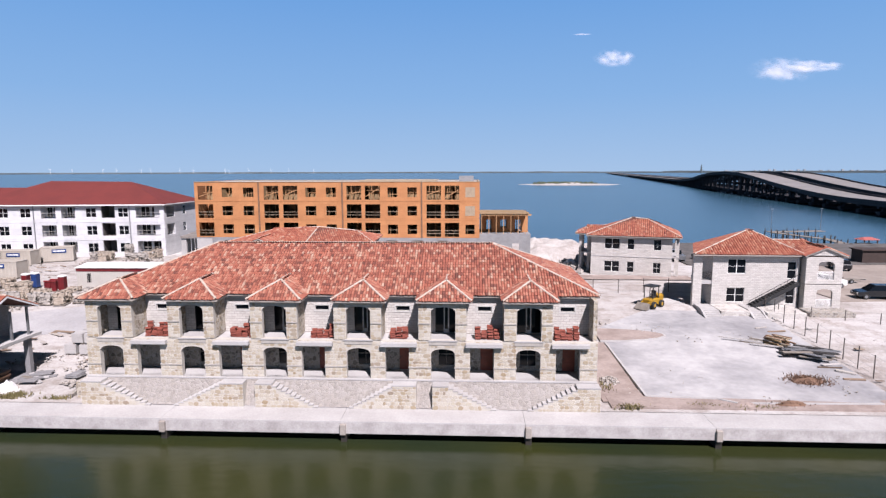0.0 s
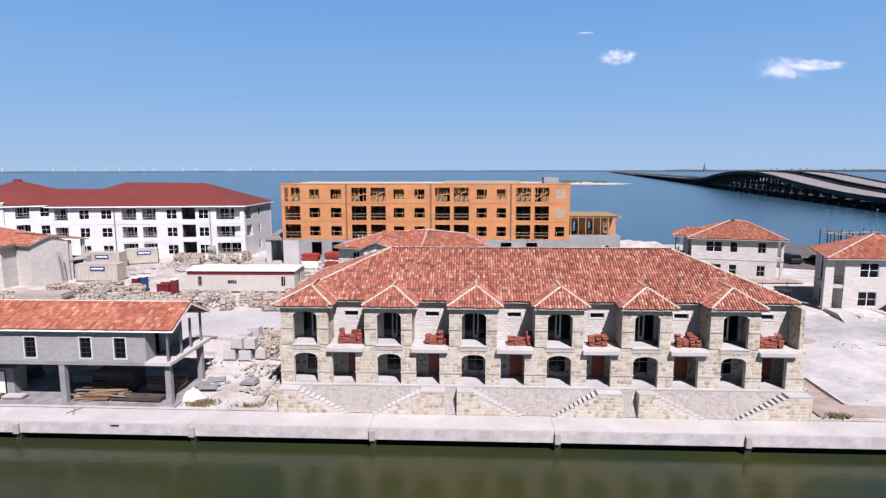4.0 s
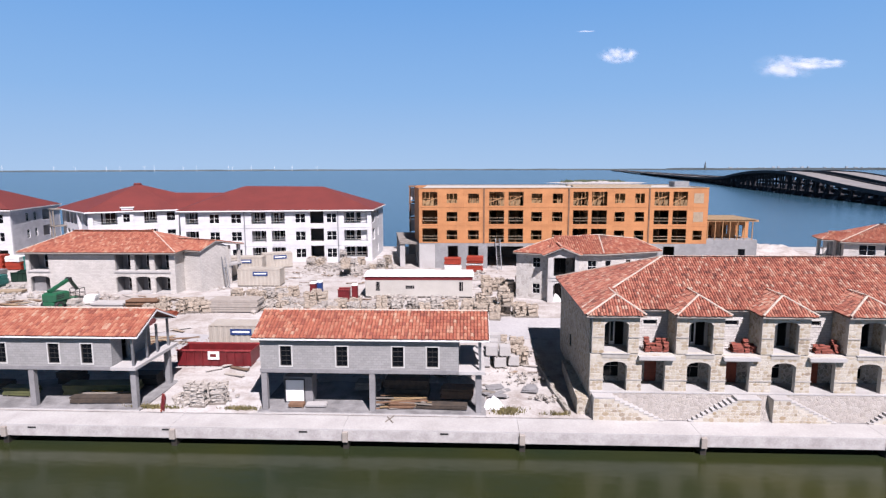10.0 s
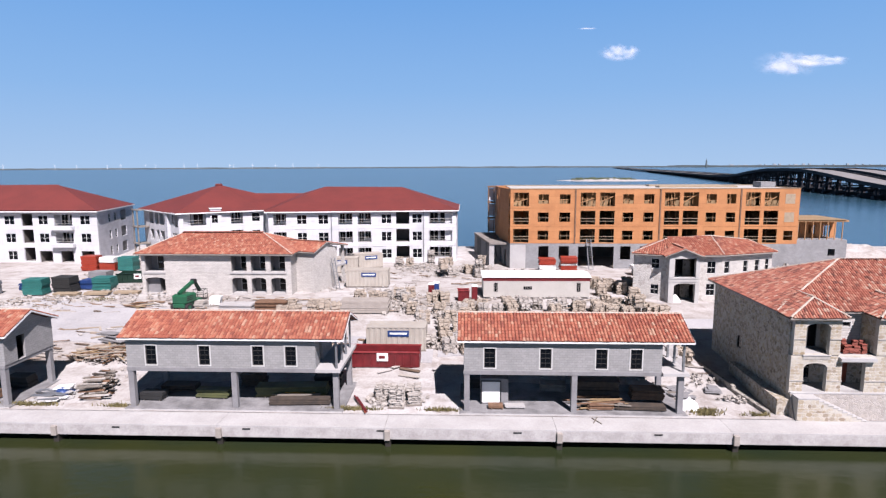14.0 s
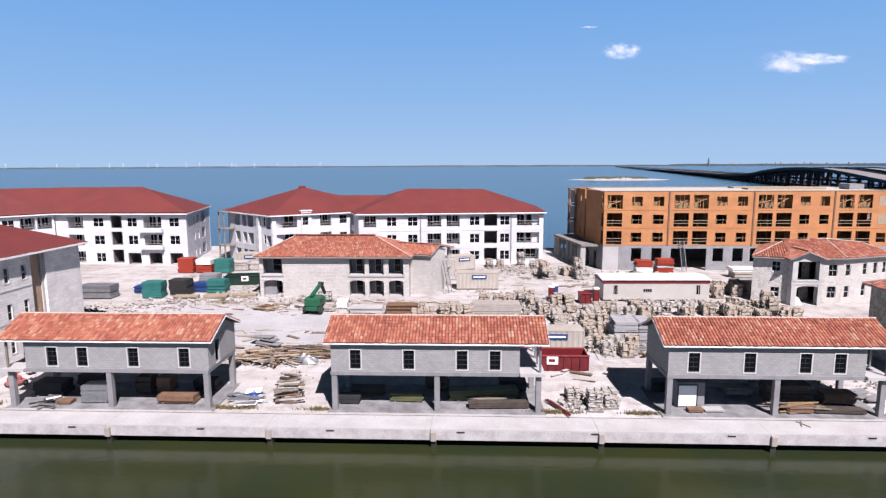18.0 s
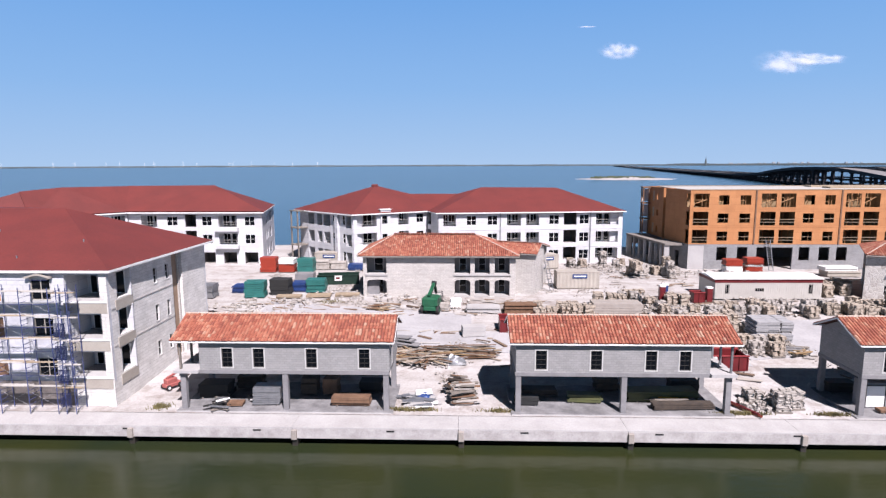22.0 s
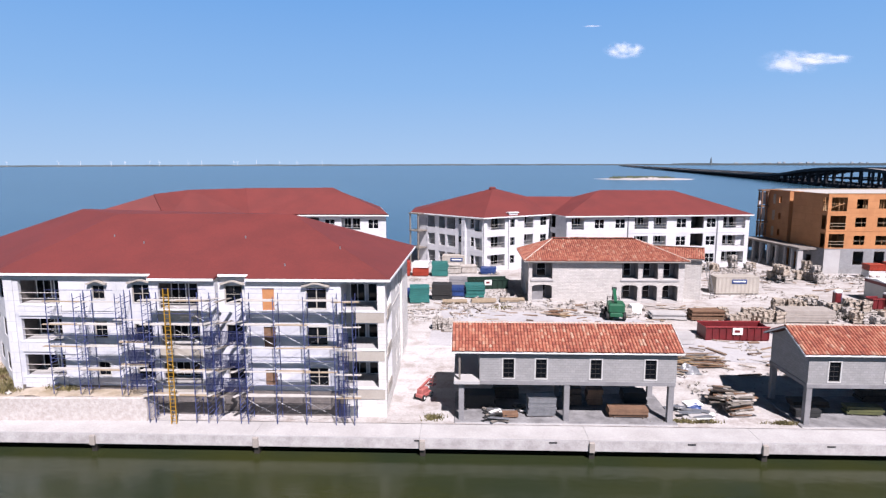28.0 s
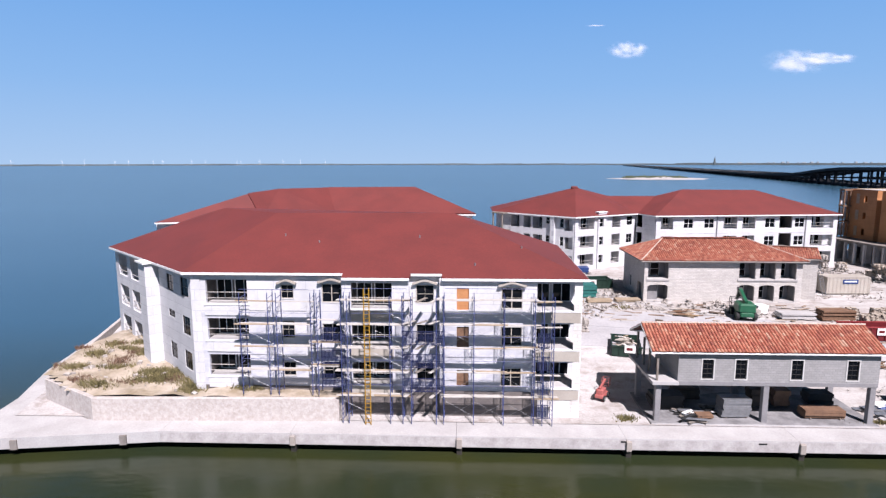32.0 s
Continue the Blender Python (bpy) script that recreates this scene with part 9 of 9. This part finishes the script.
make_car(50.8, 101.0, 92, "white", "white car parked behind the stone house")
make_car(40.6, 103.5, 90, "car_black", "black car parked behind the stone house")
make_car(36.6, 104.5, 85, "car_grey", "grey pickup parked behind the stone house", True, 5.4)


def make_utility_trailer():
    t = thing("utility_trailer", "low dark utility trailer", "trailer", m=pose(53.0, 83.6, 2.1, 0, 0, 8))
    for y in (-0.9, 0.9):
        make_wheel(t, 0, y, 0.33, 0.33, 0.2)
    b = Mesh()
    b.box(-1.6, -0.75, 0.4, 1.6, 0.75, 0.5)
    part("bed", b, M["weathered"], t)
    b = Mesh()
    b.beam((1.6, 0, 0.42), (2.9, 0, 0.35), 0.1)
    part("drawbar", b, M["dark_metal"], t)


make_utility_trailer()


# ---- shore: jetty, shed, fence ----
JETTY = (((87.0, 135.0), (89.6, 150.0), 2.2), ((89.6, 150.3), (84.2, 165.8), 2.2), ((83.6, 167.5), (100.5, 171.0), 2.6))


def make_jetty():
    j = thing("jetty", "weathered timber jetty on piles with a small red roofed hut", "jetty")
    for a, b, w in JETTY:
        a, b = Vector((*a, 0.55)), Vector((*b, 0.55))
        d = b - a
        n = int(d.length / 1.1)
        s = d.cross(Vector((0, 0, 1))).normalized() * w / 2
        for i in range(n):
            p, q = a + d * (i / n), a + d * ((i + 0.94) / n)
            m = Mesh()
            m.slab([tuple(p + s), tuple(q + s), tuple(q - s), tuple(p - s)], -0.12)
            part("deck_plank", m, M["weathered"], j)
            if i % 3 == 0:
                for k in (-1, 1):
                    m = Mesh()
                    e = p + s * k
                    m.rod((e.x, e.y, -3), (e.x, e.y, 1.15 + 0.4 * ((i // 3 + k) % 2)), 0.14, 7)
                    part("pier_post", m, M["dark_board"], j)
    for x, y in ((84.6, 168.2), (99.5, 170.6)):
        m = Mesh()
        m.rod((x, y, 0.5), (x, y, 7.0), 0.07, 6)
        m.box(x - 0.3, y - 0.15, 6.9, x + 0.3, y + 0.15, 7.1)
        part("lamp_post", m, M["galv"], j)
    h = thing("jetty_hut", "small open hut with a red roof on the shore", "hut", m=pose(84.6, 128.8, 1.3, 0, 0, 8) @ Matrix.Scale(0.66, 4))
    for x in (0, 4.6):
        for y in (0, 3.4):
            p = Mesh()
            p.box(x, y, -2, x + 0.25, y + 0.25, 2.4)
            part("post", p, M["dark_board"], h)
    b = Mesh()
    b.box(0.2, 0.3, 0.1, 4.4, 3.2, 1.1)
    part("counter", b, M["dark_board"], h)
    r = Mesh()
    r.add([(-0.5, -0.5, 2.4), (5.4, -0.5, 2.4), (5.4, 4.2, 2.4), (-0.5, 4.2, 2.4), (1, 1.8, 3.2), (3.9, 1.8, 3.2)], [(0, 1, 5, 4), (1, 2, 5), (2, 3, 4, 5), (3, 0, 4), (0, 3, 2, 1)])
    part("roof", r, M["lift_red"], h, "red hipped roof")
    s = thing("shed", "long dark brown flat roofed shed by the water", "shed", m=pose(66.6, 101.5, 1.95, 0, 0, 2) @ Matrix.Diagonal((1, 1, 0.82, 1)))
    w = Mesh()
    w.wall(14.0, 2.8, 0.2, [(9.0, 0.0, 10.2, 2.1)])
    part("wall", w, M["shed_wood"], s)
    for m in (side(14.0, 0.21, 0, 90), side(0, 2.6, 0, -90)):
        w = Mesh(m)
        w.wall(2.4, 2.8, 0.2)
        part("wall", w, M["shed_wood"], s)
    w = Mesh(side(14.0, 2.8, 0, 180))
    w.wall(14.0, 2.8, 0.2)
    part("wall", w, M["shed_wood"], s)
    r = Mesh()
    r.box(-0.3, -0.3, 2.803, 14.3, 3.1, 3.0)
    part("roof", r, M["shed_wood"], s)


M["shed_wood"] = plain("shed_wood", (0.0477, 0.0292, 0.0238), (0.0318, 0.0201, 0.0159), 0.8, 1.0, 12.0, 0.2)
make_jetty()


def make_fence(pts, h, label, gap=2.0):
    f = thing("wire_fence", label, "fence")
    for (xa, ya), (xb, yb) in zip(pts, pts[1:]):
        L = math.hypot(xb - xa, yb - ya)
        n = max(1, round(L / gap))
        prev = None
        for i in range(n + 1):
            x, y = xa + (xb - xa) * i / n, ya + (yb - ya) * i / n
            z = ground_z(x, y)
            p = Mesh()
            p.rod((x, y, z - 0.1), (x, y, z + h), 0.045, 6)
            part("post", p, M["weathered_post"], f)
            if prev:
                w = Mesh()
                for k in (0.15, 0.4, 0.65, 0.95):
                    w.rod((prev[0], prev[1], prev[2] + h * k), (x, y, z + h * k), 0.008, 4)
                part("wire", w, M["galv"], f)
            prev = (x, y, z)


M["weathered_post"] = plain("weathered_post", (0.085, 0.0688, 0.0636), (0.053, 0.045, 0.0424), 0.8, 2.0, 10.0, 0.1)
make_fence([(33.9, 42.6), (34.0, 67.5)], 2.0, "wire fence with thin dark posts beside the lot")
make_fence([(12.6, 74.6), (26.0, 76.5)], 1.9, "wire fence with thin posts before the stone house", 3.2)
make_fence([(35.0, 66.5), (47.0, 62.0)], 1.2, "low wire fence across bare ground", 3.0)


# ---- clay tiles waiting on the entry canopies ----
def make_tile_pile(x, y, z, seed):
    rnd = random.Random(seed)
    p = thing("tile_pile", "heap of new red clay roof tiles on a porch canopy", "tiles", "tile piles", pose(x, y, z))
    one = Mesh()
    sec = [(0.16 * math.cos(radians(a)), 0.1 * math.sin(radians(a))) for a in range(0, 181, 36)]
    for i, ((a, b), (c, d)) in enumerate(zip(sec, sec[1:])):
        one.face((a, 0, b), (c, 0, d), (c, 0.42, d), (a, 0.42, b))
        one.face((a * 0.86, 0.42, b * 0.84), (c * 0.86, 0.42, d * 0.84), (c * 0.86, 0, d * 0.84), (a * 0.86, 0, b * 0.84))
        one.face((c, 0, d), (a, 0, b), (a * 0.86, 0, b * 0.84), (c * 0.86, 0, d * 0.84))
    data = one.data("tile", M["new_tile"])
    for i in range(rnd.choice((3, 4, 4))):
        top = rnd.randint(7, 11)
        for j in range(2):
            for k in range(max(3, top - rnd.randint(0, 2) - 2 * (1 - j))):
                part("tile", data, None, p, "", pose(i * 0.47 + rnd.uniform(-0.03, 0.03) + 0.42, j * 0.36 + rnd.uniform(-0.03, 0.03), k * 0.098, rnd.uniform(-2, 2), rnd.uniform(-2, 2), 90 + rnd.gauss(0, 9)))


M["new_tile"] = plain("new_tile", (0.209, 0.0474, 0.0279), (0.146, 0.0335, 0.0209), 0.8, 2.0, 12.0, 0.15)
for k, dx in enumerate((2.3, 2.6, 2.5, 2.2, 2.3, 1.9)):
    make_tile_pile(-27.45 + 6.4 * k + dx, 43.3, 5.15, 40 + k)


# ---- goods stored under and beside the cottages ----
def under(x0, items):
    for dx, y, L, W, H, mat, layers, lab in items:
        make_stackpile(x0 + dx, y, L, W, H, mat, layers, STACK_RND.uniform(-4, 4), lab, "stored_stack", "materials", 0.46)


# dark materials on these goods deepen the shade under the cottages
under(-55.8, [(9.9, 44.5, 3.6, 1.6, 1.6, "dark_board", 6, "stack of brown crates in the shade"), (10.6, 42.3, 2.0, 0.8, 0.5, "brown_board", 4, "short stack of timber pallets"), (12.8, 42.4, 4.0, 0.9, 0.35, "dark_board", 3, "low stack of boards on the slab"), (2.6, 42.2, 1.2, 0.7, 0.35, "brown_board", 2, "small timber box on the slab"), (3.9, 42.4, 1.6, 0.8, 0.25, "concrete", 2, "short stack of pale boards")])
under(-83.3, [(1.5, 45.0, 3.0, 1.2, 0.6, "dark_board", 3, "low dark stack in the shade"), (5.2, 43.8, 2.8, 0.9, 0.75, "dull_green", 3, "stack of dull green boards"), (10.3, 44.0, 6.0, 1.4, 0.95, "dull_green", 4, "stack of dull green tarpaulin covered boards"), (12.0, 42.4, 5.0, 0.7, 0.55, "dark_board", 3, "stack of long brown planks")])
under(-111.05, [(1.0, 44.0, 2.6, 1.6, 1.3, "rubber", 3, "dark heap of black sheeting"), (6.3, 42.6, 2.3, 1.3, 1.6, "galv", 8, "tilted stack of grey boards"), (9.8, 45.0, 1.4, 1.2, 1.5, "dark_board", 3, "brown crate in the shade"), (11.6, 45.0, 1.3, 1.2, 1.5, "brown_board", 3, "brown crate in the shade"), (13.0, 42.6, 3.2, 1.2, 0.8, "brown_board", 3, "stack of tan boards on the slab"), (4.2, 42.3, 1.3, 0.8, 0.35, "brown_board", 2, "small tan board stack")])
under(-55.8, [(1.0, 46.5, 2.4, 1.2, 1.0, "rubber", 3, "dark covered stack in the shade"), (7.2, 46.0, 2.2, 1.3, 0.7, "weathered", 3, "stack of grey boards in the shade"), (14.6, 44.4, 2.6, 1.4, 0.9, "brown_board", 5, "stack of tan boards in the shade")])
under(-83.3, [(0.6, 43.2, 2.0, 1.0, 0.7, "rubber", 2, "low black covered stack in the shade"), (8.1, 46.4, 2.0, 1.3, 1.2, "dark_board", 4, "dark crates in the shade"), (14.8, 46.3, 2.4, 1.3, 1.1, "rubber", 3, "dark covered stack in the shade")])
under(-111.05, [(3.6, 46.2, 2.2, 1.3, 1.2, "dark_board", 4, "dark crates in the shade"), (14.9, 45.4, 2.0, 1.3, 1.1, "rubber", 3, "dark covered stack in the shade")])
make_boards(-44.2, 43.2, 26, 4.2, 0.14, 0.07, ("lumber", "weathered", "brown_board"), 0.5, 3, 6, 34, "heap of loose planks under the cottage", "board_heap", 6)
make_boards(-105.0, 44.2, 14, 1.8, 0.2, 0.06, ("weathered", "concrete", "rubber"), 0.6, 10, 4, 35, "small heap of offcuts under the cottage", "board_heap", 30)
cab = thing("tool_cabinet", "white panelled cabinet with a black frame on the slab", "cabinet", m=pose(-53.9, 43.3, 0.46))
for nm, q, mt in (("body", (0.0, 0.06, 0.0, 2.3, 1.5, 2.2), "grey_concrete"), ("door", (0.12, 0.0, 0.15, 1.62, 0.056, 1.95), "white")):
    s = Mesh()
    s.bevel_box(*q, 0.03)
    part(nm, s, M[mt], cab)
for q in ((0.04, -0.02, 0.08, 0.118, 0.05, 2.05), (1.622, -0.02, 0.08, 1.7, 0.05, 2.05), (0.12, -0.02, 1.952, 1.62, 0.05, 2.05)):
    s = Mesh()
    s.box(*q)
    part("door_frame", s, M["dark_metal"], cab)
make_boards(-107.4, 42.6, 16, 1.8, 0.25, 0.08, ("weathered", "white", "rubber", "galv"), 0.7, 0, 4, 31, "small heap of scrap beside the slab", "scrap_heap", 40)
make_boards(-69.5, 43.8, 18, 4.4, 0.2, 0.06, ("weathered", "dull_green", "yellow"), 0.3, 2, 6, 32, "heap of long boards under the cottage", "board_heap", 5)


def make_tarp(x, y, z, sx, sy, h, label, mat="white", seed=1):
    name, cat = ("brush_mound", "brush") if mat in ("dry_brush", "dirt") else ("tarpaulin", "tarpaulin")
    g = Mesh()
    n = 12
    for j in range(n + 1):
        for i in range(n + 1):
            u, v = 2 * i / n - 1, 2 * j / n - 1
            r = max(0.0, 1 - (u * u + v * v) ** 0.5)
            k = noise.noise((u * 2.2 + seed, v * 2.2, seed))
            g.v.append((u * sx * (1 + 0.15 * k), v * sy * (1 + 0.15 * k), h * r ** 0.6 * (1 + 0.5 * k) + 0.01))
    for j in range(n):
        for i in range(n):
            a = j * (n + 1) + i
            g.f.append((a, a + 1, a + n + 2, a + n + 1))
    solid(name, g, M[mat], label, cat, m=pose(x, y, z))


make_tarp(-36.9, 43.3, 0.36, 0.8, 0.6, 1.0, "crumpled white sheeting heaped on bare ground")
make_tarp(-90.4, 44.6, 0.5, 0.8, 0.6, 0.5, "crumpled blue tarpaulin on a debris heap", "blue", 3)
make_tarp(-88.0, 52.9, 0.75, 1.3, 0.7, 0.9, "crumpled grey sheeting on the debris", "galv", 5)
for x, y, sx, k in ((12.6, 99.4, 1.6, 11), (17.2, 100.0, 1.3, 13)):
    make_tarp(x, y, 2.0, sx, sx * 0.6, 0.9, "pale sheeting over heaped material by the shore", "white", k)


def make_spoil():
    """A long pale heap of fill that tails off towards the water."""
    g, nx, ny = Mesh(), 60, 20
    for j in range(ny + 1):
        for i in range(nx + 1):
            u, v = i / nx, j / ny
            x, y = 10.6 + 27.0 * u, 101.0 + 13.0 * v
            top = float(np.interp(x, (10.6, 12.0, 18.0, 20.6, 23.7, 26.8, 31.0, 37.6), (3.2, 3.9, 3.5, 2.5, 1.8, 1.0, 0.4, 0.0)))
            bump = math.sin(math.pi * v) ** 0.7
            g.v.append((x, y, 1.92 + max(0.0, top * bump) * (0.95 + 0.18 * noise.noise((x * 0.5, y * 0.5, 3))) + 0.12 * noise.noise((x * 1.7, y * 1.7, 5))))
    g.f = [(j * (nx + 1) + i, j * (nx + 1) + i + 1, (j + 1) * (nx + 1) + i + 1, (j + 1) * (nx + 1) + i) for j in range(ny) for i in range(nx)]
    solid("spoil_mound", g, M["caliche"], "long pale mound of fill by the shore", "mound", kind="structure")


make_spoil()
drape("shore_rocks", [(36.5, 98.5), (46, 96), (64, 99.5), (120, 102), (120, 128.5), (37, 128.5)], 0.18, "shore_rock", "dark wet rock along the bay shore", "shore", step=2.0)
make_tarp(-27.4, 74.3, 2.0, 0.7, 0.3, 1.0, "white sheeting heaped in the porch", "white", 7)
for x, y, a in ((-45.2, 40.3, 65), (-44.6, 40.2, 118)):
    s = Mesh(pose(x, y, 0.28, 0, 0, a))
    s.box(0, 0, 0, 1.2, 0.07, 0.06)
    solid("loose_stick", s, M["weathered"], "grey timber offcut lying on the walkway", "lumber", "offcuts on the walkway")


# ---- grass and scrub ----
def make_grass(name, label, spots, seed, mat="grass", tall=0.5):
    rnd = random.Random(seed)
    g = Mesh()
    for x, y, sx, sy, n in spots:
        for _ in range(n):
            px, py = x + rnd.gauss(0, sx), y + rnd.gauss(0, sy)
            if name.startswith("bank"):
                z = 2.05 + min(0.9, max(0, (py - 42) * 0.1)) + 0.35 * noise.noise((px * 0.4, py * 0.4, 2))
                if py < 41.9 or py - 45.9 < -(px + 163.2) * 0.72 or px < -163.6 - (py - 45) * 0.2:
                    continue
            else:
                z = ground_z(px, py) + 0.05
            a, h, w = rnd.uniform(0, 6.28), tall * rnd.uniform(0.5, 1.3), rnd.uniform(0.03, 0.07)
            lx, ly = rnd.gauss(0, 0.25) * h, rnd.gauss(0, 0.25) * h
            c, s = math.cos(a) * w, math.sin(a) * w
            g.face((px - c, py - s, z - 0.05), (px + c, py + s, z - 0.05), (px + lx + c * 0.3, py + ly + s * 0.3, z + h * 0.6), (px + lx * 1.8, py + ly * 1.8, z + h))
    solid(name, g, M[mat], label, "grass", kind="stuff")


M["dry_brush"] = plain("dry_brush", (0.188, 0.111, 0.0732), (0.118, 0.0662, 0.0418), 0.9, 1.5, 10.0, 0.2, island=0.4)
make_grass("quay_grass", "dry tufts of grass along the quay walk", [(-64.5, 42.2, 1.0, 0.12, 500), (-57.0, 42.2, 0.7, 0.12, 300), (-35.8, 42.6, 0.6, 0.25, 350), (-91.5, 42.3, 1.1, 0.12, 420), (-84.0, 42.2, 0.7, 0.1, 250), (-112.6, 42.4, 0.35, 0.25, 260), (12.0, 42.0, 0.5, 0.15, 260), (-31.9, 42.1, 0.5, 0.1, 120), (21.5, 42.3, 1.0, 0.2, 90), (17.5, 42.6, 0.7, 0.2, 60), (-36.0, 42.0, 0.5, 0.1, 100), (11.2, 46.2, 0.3, 0.6, 160), (-105.0, 73.5, 1.2, 0.5, 160)], 5, tall=0.26)
clumps = random.Random(14)
tufts = [(clumps.gauss(-152.0, 4.2), clumps.uniform(42.4, 47.5)) for _ in range(16)] + [(clumps.uniform(-163, -156), clumps.uniform(46.0, 54.0)) for _ in range(7)]
make_grass("bank_grass", "olive and straw coloured grass clumps on the forecourt bank", [(x, y, clumps.uniform(0.35, 0.9), clumps.uniform(0.2, 0.45), clumps.randint(220, 520)) for x, y in tufts], 6, "grass", 0.42)
make_grass("bank_scrub", "dry brown scrub on the forecourt bank", [(clumps.gauss(-158.5, 3.0), clumps.uniform(43.5, 53.0), clumps.uniform(0.3, 0.8), clumps.uniform(0.2, 0.4), clumps.randint(120, 260)) for _ in range(14)], 7, "dry_brush", 0.34)
bank = lambda x, y: 2.1 + min(0.9, max(0, (y - 42) * 0.1)) + 0.35 * noise.noise((x * 0.4, y * 0.4, 2))
stones = Mesh()
for _ in range(150):
    x, y = clumps.uniform(-162.5, -137), clumps.uniform(42.2, 52)
    if y - 46.2 < -(x + 163.2) * 0.72 or y > 44.0 and x > -149 or y > 52 - (x + 163) * 0.6:
        continue
    q = clumps.uniform(0.15, 0.7) ** 1.3
    m = pose(x, y, bank(x, y) + q * 0.15, clumps.uniform(-15, 15), clumps.uniform(-15, 15), clumps.uniform(0, 360)) @ Matrix.Diagonal((q, q * 0.7, q * 0.5, 1))
    k, src = len(stones.v), clumps.choice(ROCKS["rock_pale"])
    stones.v += [tuple(m @ v.co) for v in src.vertices]
    stones.f += [tuple(k + i for i in f.vertices) for f in src.polygons]
solid("bank_stones", stones, M["rock_pale"], "pale boulders lying on the forecourt bank", "rubble", kind="stuff")
make_tarp(28.0, 47.9, 0.42, 1.5, 0.9, 0.4, "reddish brown mound of dry brush on the lot", "dry_brush", 21)
make_tarp(24.0, 42.9, 0.36, 1.3, 0.4, 0.35, "reddish brown mound of dry brush by the quay", "dry_brush", 22)
make_tarp(20.6, 42.7, 0.36, 1.0, 0.35, 0.3, "brown mound of dry earth by the quay", "dirt", 23)
make_grass("brush_pile", "reddish brown dry twigs on the lot", [(28.0, 47.9, 0.7, 0.45, 1300), (24.0, 42.9, 0.6, 0.15, 350), (36.5, 43.5, 2.0, 0.5, 250)], 8, "dry_brush", 0.3)


# ---- the townhouses' stones, one by one ----
def stone_plate(seed):
    """An irregular flat stone, one unit wide and high, proud of the wall towards -y."""
    rnd = random.Random(seed)
    rim = []
    for k in range(8):
        a = 2 * math.pi * (k + 0.5) / 8 + rnd.uniform(-0.16, 0.16)
        c, s = math.cos(a), math.sin(a)
        q = 0.5 / max(abs(c), abs(s)) * rnd.uniform(0.9, 1.04)
        rim.append((c * q, s * q))
    g = Mesh()
    g.add([(x, 0.0, z) for x, z in rim] + [(x * 0.96, -0.7, z * 0.96) for x, z in rim] + [(x * 0.84, -1.0 * rnd.uniform(0.8, 1.1), z * 0.84) for x, z in rim], [(i, (i + 1) % 8, 8 + (i + 1) % 8, 8 + i) for i in range(8)] + [(8 + i, 8 + (i + 1) % 8, 16 + (i + 1) % 8, 16 + i) for i in range(8)] + [tuple(range(16, 24))])
    return g.data("stone", M["cut_stone"])


PLATES = [stone_plate(k) for k in range(12)]


def lay_rows(rnd, x0, x1, z0, z1, span=None):
    """Random rubble courses over a rectangle, as (x, z, width, height); span(z) may shorten a course."""
    out, z = [], z0
    while z < z1 - 0.1:
        h = min(rnd.uniform(0.17, 0.33), z1 - z)
        if z1 - z - h < 0.14:
            h = z1 - z
        a, b = span(z + h) if span else (x0, x1)
        x = a
        while x < b - 0.12:
            w = min(rnd.uniform(0.2, 0.52), b - x)
            if b - x - w < 0.18:
                w = b - x
            out.append((x + w / 2, z + h / 2 + rnd.uniform(-0.02, 0.02), w * 0.97, h * 0.98))
            x += w
        z += h
    return out


def clad_townhouses():
    rnd = random.Random(52)
    x0, yf, fl1, fl2, x1 = -29.5, 42.5, 2.1, 5.2, 9.55
    spots = []
    cs = [-27.45 + 6.4 * k for k in range(6)]
    ops = []
    for c in cs:
        ops += [(c - 1.02, c + 0.79), (c + 1.93, min(c + 3.72, x1 - 0.72))]
    edge = [x0] + [v for o in ops for v in o] + [x1]
    for a, b in zip(edge[::2], edge[1::2]):
        spots += lay_rows(rnd, a, b, fl1 + 0.1, fl2 - 0.1)
    for a, b in ops:
        spots += lay_rows(rnd, a, b, fl1 + 2.52, fl2 - 0.1)
    for c in cs:
        spots += lay_rows(rnd, c - 1.95, c - 1.02, fl2, 8.2) + lay_rows(rnd, c + 0.83, c + 1.65, fl2, 8.2) + lay_rows(rnd, c - 1.01, c + 0.82, fl2 + 2.66, 8.2)
    rnd.shuffle(spots)
    rest = Mesh()
    for i, (x, z, w, h) in enumerate(spots):
        m = Matrix.Translation((x, yf - 0.001, z)) @ Matrix.Rotation(math.pi * rnd.randrange(2), 4, "Y") @ Matrix.Diagonal((w, 0.014, h, 1))
        src = rnd.choice(PLATES)
        if i < 300:
            part("stone", src, None, TOWNHOUSES, "", m)
        else:
            k = len(rest.v)
            rest.v += [tuple(m @ v.co) for v in src.vertices]
            rest.f += [tuple(k + q for q in f.vertices) for f in src.polygons]
    tagged(part("stone_cladding", rest, M["cut_stone"], TOWNHOUSES), kind="stuff")
    for st, top0, top1, foot in PORCH_STAIRS:
        def span(z):
            t = min(1.0, max(0.0, (fl1 - 0.12 - z) / (fl1 - 0.3)))
            far = top1 + (foot - top1) * (math.floor(t * 10) / 10)
            return min(top0, far), max(top0, far)
        for x, z, w, h in lay_rows(rnd, 0, 1, 0.3, fl1 - 0.1, span):
            m = Matrix.Translation((x, 41.249, z)) @ Matrix.Rotation(math.pi * rnd.randrange(2), 4, "Y") @ Matrix.Diagonal((w, 0.014, h, 1))
            part("stone", rnd.choice(PLATES), None, st, "", m)


clad_townhouses()
